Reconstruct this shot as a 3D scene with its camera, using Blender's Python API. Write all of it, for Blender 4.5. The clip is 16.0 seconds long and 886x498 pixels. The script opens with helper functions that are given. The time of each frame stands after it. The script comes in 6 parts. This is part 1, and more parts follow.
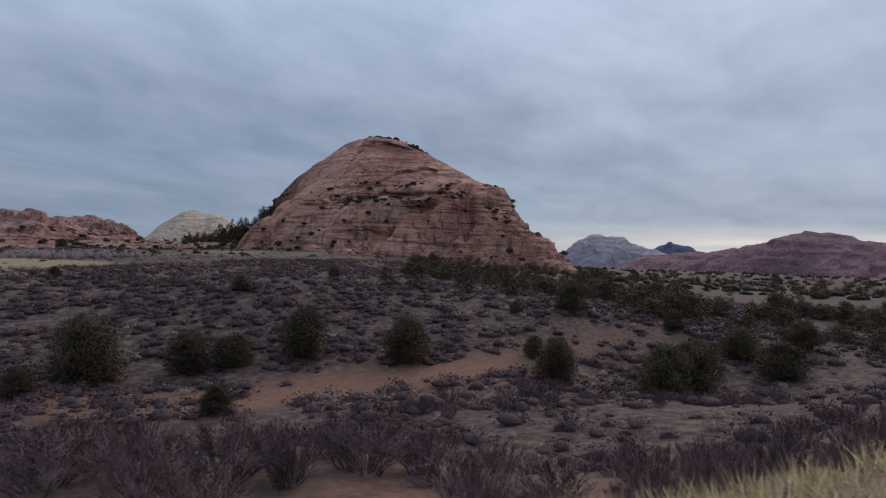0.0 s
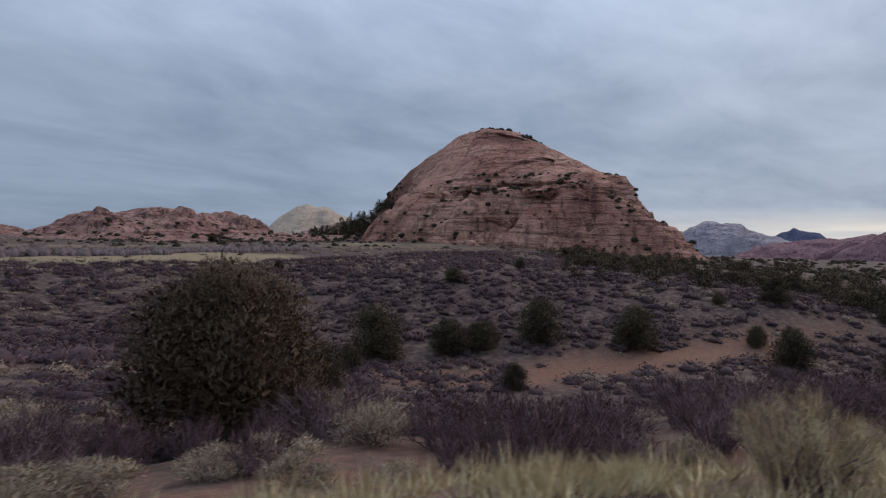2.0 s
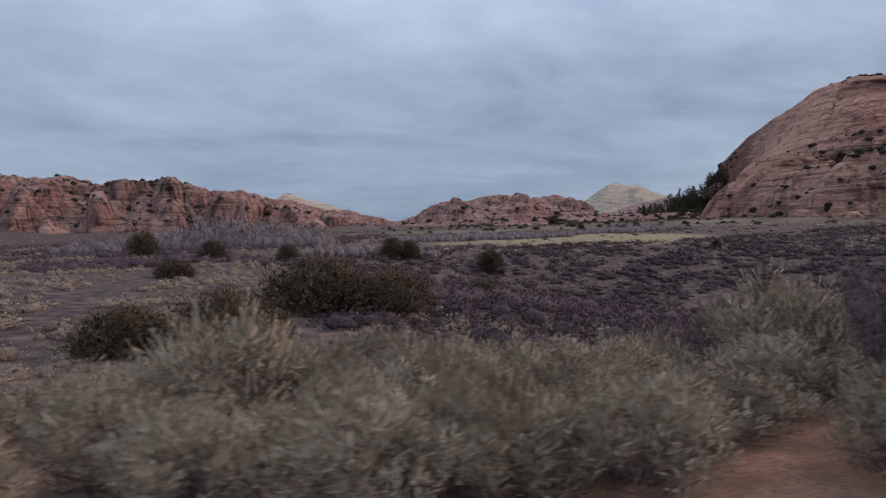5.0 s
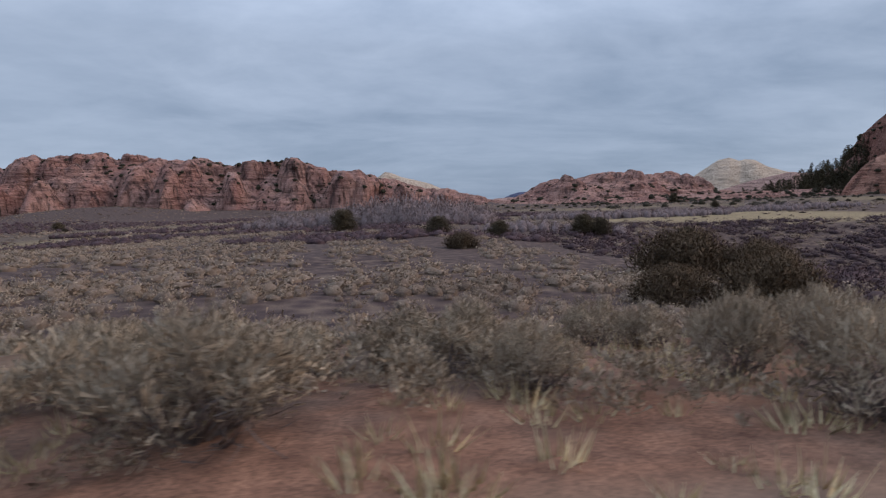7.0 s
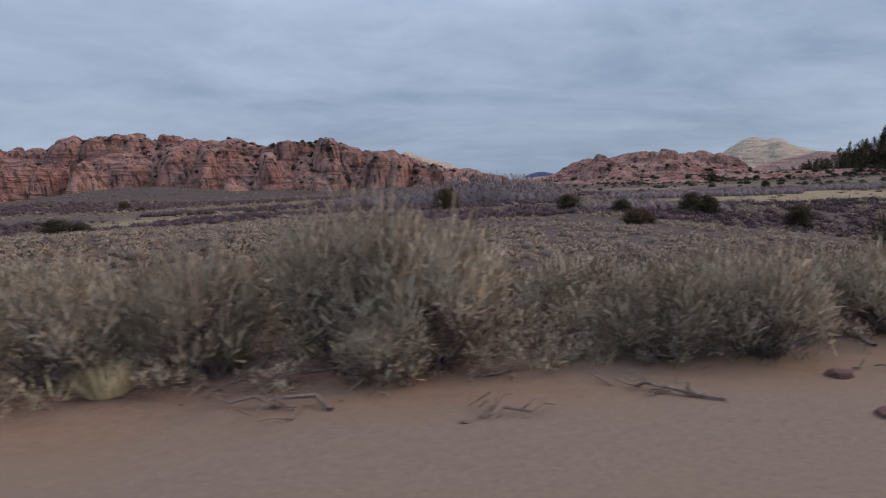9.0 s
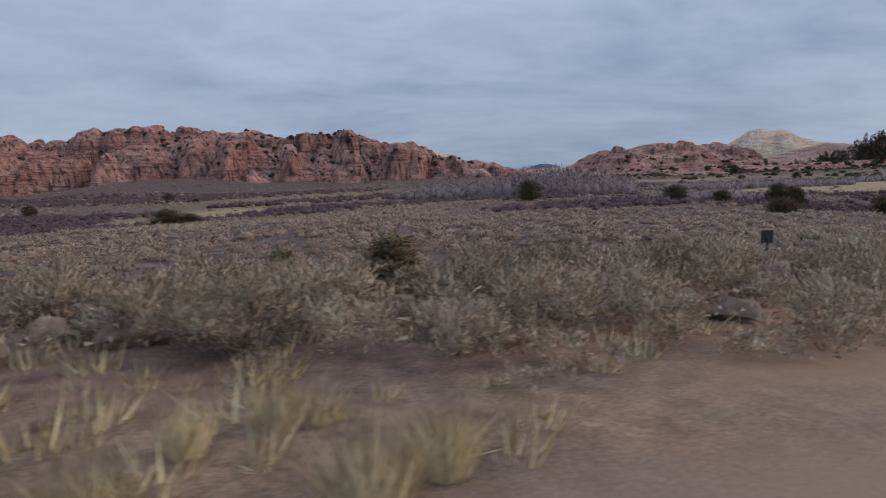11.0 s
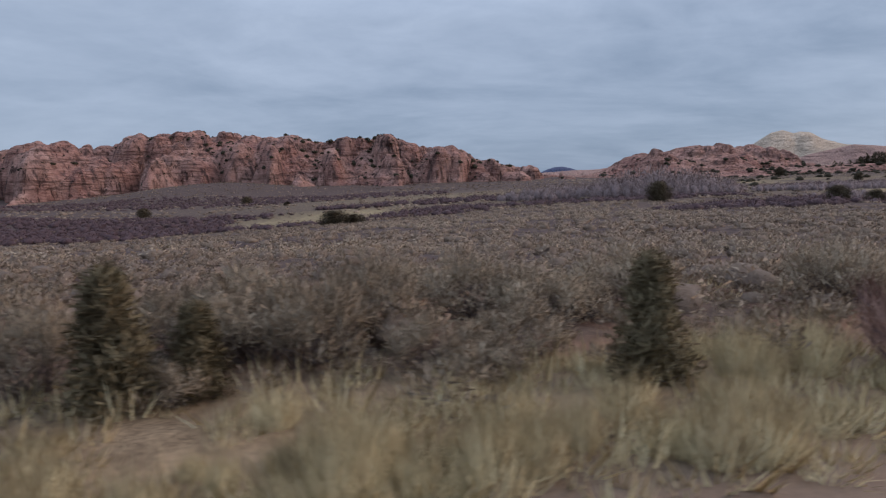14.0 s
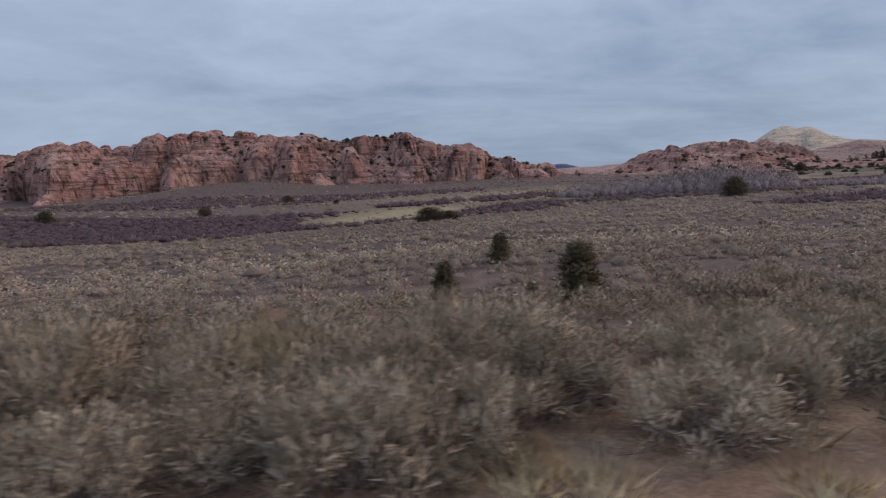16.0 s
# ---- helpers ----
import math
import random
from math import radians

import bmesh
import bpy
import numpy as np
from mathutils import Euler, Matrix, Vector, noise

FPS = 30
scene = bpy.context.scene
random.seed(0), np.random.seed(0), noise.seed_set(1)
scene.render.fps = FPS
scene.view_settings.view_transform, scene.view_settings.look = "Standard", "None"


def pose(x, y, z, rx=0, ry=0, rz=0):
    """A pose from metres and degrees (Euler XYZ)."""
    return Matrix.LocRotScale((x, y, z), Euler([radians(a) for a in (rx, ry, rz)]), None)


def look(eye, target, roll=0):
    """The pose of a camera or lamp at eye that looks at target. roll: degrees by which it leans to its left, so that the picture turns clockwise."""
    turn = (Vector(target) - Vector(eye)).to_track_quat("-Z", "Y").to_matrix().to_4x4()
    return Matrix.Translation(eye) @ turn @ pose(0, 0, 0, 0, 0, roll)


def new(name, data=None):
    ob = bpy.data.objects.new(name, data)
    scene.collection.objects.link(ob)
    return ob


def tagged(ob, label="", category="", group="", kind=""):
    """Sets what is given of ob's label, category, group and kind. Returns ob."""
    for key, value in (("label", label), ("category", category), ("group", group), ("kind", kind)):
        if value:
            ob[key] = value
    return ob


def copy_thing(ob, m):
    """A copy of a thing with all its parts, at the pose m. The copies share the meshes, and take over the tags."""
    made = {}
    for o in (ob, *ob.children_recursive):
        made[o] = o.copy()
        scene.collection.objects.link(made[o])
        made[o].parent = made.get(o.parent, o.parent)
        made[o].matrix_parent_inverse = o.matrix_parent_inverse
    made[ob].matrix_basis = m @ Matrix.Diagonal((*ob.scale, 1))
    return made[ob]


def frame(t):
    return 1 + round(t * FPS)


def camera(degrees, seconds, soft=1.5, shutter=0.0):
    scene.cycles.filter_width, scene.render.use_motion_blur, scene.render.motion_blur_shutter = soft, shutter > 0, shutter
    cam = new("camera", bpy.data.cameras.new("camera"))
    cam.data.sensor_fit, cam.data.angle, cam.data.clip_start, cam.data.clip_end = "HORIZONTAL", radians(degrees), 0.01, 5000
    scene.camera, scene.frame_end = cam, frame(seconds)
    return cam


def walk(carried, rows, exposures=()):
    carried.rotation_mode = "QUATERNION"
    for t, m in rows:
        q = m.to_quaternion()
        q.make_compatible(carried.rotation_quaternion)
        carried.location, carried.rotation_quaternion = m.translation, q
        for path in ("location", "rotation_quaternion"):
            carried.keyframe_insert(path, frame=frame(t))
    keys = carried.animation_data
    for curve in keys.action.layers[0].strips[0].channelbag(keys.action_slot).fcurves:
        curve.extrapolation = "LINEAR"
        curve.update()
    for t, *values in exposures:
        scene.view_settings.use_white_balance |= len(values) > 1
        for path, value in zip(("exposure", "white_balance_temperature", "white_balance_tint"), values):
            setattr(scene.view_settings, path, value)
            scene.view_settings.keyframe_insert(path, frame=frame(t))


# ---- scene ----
cam = camera(74.70, 16.0, soft=1.2, shutter=0.11)
PATH = [
    (0.0, pose(-0.000, -0.000, 1.516, 91.16, -2.01, -49.38)),
    (0.5, pose(-4.034, 1.802, 1.547, 91.09, -1.80, -47.56)),
    (1.0, pose(-8.125, 3.552, 1.580, 90.74, -1.72, -45.25)),
    (1.5, pose(-12.320, 5.195, 1.615, 90.29, -1.69, -42.67)),
    (2.0, pose(-16.661, 6.675, 1.645, 89.85, -1.60, -39.71)),
    (2.5, pose(-21.156, 7.954, 1.656, 89.12, -1.45, -36.07)),
    (3.0, pose(-25.771, 9.041, 1.663, 88.85, -1.24, -32.01)),
    (3.5, pose(-30.499, 9.889, 1.659, 88.66, -0.89, -27.04)),
    (4.0, pose(-35.253, 10.437, 1.656, 88.69, -0.41, -21.84)),
    (4.5, pose(-40.016, 10.672, 1.652, 88.30, 0.08, -16.20)),
    (5.0, pose(-44.772, 10.603, 1.643, 87.57, 0.46, -10.49)),
    (5.5, pose(-49.513, 10.259, 1.625, 86.97, 0.57, -6.10)),
    (6.0, pose(-54.234, 9.686, 1.601, 86.44, 0.55, -3.43)),
    (6.5, pose(-58.936, 8.935, 1.573, 85.97, 0.52, -2.11)),
    (7.0, pose(-63.623, 8.059, 1.544, 85.51, 0.53, -1.46)),
    (7.5, pose(-68.298, 7.100, 1.514, 85.03, 0.56, -0.91)),
    (8.0, pose(-72.963, 6.096, 1.491, 84.50, 0.58, -0.40)),
    (8.5, pose(-77.630, 5.073, 1.476, 83.99, 0.57, -0.16)),
    (9.0, pose(-82.308, 4.057, 1.472, 83.58, 0.57, 0.02)),
    (9.5, pose(-86.999, 3.066, 1.484, 83.26, 0.60, 0.11)),
    (10.0, pose(-91.655, 2.118, 1.518, 83.08, 0.62, -0.10)),
    (10.5, pose(-96.304, 1.132, 1.542, 82.92, 0.61, -0.14)),
    (11.0, pose(-100.951, 0.125, 1.557, 82.79, 0.60, 0.06)),
    (11.5, pose(-105.609, -0.897, 1.564, 82.72, 0.60, 0.42)),
    (12.0, pose(-110.290, -1.927, 1.566, 82.73, 0.62, 0.74)),
    (12.5, pose(-115.012, -2.957, 1.568, 82.84, 0.67, 0.90)),
    (13.0, pose(-119.774, -3.972, 1.569, 82.98, 0.75, 0.99)),
    (13.5, pose(-124.571, -4.963, 1.572, 83.03, 0.78, 1.10)),
    (14.0, pose(-129.392, -5.920, 1.578, 83.15, 0.80, 1.19)),
    (14.5, pose(-134.219, -6.821, 1.595, 83.29, 0.85, 1.30)),
    (15.0, pose(-139.020, -7.645, 1.631, 83.30, 1.00, 1.33)),
    (15.5, pose(-143.847, -8.426, 1.667, 83.18, 1.15, 1.34)),
    (16.0, pose(-148.818, -9.184, 1.735, 82.95, 1.22, 1.08)),
]
walk(cam, PATH, exposures=[(0, -0.28), (3, -0.16), (5, -0.05), (8, 0.0), (16, 0.0)])

# ---------------------------------------------------------------- world and light
SUN_AZ, SUN_EL = 78.0, 34.0          # compass degrees from +y towards +x, and height of the veiled sun

world = bpy.data.worlds.new("overcast_evening")
scene.world = world
world.use_nodes = True
wn, wl = world.node_tree.nodes, world.node_tree.links
wn.clear()


def wnode(kind, **values):
    n = wn.new(kind)
    for key, value in values.items():
        n.inputs[key.replace("_", " ")].default_value = value
    return n


def wmath(op, a, b=None, clamp=False):
    n = wn.new("ShaderNodeMath")
    n.operation, n.use_clamp = op, clamp
    for i, v in enumerate((a, b)):
        if v is None:
            continue
        if isinstance(v, (int, float)):
            n.inputs[i].default_value = v
        else:
            wl.new(v, n.inputs[i])
    return n.outputs[0]


def wmix(fac, a, b, blend="MIX"):
    n = wn.new("ShaderNodeMix")
    n.data_type, n.blend_type = "RGBA", blend
    for sock, v in ((n.inputs[0], fac), (n.inputs[6], a), (n.inputs[7], b)):
        if isinstance(v, (int, float, tuple)):
            sock.default_value = v
        else:
            wl.new(v, sock)
    return n.outputs[2]


sky = wn.new("ShaderNodeTexSky")
sky.sky_type, sky.sun_disc = "NISHITA", False
sky.sun_elevation, sky.sun_rotation = radians(SUN_EL), radians(SUN_AZ)
geo = wn.new("ShaderNodeTexCoord")
sep = wn.new("ShaderNodeSeparateXYZ")
wl.new(geo.outputs["Generated"], sep.inputs[0])
up = wmath("MAXIMUM", sep.outputs[2], 0.0)
flat = wmath("ADD", up, 0.17)
cx, cy = wmath("DIVIDE", sep.outputs[0], flat), wmath("DIVIDE", sep.outputs[1], flat)
comb = wn.new("ShaderNodeCombineXYZ")
wl.new(cx, comb.inputs[0]), wl.new(wmath("MULTIPLY", cy, 1.35), comb.inputs[1])
big = wnode("ShaderNodeTexNoise", Scale=0.55, Detail=7.0, Roughness=0.55, Distortion=0.6)
small = wnode("ShaderNodeTexNoise", Scale=2.1, Detail=6.0, Roughness=0.6, Distortion=0.3)
wl.new(comb.outputs[0], big.inputs["Vector"]), wl.new(comb.outputs[0], small.inputs["Vector"])
cover = wmath("ADD", wmath("MULTIPLY", big.outputs[0], 0.72), wmath("MULTIPLY", small.outputs[0], 0.28))
ramp = wn.new("ShaderNodeValToRGB")
ramp.color_ramp.elements[0].position, ramp.color_ramp.elements[1].position = 0.37, 0.63
ramp.color_ramp.elements[0].color = (0.265, 0.34, 0.475, 1)
ramp.color_ramp.elements[1].color = (0.50, 0.59, 0.76, 1)
wl.new(cover, ramp.inputs[0])
# the cloud deck is heavier towards the horizon
low = wmath("SUBTRACT", 1.0, wmath("MULTIPLY", up, 3.2), clamp=True)
deck = wmix(wmath("MULTIPLY", low, 0.62), ramp.outputs[0], (0.19, 0.26, 0.375, 1))
# a thin clear strip low over the horizon, on the sun's side
side = wmath("ADD", wmath("MULTIPLY", sep.outputs[0], math.sin(radians(SUN_AZ + 4))),
             wmath("MULTIPLY", sep.outputs[1], math.cos(radians(SUN_AZ + 4))))
toward = wmath("MULTIPLY", wmath("SUBTRACT", side, 0.86), 7.0, clamp=True)
strip = wmath("SUBTRACT", 1.0, wmath("MULTIPLY", wmath("ABSOLUTE", wmath("SUBTRACT", sep.outputs[2], 0.035)), 26.0), clamp=True)
streak = wnode("ShaderNodeTexNoise", Scale=5.0, Detail=4.0)
smap = wn.new("ShaderNodeMapping")
smap.inputs["Scale"].default_value = (1.0, 1.0, 14.0)
wl.new(geo.outputs["Generated"], smap.inputs[0]), wl.new(smap.outputs[0], streak.inputs["Vector"])
gap = wmath("MULTIPLY", wmath("MULTIPLY", toward, strip), wmath("MULTIPLY", streak.outputs[0], 2.0), clamp=True)
deck = wmix(gap, deck, (0.95, 0.86, 0.74, 1))
glow = wmath("MULTIPLY", wmath("SUBTRACT", side, 0.6), 1.22, clamp=True)
deck = wmix(wmath("MULTIPLY", glow, wmath("MULTIPLY", small.outputs[0], 1.0)), deck, (0.62, 0.70, 0.84, 1))
thin = wmath("MULTIPLY", wmath("SUBTRACT", -0.05, side), 0.55, clamp=True)
deck = wmix(thin, deck, (0.52, 0.61, 0.77, 1))
clear = wn.new("ShaderNodeVectorMath")
clear.operation = "SCALE"
clear.inputs["Scale"].default_value = 0.08
wl.new(sky.outputs[0], clear.inputs[0])
mixed = wmix(0.93, clear.outputs[0], deck)
# an overcast sky is brightest overhead
zenith = wmath("ADD", 1.05, wmath("MULTIPLY", wmath("MULTIPLY", wmath("SUBTRACT", up, 0.25, clamp=True), 2.2), 1.0))
bright = wn.new("ShaderNodeVectorMath")
bright.operation = "SCALE"
wl.new(mixed, bright.inputs[0]), wl.new(zenith, bright.inputs["Scale"])
mixed = bright.outputs[0]
bg = wnode("ShaderNodeBackground", Strength=1.0)
wl.new(mixed, bg.inputs[0])
wl.new(bg.outputs[0], wn.new("ShaderNodeOutputWorld").inputs[0])

sun_data = bpy.data.lights.new("veiled_sun", "SUN")
sun_data.energy, sun_data.angle, sun_data.color = 1.88, radians(40), (1.0, 0.765, 0.615)
sun = new("veiled_sun", sun_data)
sx, sy = math.sin(radians(SUN_AZ)), math.cos(radians(SUN_AZ))
sun.matrix_world = look((800 * sx, 800 * sy, 540), (0, 0, 0))

# ---------------------------------------------------------------- numbers: noise, road line, ground height
RNG = np.random.default_rng(11)


def hash2(ix, iy, seed):
    h = (ix.astype(np.int64) * 374761393 + iy.astype(np.int64) * 668265263 + seed * 974711) & 0x7FFFFFFF
    h = ((h ^ (h >> 13)) * 1274126177) & 0x7FFFFFFF
    return ((h ^ (h >> 16)) & 0xFFFF) / 65535.0


def vnoise(x, y, seed=0):
    x, y = np.asarray(x, float), np.asarray(y, float)
    ix, iy = np.floor(x), np.floor(y)
    fx, fy = x - ix, y - iy
    fx, fy = fx * fx * (3 - 2 * fx), fy * fy * (3 - 2 * fy)
    a, b = hash2(ix, iy, seed), hash2(ix + 1, iy, seed)
    c, d = hash2(ix, iy + 1, seed), hash2(ix + 1, iy + 1, seed)
    return (a * (1 - fx) + b * fx) * (1 - fy) + (c * (1 - fx) + d * fx) * fy


def fbm(x, y, octaves=4, seed=0, gain=0.5):
    total, amp, norm = 0.0, 1.0, 0.0
    for k in range(octaves):
        total = total + amp * vnoise(x * 2 ** k, y * 2 ** k, seed + k * 17)
        norm, amp = norm + amp, amp * gain
    return total / norm - 0.5


def smooth(x, a, b):
    t = np.clip((x - a) / (b - a), 0, 1)
    return t * t * (3 - 2 * t)


# line on which the car drives, with its way on at both ends
LINE = np.array([(900, -400), (60, -26.5), (30, -13.3), (0, 0), (-8.1, 3.55), (-16.7, 6.7), (-25.8, 9.0), (-35.3, 10.4), (-44.8, 10.6),
                 (-54.2, 9.7), (-63.6, 8.1), (-73.0, 6.1), (-91.7, 2.1), (-110.3, -1.9), (-129.4, -5.9), (-148.8, -9.2), (-180, -14.6), (-1100, -170)], float)


def road_distance(x, y):
    """Distance from the driving line, and the side: positive is the side that the camera looks to."""
    q = np.stack([np.ravel(x), np.ravel(y)], 1).astype(float)
    best = np.full(len(q), 1e9)
    sign = np.zeros(len(q))
    for a, b in zip(LINE[:-1], LINE[1:]):
        d = b - a
        t = np.clip(((q - a) @ d) / (d @ d), 0, 1)
        off = q - a - t[:, None] * d
        r = np.hypot(off[:, 0], off[:, 1])
        near = r < best
        best[near] = r[near]
        sign[near] = np.sign(off[near, 0] * d[1] - off[near, 1] * d[0])
    return (best * np.where(sign == 0, 1, sign)).reshape(np.shape(x))


def pullout(x, y):
    """How far a place lies on the gravel pull-out beside the road."""
    d = road_distance(x, y)
    edge = 4.35 + 0.5 * fbm(x / 2.5, 0 * x, 2, 21)
    along = smooth(x, -101, -96) * (1 - smooth(x, -77.5, -74.5))
    return np.clip(1 - smooth(d, edge - 0.45, edge + 0.25), 0, 1) * along * (d > 0)


# broad hollows and rises of the ground: x, y, reach, height
SWELLS = [(28, 51, 45, -8.4), (200, 20, 80, -3.5), (293, 327, 160, 7.0), (-217, 115, 80, -5.9), (127, 165, 80, 4.4), (120, 0, 45, -4.4), (560, 60, 260, -9.0),
          (-9, 91, 28, -4.1), (69, 85, 28, 2.8), (-104, 10, 80, 2.2), (300, 800, 320, 5.7), (70, 21, 20, -5.2), (-300, 300, 160, -6.3),
          (80, 43, 18, 2.4), (47, 80, 18, 2.7), (-9, 27, 18, 2.2), (-235, 450, 80, -3.8), (0, 800, 320, 3.9),
          (430, 480, 190, 7.0), (-147, 6, 20, 1.6), (-147.3, 2.5, 5, -0.7), (-118, 6, 24, 0.8), (335, 600, 60, 10.0), (-335, 490, 70, 8.0), (-540, 420, 150, -12.0), (-9, 27, 14, -1.6),
          (9, 15, 9, 2.8), (-8, 20, 7, 1.3)]


def ground_height(x, y):
    x, y = np.asarray(x, float), np.asarray(y, float)
    d = road_distance(x, y)
    z = np.full(x.shape, -4.0)
    for cx_, cy_, r, h in SWELLS:
        z = z + h * np.exp(-((x - cx_) ** 2 + (y - cy_) ** 2) / r ** 2)
    z = z * smooth(np.abs(d), 2, 21)
    rough = smooth(np.abs(d), 4.0, 12)
    z = z + rough * (0.5 * fbm(x / 7, y / 7, 3, 3) + 1.6 * smooth(np.abs(d), 20, 60) * fbm(x / 31, y / 31, 3, 5))
    z = z - 0.7 * smooth(d, 3.2, 7.5) * (1 - smooth(d, 9, 20)) * smooth(x, -36, -18)
    z = z - 1.0 * smooth(d, 2.2, 5.2) * (1 - smooth(d, 8, 18)) * smooth(x, -14, -3)
    z = z + 0.09 * smooth(np.abs(d), 2.6, 4.2) * (1 - pullout(x, y)) * fbm(x / 1.6, y / 1.6, 2, 9)
    return z


# ---------------------------------------------------------------- node materials
class Mat:
    """A node material with small helpers to wire it."""

    def __init__(self, name, rough=0.85, spec=0.2):
        self.m = bpy.data.materials.new(name)
        self.m.use_nodes = True
        self.t = self.m.node_tree
        self.bsdf = self.t.nodes["Principled BSDF"]
        self.bsdf.inputs["Roughness"].default_value = rough
        self.bsdf.inputs["Specular IOR Level"].default_value = spec

    def node(self, kind, **values):
        n = self.t.nodes.new(kind)
        for k, v in values.items():
            n.inputs[k.replace("_", " ")].default_value = v
        return n

    def link(self, a, b):
        self.t.links.new(a, b)

    def coords(self, scale=(1, 1, 1), what="Object"):
        c, m = self.node("ShaderNodeTexCoord"), self.node("ShaderNodeMapping")
        m.inputs["Scale"].default_value = scale
        self.link(c.outputs[what], m.inputs[0])
        return m.outputs[0]

    def world(self, scale=(1, 1, 1)):
        c, m = self.node("ShaderNodeNewGeometry"), self.node("ShaderNodeMapping")
        m.inputs["Scale"].default_value = scale
        self.link(c.outputs["Position"], m.inputs[0])
        return m.outputs[0]

    def noise(self, vec, scale, detail=5.0, rough=0.55, distort=0.0):
        n = self.node("ShaderNodeTexNoise", Scale=scale, Detail=detail, Roughness=rough, Distortion=distort)
        self.link(vec, n.inputs["Vector"])
        return n.outputs[0]

    def voronoi(self, vec, scale, feature="F1", out=0):
        n = self.node("ShaderNodeTexVoronoi", Scale=scale)
        n.feature = feature
        self.link(vec, n.inputs["Vector"])
        return n.outputs[out]

    def ramp(self, fac, *stops):
        n = self.node("ShaderNodeValToRGB")
        e = n.color_ramp.elements
        while len(e) < len(stops):
            e.new(0.5)
        for el, (p, c) in zip(e, stops):
            el.position, el.color = p, (*c, 1) if len(c) == 3 else c
        self.link(fac, n.inputs[0])
        return n.outputs[0]

    def mix(self, fac, a, b, blend="MIX"):
        n = self.node("ShaderNodeMix")
        n.data_type, n.blend_type = "RGBA", blend
        for sock, v in ((n.inputs[0], fac), (n.inputs[6], a), (n.inputs[7], b)):
            if isinstance(v, (int, float)):
                sock.default_value = v
            elif isinstance(v, tuple):
                sock.default_value = (*v, 1) if len(v) == 3 else v
            else:
                self.link(v, sock)
        return n.outputs[2]

    def math(self, op, a, b=None, clamp=False):
        n = self.node("ShaderNodeMath")
        n.operation, n.use_clamp = op, clamp
        for i, v in enumerate((a, b)):
            if v is None:
                continue
            if isinstance(v, (int, float)):
                n.inputs[i].default_value = v
            else:
                self.link(v, n.inputs[i])
        return n.outputs[0]

    def attr(self, name):
        n = self.node("ShaderNodeAttribute")
        n.attribute_name = name
        return n.outputs["Fac"]

    def random(self):
        return self.node("ShaderNodeObjectInfo").outputs["Random"]

    def finish(self, color, bump=None, strength=0.5, distance=0.05):
        if isinstance(color, tuple):
            self.bsdf.inputs["Base Color"].default_value = (*color, 1)
        else:
            self.link(color, self.bsdf.inputs["Base Color"])
        if bump is not None:
            b = self.node("ShaderNodeBump", Strength=strength, Distance=distance)
            self.link(bump, b.inputs["Height"])
            self.link(b.outputs[0], self.bsdf.inputs["Normal"])
        return self.m


def ground_material():
    m = Mat("dry_ground", 0.95, 0.1)
    w = m.world()
    fine, mid, wide = m.noise(w, 3.5, 6), m.noise(w, 0.6, 5), m.noise(w, 0.045, 4)
    soil = m.ramp(fine, (0.3, (0.12, 0.062, 0.042)), (0.7, (0.23, 0.122, 0.08)))
    litter = m.ramp(fine, (0.25, (0.05, 0.034, 0.03)), (0.75, (0.15, 0.108, 0.085)))
    straw = m.ramp(fine, (0.25, (0.17, 0.13, 0.075)), (0.75, (0.34, 0.27, 0.155)))
    gravel = m.mix(m.ramp(mid, (0.35, (0, 0, 0)), (0.65, (0.7, 0.7, 0.7))), m.ramp(m.noise(w, 22, 6, 0.7), (0.3, (0.145, 0.105, 0.082)), (0.7, (0.20, 0.147, 0.113))), (0.18, 0.122, 0.085))
    sand = m.ramp(m.noise(w, 9, 6, 0.7), (0.3, (0.15, 0.088, 0.055)), (0.7, (0.215, 0.132, 0.084)))
    c = m.mix(m.ramp(mid, (0.40, (0, 0, 0)), (0.60, (1, 1, 1))), litter, soil)
    c = m.mix(m.ramp(wide, (0.42, (0, 0, 0)), (0.62, (0.75, 0.75, 0.75))), c, litter)
    tufts = m.ramp(m.voronoi(w, 1.1), (0.15, (0.035, 0.024, 0.026)), (0.55, (0.075, 0.052, 0.048)), (0.9, (0.14, 0.103, 0.08)))
    c = m.mix(m.math("MULTIPLY", m.attr("cover"), m.ramp(mid, (0.30, (0.55, 0.55, 0.55)), (0.55, (1, 1, 1)))), c, tufts)
    c = m.mix(m.math("MULTIPLY", m.attr("grass"), m.ramp(mid, (0.3, (0.45, 0.45, 0.45)), (0.6, (1, 1, 1)))), c, straw)
    c = m.mix(m.math("MULTIPLY", m.attr("soil"), m.ramp(mid, (0.3, (0.5, 0.5, 0.5)), (0.55, (1, 1, 1)))), c, soil)
    grit = m.ramp(m.noise(w, 26, 5, 0.75), (0.36, (0.45, 0.42, 0.42)), (0.5, (0.95, 0.95, 0.95)), (0.66, (1.45, 1.4, 1.35)))
    c = m.mix(0.8, c, grit, "MULTIPLY")
    c = m.mix(m.attr("gravel"), c, m.mix(0.15, gravel, grit, "MULTIPLY"))
    c = m.mix(m.math("MULTIPLY", m.attr("sand"), m.ramp(mid, (0.3, (0.6, 0.6, 0.6)), (0.55, (1, 1, 1)))), c, sand)
    return m.finish(c, m.math("ADD", m.math("MULTIPLY", fine, 0.6), m.math("MULTIPLY", m.noise(w, 38, 3), 0.15)), 0.15, 0.02)


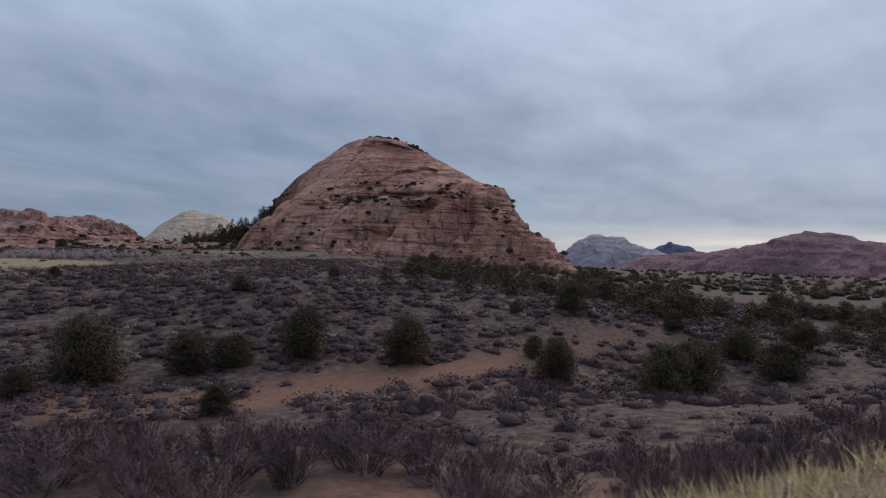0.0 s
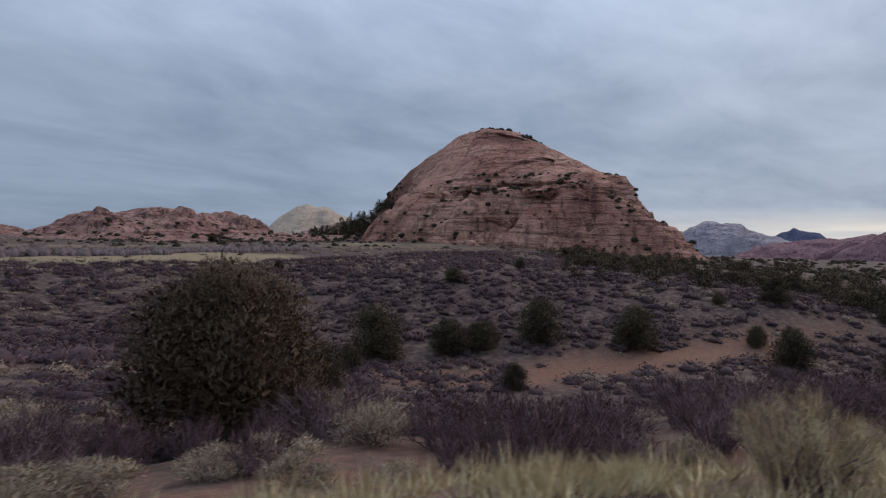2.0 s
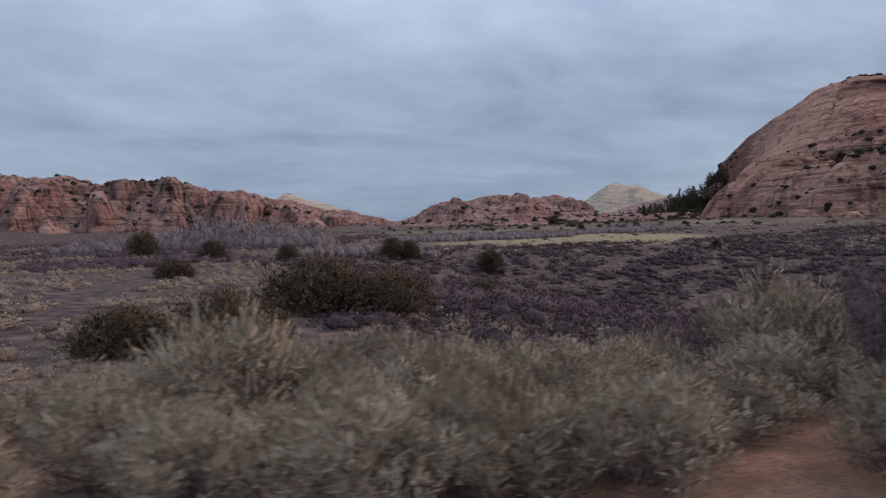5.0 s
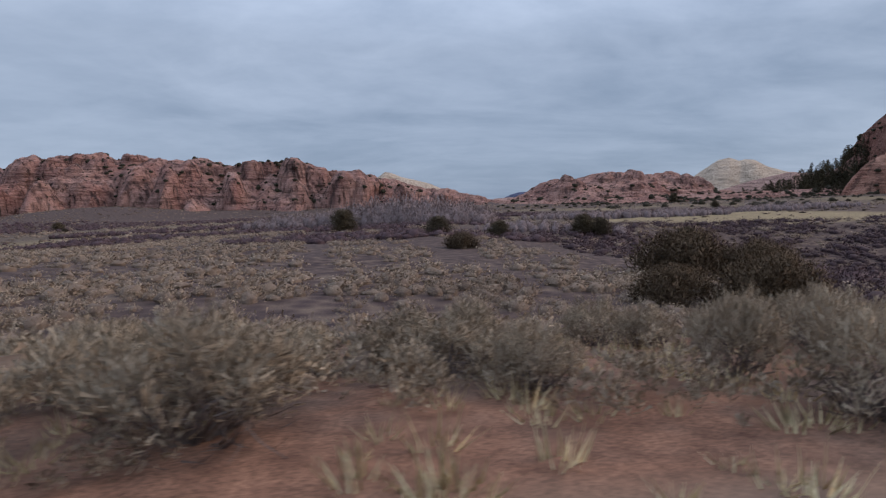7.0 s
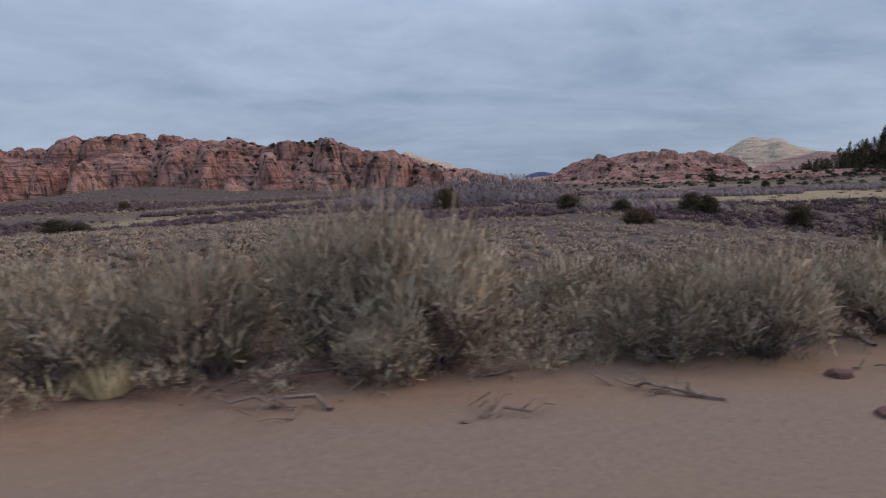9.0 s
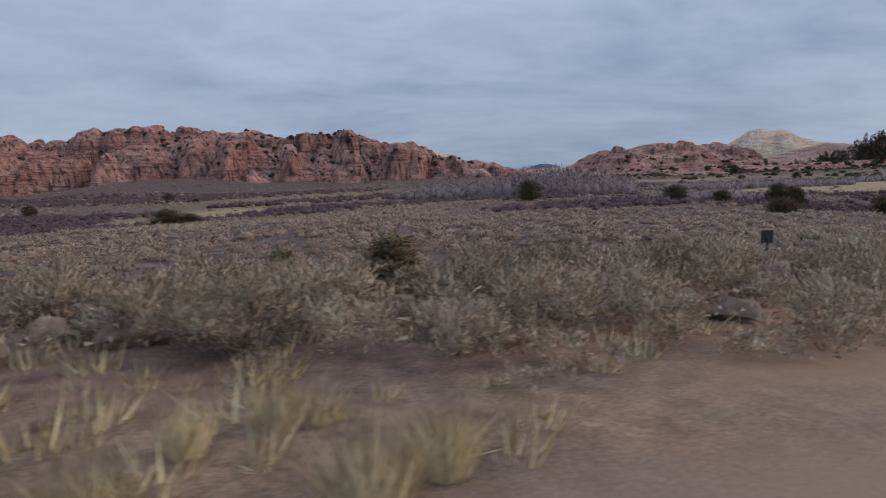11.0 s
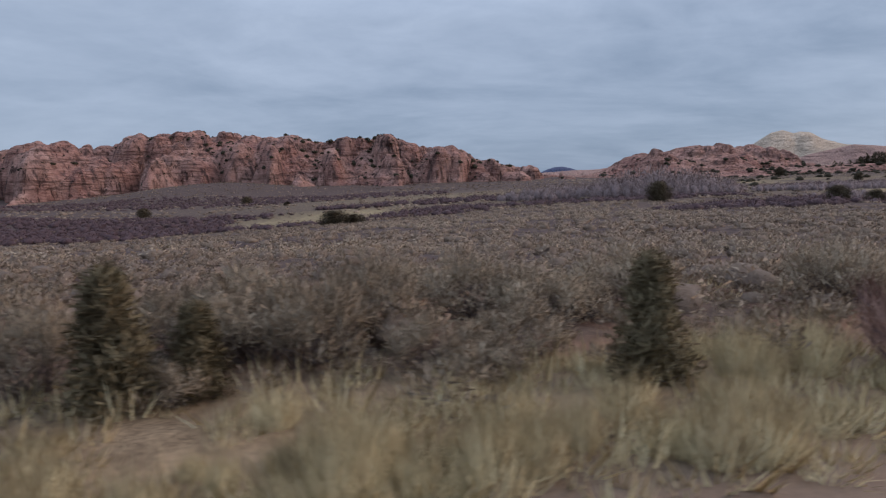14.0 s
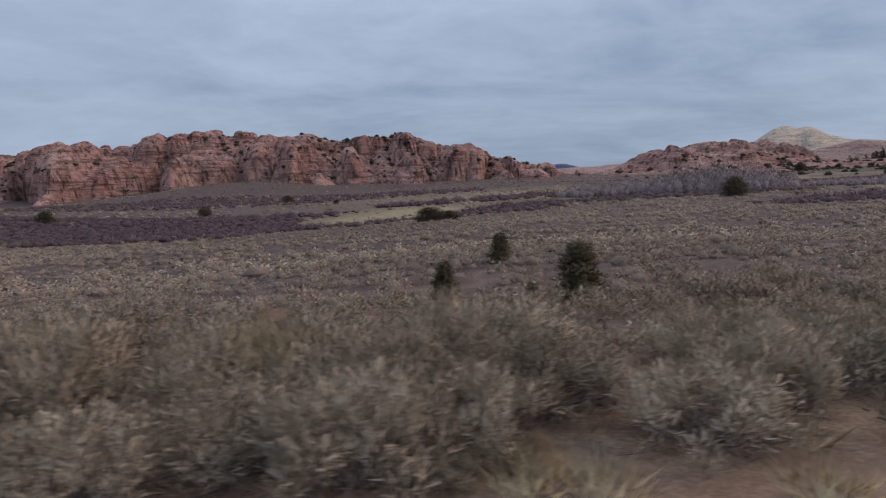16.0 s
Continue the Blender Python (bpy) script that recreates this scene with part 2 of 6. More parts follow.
def asphalt_material():
    m = Mat("worn_red_asphalt", 0.9, 0.25)
    w = m.world()
    c = m.ramp(m.noise(w, 60, 3), (0.3, (0.06, 0.045, 0.042)), (0.7, (0.13, 0.10, 0.09)))
    c = m.mix(m.ramp(m.noise(w, 0.7, 4), (0.45, (0, 0, 0)), (0.7, (0.5, 0.5, 0.5))), c, (0.15, 0.105, 0.085))
    return m.finish(c, m.noise(w, 90, 3), 0.4, 0.01)


def rock_material(name, dark, light, pale, varnish, band=0.14, streaks=0.55, pale_from=0.55, seams=0.6, size=1.0, soft=0.0, relief=3.0, bedding=1.3):
    """Layered sandstone: beds, sloping cross beds, mottling and dark water streaks."""
    m = Mat(name, 0.92, 0.12)
    w = m.world()
    warp = m.noise(w, 0.02, 5, 0.6)
    beds = m.node("ShaderNodeTexWave", Scale=band, Distortion=6.0, Detail=4.0, Detail_Scale=0.6)
    beds.bands_direction = "Z"
    tilt = m.node("ShaderNodeMapping")
    tilt.inputs["Rotation"].default_value = (radians(9), radians(-7), 0)
    m.link(w, tilt.inputs[0]), m.link(tilt.outputs[0], beds.inputs["Vector"])
    thin = m.noise(m.world((0.05, 0.05, 1.1)), 1.0, 6, 0.65)
    mottle = m.noise(w, 0.12, 6, 0.6)
    c = m.mix(m.ramp(thin, (0.35 - soft, (0, 0, 0)), (0.65 + soft, (1, 1, 1))), dark, light)
    c = m.mix(m.math("MULTIPLY", beds.outputs[0], 0.35), c, pale)
    c = m.mix(m.ramp(warp, (pale_from - 0.12, (0, 0, 0)), (pale_from + 0.12, (0.7, 0.7, 0.7))), c, pale)
    c = m.mix(m.ramp(mottle, (0.35, (0.5, 0.5, 0.5)), (0.6, (0, 0, 0))), c, dark)
    run = m.noise(m.world((0.16, 0.16, 0.012)), 1.0, 5, 0.6)
    c = m.mix(m.math("MULTIPLY", m.ramp(run, (0.50, (0, 0, 0)), (0.66, (1, 1, 1))), streaks), c, varnish)
    seam = m.noise(m.world((0.018, 0.018, 0.42)), 1.0, 5, 0.7, 0.4)
    bare = m.math("SUBTRACT", 1.0, m.attr("plain"))
    c = m.mix(m.math("MULTIPLY", m.attr("slab"), 0.75), c, m.mix(thin, light, pale))
    # dark red summit band, and the dome flank's shade painted with the same colour
    c = m.mix(m.math("MULTIPLY", m.attr("stain_and_flank_shade"), 0.7), c, m.mix(0.35, dark, varnish))
    c = m.mix(m.math("MULTIPLY", bare, m.ramp(seam, (0.565, (0, 0, 0)), (0.60, (seams, seams, seams)), (0.62, (seams, seams, seams)), (0.65, (0, 0, 0)))), c, varnish)
    joint = m.noise(m.world((0.34 / size, 0.34 / size, 0.03 / size)), 1.0, 4, 0.6, 0.5)
    c = m.mix(m.ramp(joint, (0.60, (0, 0, 0)), (0.65, (streaks, streaks, streaks)), (0.70, (0, 0, 0))), c, varnish)
    height = m.math("ADD", m.math("MULTIPLY", thin, bedding), m.math("MULTIPLY", mottle, 1.6))
    height = m.math("SUBTRACT", height, m.math("MULTIPLY", m.ramp(joint, (0.56, (0, 0, 0)), (0.65, (1, 1, 1)), (0.74, (0, 0, 0))), 0.9))
    height = m.math("SUBTRACT", height, m.ramp(seam, (0.55, (0, 0, 0)), (0.61, (bedding, bedding, bedding)), (0.68, (0, 0, 0))))
    return m.finish(c, height, 1.0, relief)


def leaf_material(name, *tones, thin=0.25, rough=0.8):
    """Leaves and twigs: tones run over the plant's own tone; thin lets some light pass."""
    m = Mat(name, rough, 0.15)
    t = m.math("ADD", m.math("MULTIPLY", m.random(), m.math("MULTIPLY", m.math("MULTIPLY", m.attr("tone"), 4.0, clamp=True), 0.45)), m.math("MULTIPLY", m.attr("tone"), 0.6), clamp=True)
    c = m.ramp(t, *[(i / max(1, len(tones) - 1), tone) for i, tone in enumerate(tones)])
    patch = m.noise(m.world(), 2.3, 3)
    c = m.mix(m.ramp(patch, (0.35, (0.6, 0.6, 0.6)), (0.65, (0, 0, 0))), c, m.mix(1.0, c, (0.5, 0.46, 0.45), "MULTIPLY"))
    fine = m.noise(m.world(), 11.0, 3, 0.6)
    c = m.mix(m.ramp(fine, (0.38, (0.4, 0.4, 0.4)), (0.6, (0, 0, 0))), c, m.mix(1.0, c, (0.55, 0.5, 0.5), "MULTIPLY"))
    m.finish(c, fine, 0.6, 0.05)
    if thin:
        trans = m.node("ShaderNodeBsdfTranslucent")
        m.link(c, trans.inputs[0])
        both = m.node("ShaderNodeMixShader", Fac=thin)
        out = m.t.nodes["Material Output"]
        m.link(m.bsdf.outputs[0], both.inputs[1]), m.link(trans.outputs[0], both.inputs[2]), m.link(both.outputs[0], out.inputs[0])
    return m.m


def bark_material(name, dark, light):
    m = Mat(name, 0.9, 0.15)
    v = m.coords((6, 6, 1.2))
    n = m.noise(v, 5, 6, 0.65)
    return m.finish(m.ramp(n, (0.3, dark), (0.7, light)), n, 0.8, 0.01)


GROUND = ground_material()
ASPHALT = asphalt_material()
RED_ROCK = rock_material("red_sandstone", (0.19, 0.086, 0.071), (0.325, 0.156, 0.125), (0.44, 0.275, 0.225), (0.05, 0.033, 0.032), streaks=0.85, seams=0.15, soft=0.14, pale_from=0.51, relief=3.0, bedding=0.5)
DOME_ROCK = rock_material("pink_sandstone", (0.23, 0.09, 0.067), (0.42, 0.192, 0.135), (0.60, 0.36, 0.265), (0.05, 0.033, 0.032), streaks=0.5, pale_from=0.49, seams=0.32, size=1.6, soft=0.14, relief=3.0, bedding=1.2)
WHITE_ROCK = rock_material("white_sandstone", (0.43, 0.335, 0.26), (0.53, 0.425, 0.325), (0.58, 0.475, 0.37), (0.34, 0.255, 0.205), streaks=0.2, seams=0.15)
PINK_ROCK = rock_material("far_pink_sandstone", (0.28, 0.17, 0.15), (0.38, 0.24, 0.2), (0.42, 0.3, 0.25), (0.16, 0.11, 0.11), streaks=0.35)
# the farthest rock: purple, grey and blue of the haze mixed into base colour
HAZE_PURPLE_ROCK = rock_material("far_sandstone_haze_purple", (0.16, 0.082, 0.10), (0.235, 0.13, 0.145), (0.29, 0.175, 0.18), (0.085, 0.055, 0.08), band=0.05, size=3)
HAZE_GREY_ROCK = rock_material("far_sandstone_haze_grey", (0.235, 0.21, 0.245), (0.34, 0.305, 0.335), (0.40, 0.36, 0.375), (0.17, 0.15, 0.19), band=0.05, size=3)
HAZE_BLUE_ROCK = rock_material("far_slope_haze_blue", (0.055, 0.07, 0.13), (0.08, 0.095, 0.165), (0.095, 0.105, 0.17), (0.04, 0.055, 0.1), band=0.05, streaks=0.3, seams=0.1)
def boulder_material():
    m = Mat("dark_red_boulder", 0.9, 0.15)
    v = m.coords()
    big, small_ = m.noise(v, 4.0, 5, 0.6), m.noise(v, 26.0, 5, 0.65)
    c = m.ramp(big, (0.3, (0.075, 0.042, 0.037)), (0.55, (0.14, 0.076, 0.06)), (0.75, (0.20, 0.12, 0.095)))
    c = m.mix(m.ramp(small_, (0.45, (0, 0, 0)), (0.7, (0.6, 0.6, 0.6))), c, (0.06, 0.04, 0.037))
    return m.finish(c, m.math("ADD", big, m.math("MULTIPLY", small_, 0.4)), 0.7, 0.06)


BOULDER = boulder_material()
SAGE = leaf_material("sage_leaves", (0.12, 0.09, 0.068), (0.32, 0.257, 0.185), (0.45, 0.368, 0.268), (0.51, 0.428, 0.318), thin=0.15)
SAGE_FAR = leaf_material("sage_leaves_far", (0.095, 0.068, 0.058), (0.30, 0.225, 0.166), (0.445, 0.353, 0.258), (0.53, 0.434, 0.31), thin=0.08)
SCRUB = leaf_material("bare_scrub_twigs", (0.048, 0.031, 0.034), (0.105, 0.067, 0.074), (0.158, 0.104, 0.11), (0.21, 0.145, 0.138), thin=0.08)
JUNIPER = leaf_material("juniper_leaves", (0.03, 0.025, 0.015), (0.062, 0.053, 0.03), (0.10, 0.085, 0.046), thin=0.08)
OLIVE = leaf_material("brown_green_leaves", (0.055, 0.038, 0.024), (0.13, 0.09, 0.055), (0.19, 0.135, 0.084), thin=0.1)
OLIVE_DARK = leaf_material("slope_juniper_leaves", (0.04, 0.032, 0.02), (0.095, 0.075, 0.046), (0.145, 0.116, 0.07), thin=0.08)
YOUNG = leaf_material("young_juniper_leaves", (0.075, 0.06, 0.036), (0.165, 0.134, 0.078), (0.25, 0.205, 0.122), thin=0.12)
STRAW = leaf_material("dry_grass_blades", (0.42, 0.335, 0.195), (0.64, 0.535, 0.32), (0.75, 0.645, 0.40), thin=0.2)
RUST = leaf_material("rusty_twigs", (0.19, 0.112, 0.095), (0.31, 0.188, 0.15), (0.38, 0.25, 0.20), thin=0.1)
BUSH_TWIGS = leaf_material("purple_bush_twigs", (0.11, 0.070, 0.079), (0.195, 0.127, 0.139), (0.285, 0.197, 0.202), thin=0.1)
BARK = bark_material("grey_brown_bark", (0.045, 0.035, 0.03), (0.15, 0.125, 0.105))
SAGE_WOOD = bark_material("grey_sagebrush_bark", (0.04, 0.029, 0.027), (0.21, 0.162, 0.14))
RABBIT = leaf_material("dry_rabbitbrush_twigs", (0.26, 0.19, 0.11), (0.42, 0.325, 0.19), (0.54, 0.435, 0.265), thin=0.15)
GROVE = leaf_material("grey_willow_twigs", (0.17, 0.13, 0.132), (0.275, 0.215, 0.212), (0.36, 0.29, 0.275), thin=0.1)
TWIG = bark_material("purple_grey_bark", (0.085, 0.054, 0.06), (0.21, 0.148, 0.152))
DEADWOOD = bark_material("bleached_dead_wood", (0.10, 0.07, 0.055), (0.26, 0.195, 0.15))
PLATE = Mat("dark_brown_sign_metal", 0.6, 0.4)
PLATE = PLATE.finish(PLATE.ramp(PLATE.noise(PLATE.coords(), 12, 4), (0.3, (0.018, 0.014, 0.013)), (0.7, (0.035, 0.027, 0.024))))

# ---------------------------------------------------------------- mesh helpers
def tri_mesh(name, verts, faces, material, tone=None, smooth_shade=False, fields=(), normals=None):
    """A mesh of triangles or quads out of arrays."""
    verts, faces = np.asarray(verts, np.float32), np.asarray(faces, np.int32)
    me = bpy.data.meshes.new(name)
    n, k = faces.shape
    me.vertices.add(len(verts))
    me.vertices.foreach_set("co", verts.ravel())
    me.loops.add(n * k)
    me.loops.foreach_set("vertex_index", faces.ravel())
    me.polygons.add(n)
    me.polygons.foreach_set("loop_start", np.arange(0, n * k, k, dtype=np.int32))
    me.polygons.foreach_set("loop_total", np.full(n, k, np.int32))
    me.polygons.foreach_set("use_smooth", np.full(n, smooth_shade))
    me.materials.append(material)
    for field, values in (*fields, *((("tone", tone),) if tone is not None else ())):
        a = me.attributes.new(field, "FLOAT", "POINT")
        a.data.foreach_set("value", np.asarray(values, np.float32))
    me.update(calc_edges=True)
    me.validate()
    if normals is not None:
        a = me.attributes.new("custom_normal", "FLOAT_VECTOR", "POINT")
        a.data.foreach_set("vector", np.asarray(normals, np.float32).ravel())
    return me


def mesh_part(name, me, parent, label=""):
    ob = new(name, me)
    ob.parent = parent
    if label:
        ob["label"] = label
    return ob


def grid_faces(nu, nv):
    i, j = np.meshgrid(np.arange(nu - 1), np.arange(nv - 1), indexing="ij")
    a = (i * nv + j).ravel()
    return np.stack([a, a + nv, a + nv + 1, a + 1], 1)


def tubes(paths, sides=3):
    """One set of triangles for many bent, tapering sticks: each a list of (point, radius)."""
    V, F, n = [], [], 0
    for path in paths:
        pts = np.array([p for p, _ in path], float)
        rad = np.array([r for _, r in path], float)
        tang = np.gradient(pts, axis=0)
        tang /= np.linalg.norm(tang, axis=1, keepdims=True) + 1e-9
        ref = np.array([0.3, 0.9, 0.1]) if abs(tang[0, 2]) > 0.7 else np.array([0.05, 0.1, 1.0])
        s = np.cross(tang, ref)
        s /= np.linalg.norm(s, axis=1, keepdims=True) + 1e-9
        t = np.cross(tang, s)
        ang = np.arange(sides) * 2 * np.pi / sides
        ring = pts[:, None] + rad[:, None, None] * (np.cos(ang)[None, :, None] * s[:, None] + np.sin(ang)[None, :, None] * t[:, None])
        V.append(ring.reshape(-1, 3))
        for k in range(len(path) - 1):
            for q in range(sides):
                a, b = n + k * sides + q, n + k * sides + (q + 1) % sides
                F += [(a, b, b + sides), (a, b + sides, a + sides)]
        n += len(path) * sides
    return np.concatenate(V), np.array(F)


def blades(base, way, length, width, rng):
    """Slim leaves, one triangle each, from base points along the given ways."""
    n = len(base)
    way = way / (np.linalg.norm(way, axis=1, keepdims=True) + 1e-9)
    side = np.cross(way, rng.normal(size=(n, 3)))
    side /= np.linalg.norm(side, axis=1, keepdims=True) + 1e-9
    half = np.reshape(width, (-1, 1)) / 2
    V = np.stack([base - side * half, base + side * half, base + way * np.reshape(length, (-1, 1))], 1).reshape(-1, 3)
    return V, np.arange(3 * n).reshape(-1, 3)


def unit(v):
    return v / (np.linalg.norm(v, axis=-1, keepdims=True) + 1e-9)


def sprays(base, way, length, width, face, rng, loose=0.25, fan=0.0):
    """Slim leaves or twigs, one triangle each, turned to face outwards, with the soft normals of the mass that they make up."""
    way = unit(way)
    side = unit(np.cross(way, unit(face) + rng.normal(size=face.shape) * 0.3))
    half = np.reshape(width, (-1, 1)) / 2
    tip = base + way * np.reshape(length, (-1, 1))
    turned = (rng.uniform(size=(len(base), 1)) < fan)
    foot, head = np.where(turned, tip, base), np.where(turned, base, tip)
    side = np.where(turned, -side, side)
    V = np.stack([foot - side * half, foot + side * half, head], 1).reshape(-1, 3)
    flat = np.where(turned, -1, 1) * np.cross(side, way)
    N = unit(unit(face) + rng.normal(size=face.shape) * loose)
    N = np.where((N * flat).sum(1, keepdims=True) < 0.05, unit(N * 0.4 + flat), N)
    return V, np.arange(3 * len(base)).reshape(-1, 3), np.repeat(N, 3, 0)


def bent(start, end, r0, r1, rng, wobble=0.12, steps=4):
    start, end = np.array(start, float), np.array(end, float)
    size = np.linalg.norm(end - start)
    out = []
    for k in range(steps + 1):
        f = k / steps
        p = start + (end - start) * f
        if 0 < k < steps:
            p = p + rng.normal(size=3) * wobble * size
        out.append((p, r0 + (r1 - r0) * f))
    return out


# ---------------------------------------------------------------- plants: stems and leaves as arrays
def sage_arrays(rng, heads=40, per=60, long=0.26, wide=0.030, low=0.35, wood=True):
    """Sagebrush of unit radius and height: crooked stems that fan out from the root to billowing heads of close upright sprigs."""
    stems, base, way, face, tone = [], [], [], [], []
    for k in range(heads):
        a = k * 2.4 + rng.normal() * 0.4
        if k < heads * low:
            r, z = rng.uniform(0.6, 0.95), rng.uniform(0.26, 0.52)
        else:
            r = 0.88 * math.sqrt(rng.uniform(0.0, 1.0))
            z = (0.86 - 0.42 * r * r) * rng.uniform(0.74, 1.0)
        out = np.array([math.cos(a), math.sin(a), 0.0])
        tip = out * r + np.array([0, 0, z])
        size = rng.uniform(0.15, 0.29)
        if wood:
            root = np.array([rng.normal() * 0.05, rng.normal() * 0.05, -0.06])
            stems.append(bent(root, tip - np.array([0, 0, 0.5 * size]), 0.026, 0.008, rng, 0.09, 3))
            if k % 2:
                q = tip * rng.uniform(0.4, 0.7)
                stems.append(bent(q, q + (out * rng.normal() * 0.3 + rng.normal(size=3) * 0.16), 0.012, 0.005, rng, 0.1, 2))
        off = unit(rng.normal(size=(per, 3))) * rng.uniform(0.3, 1.0, (per, 1)) ** 0.6
        off[:, 2] = off[:, 2] * 0.8
        base.append(tip + off * size)
        way.append(off * np.array([0.75, 0.75, 0.4]) + out * 0.15 + np.array([0, 0, 0.55]) + rng.normal(size=(per, 3)) * 0.33)
        face.append(off * 0.9 + out * 0.35 * r + np.array([0, 0, 0.30]))
        tone.append(np.clip(0.52 + rng.normal() * 0.12 + rng.normal(0, 0.13, per), 0.05, 1))
    base, way, face, tone = np.concatenate(base), np.concatenate(way), np.concatenate(face), np.concatenate(tone)
    base[:, 2] = np.maximum(base[:, 2], 0.02)
    V, F, N = sprays(base, way, long * rng.uniform(0.5, 1.3, len(base)), wide * rng.uniform(0.6, 1.3, len(base)), face, rng, 0.35, 0.55)
    leaves = (V, F, np.repeat(tone, 3), N)
    if not wood:
        return leaves
    # close dead twigs inside the bush
    count = 7 * heads
    a, r = rng.uniform(0, 2 * np.pi, count), 0.8 * np.sqrt(rng.uniform(0, 1, count))
    inner = np.stack([r * np.cos(a), r * np.sin(a), rng.uniform(0.0, 0.5, count)], 1)
    tv, tf = blades(inner, np.stack([np.cos(a) * 0.7, np.sin(a) * 0.7, np.full(count, 0.6)], 1) + rng.normal(size=(count, 3)) * 0.6, rng.uniform(0.15, 0.4, count), np.full(count, 0.016), rng)
    sv, sf = tubes(stems)
    return (np.concatenate([sv, tv]), np.concatenate([sf, tf + len(sv)])), leaves


def mound_arrays(rng, sprigs, long, width, seg=7, upright=0.7, core=0.78, inner=0.1):
    """A low bush of unit radius and height seen from afar: a close uneven dome, frayed all over by upright sprigs."""
    ang = np.arange(seg) * 2 * np.pi / seg
    rings = []
    for rr, z, turn in ((0.66, -0.1, 0.0), (0.74, 0.3, 0.4), (0.42, 0.56, 0.1)):
        rad = core * rr * rng.uniform(0.7, 1.2, seg)
        rings.append(np.stack([rad * np.cos(ang + turn), rad * np.sin(ang + turn), z * (core * rng.uniform(0.75, 1.2, seg) if z > 0 else np.ones(seg))], 1))
    V = np.concatenate([*rings, [[rng.normal() * 0.15, rng.normal() * 0.15, 0.66 * core]]])
    N = unit(V * np.array([1, 1, 0.9]) + np.array([0, 0, 0.12]))
    F = []
    for k in range(seg):
        q = (k + 1) % seg
        for m in (0, seg):
            F += [(m + k, m + q, m + seg + q), (m + k, m + seg + q, m + seg + k)]
        F.append((2 * seg + k, 2 * seg + q, 3 * seg))
    # core tone below the sprigs': dark inner twigs, plus painted shade between sprigs
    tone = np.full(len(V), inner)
    a, f = rng.uniform(0, 2 * np.pi, sprigs), np.sqrt(rng.uniform(0, 1, sprigs))
    out = np.stack([np.cos(a) * f, np.sin(a) * f, np.zeros(sprigs)], 1)
    base = out * 0.9 + np.array([0, 0, 1.0]) * ((0.78 - 0.6 * f ** 2) * rng.uniform(0.45, 1.05, sprigs))[:, None]
    way = out * (1 - upright) * 1.8 + np.array([0, 0, upright]) + rng.normal(size=(sprigs, 3)) * 0.4
    bv, bf, bn = sprays(base, way, long * rng.uniform(0.6, 1.3, sprigs), width * rng.uniform(0.6, 1.3, sprigs), out + np.array([0, 0, 0.4]), rng, 0.35, 0.6)
    tone = np.concatenate([tone, np.repeat(np.clip(rng.normal(0.55, 0.15, sprigs), 0.05, 1), 3)])
    return np.concatenate([V, bv]), np.concatenate([np.array(F), bf + len(V)]), tone, np.concatenate([N, bn])


def scrub_arrays(rng, twigs, thick=0.012, groups=26, long=0.30, tangle=0.5):
    """Leafless shrub of unit radius and height: a dense fan of thin rising twigs out of many stems."""
    stems, base, way, face = [], [], [], []
    n = twigs // groups
    for k in range(groups):
        a, r = k * 2.4 + rng.normal() * 0.4, 0.92 * math.sqrt(rng.uniform(0.02, 1))
        out = np.array([math.cos(a), math.sin(a), 0.0])
        tip = out * r + np.array([0, 0, (0.92 - 0.42 * r * r) * rng.uniform(0.7, 0.98)])
        path = bent(out * 0.3 * r + np.array([0, 0, -0.05]), tip, 0.018, 0.005, rng, 0.06, 3)
        stems.append(path)
        f = rng.uniform(0.22, 1.0, n) ** 0.8
        pts = np.array([p for p, _ in path])
        p = np.stack([np.interp(f, np.linspace(0, 1, len(pts)), pts[:, c]) for c in range(3)], 1)
        base.append(p + rng.normal(size=(n, 3)) * 0.03)
        way.append(out * 0.35 * r + np.array([0, 0, 0.85]) + rng.normal(size=(n, 3)) * tangle)
        face.append(np.tile(out * (0.3 + 0.6 * r), (n, 1)) + np.array([0, 0, 0.25]) + np.stack([0 * f, 0 * f, 0.5 * f], 1) + rng.normal(size=(n, 3)) * 0.25)
    base, way, face = np.concatenate(base), np.concatenate(way), np.concatenate(face)
    V, F, N = sprays(base, way, long * rng.uniform(0.5, 1.2, len(base)), thick * rng.uniform(0.7, 1.3, len(base)), face, rng)
    return tubes(stems), (V, F, np.repeat(np.clip(rng.normal(0.5, 0.16, len(base)), 0, 1), 3), N)


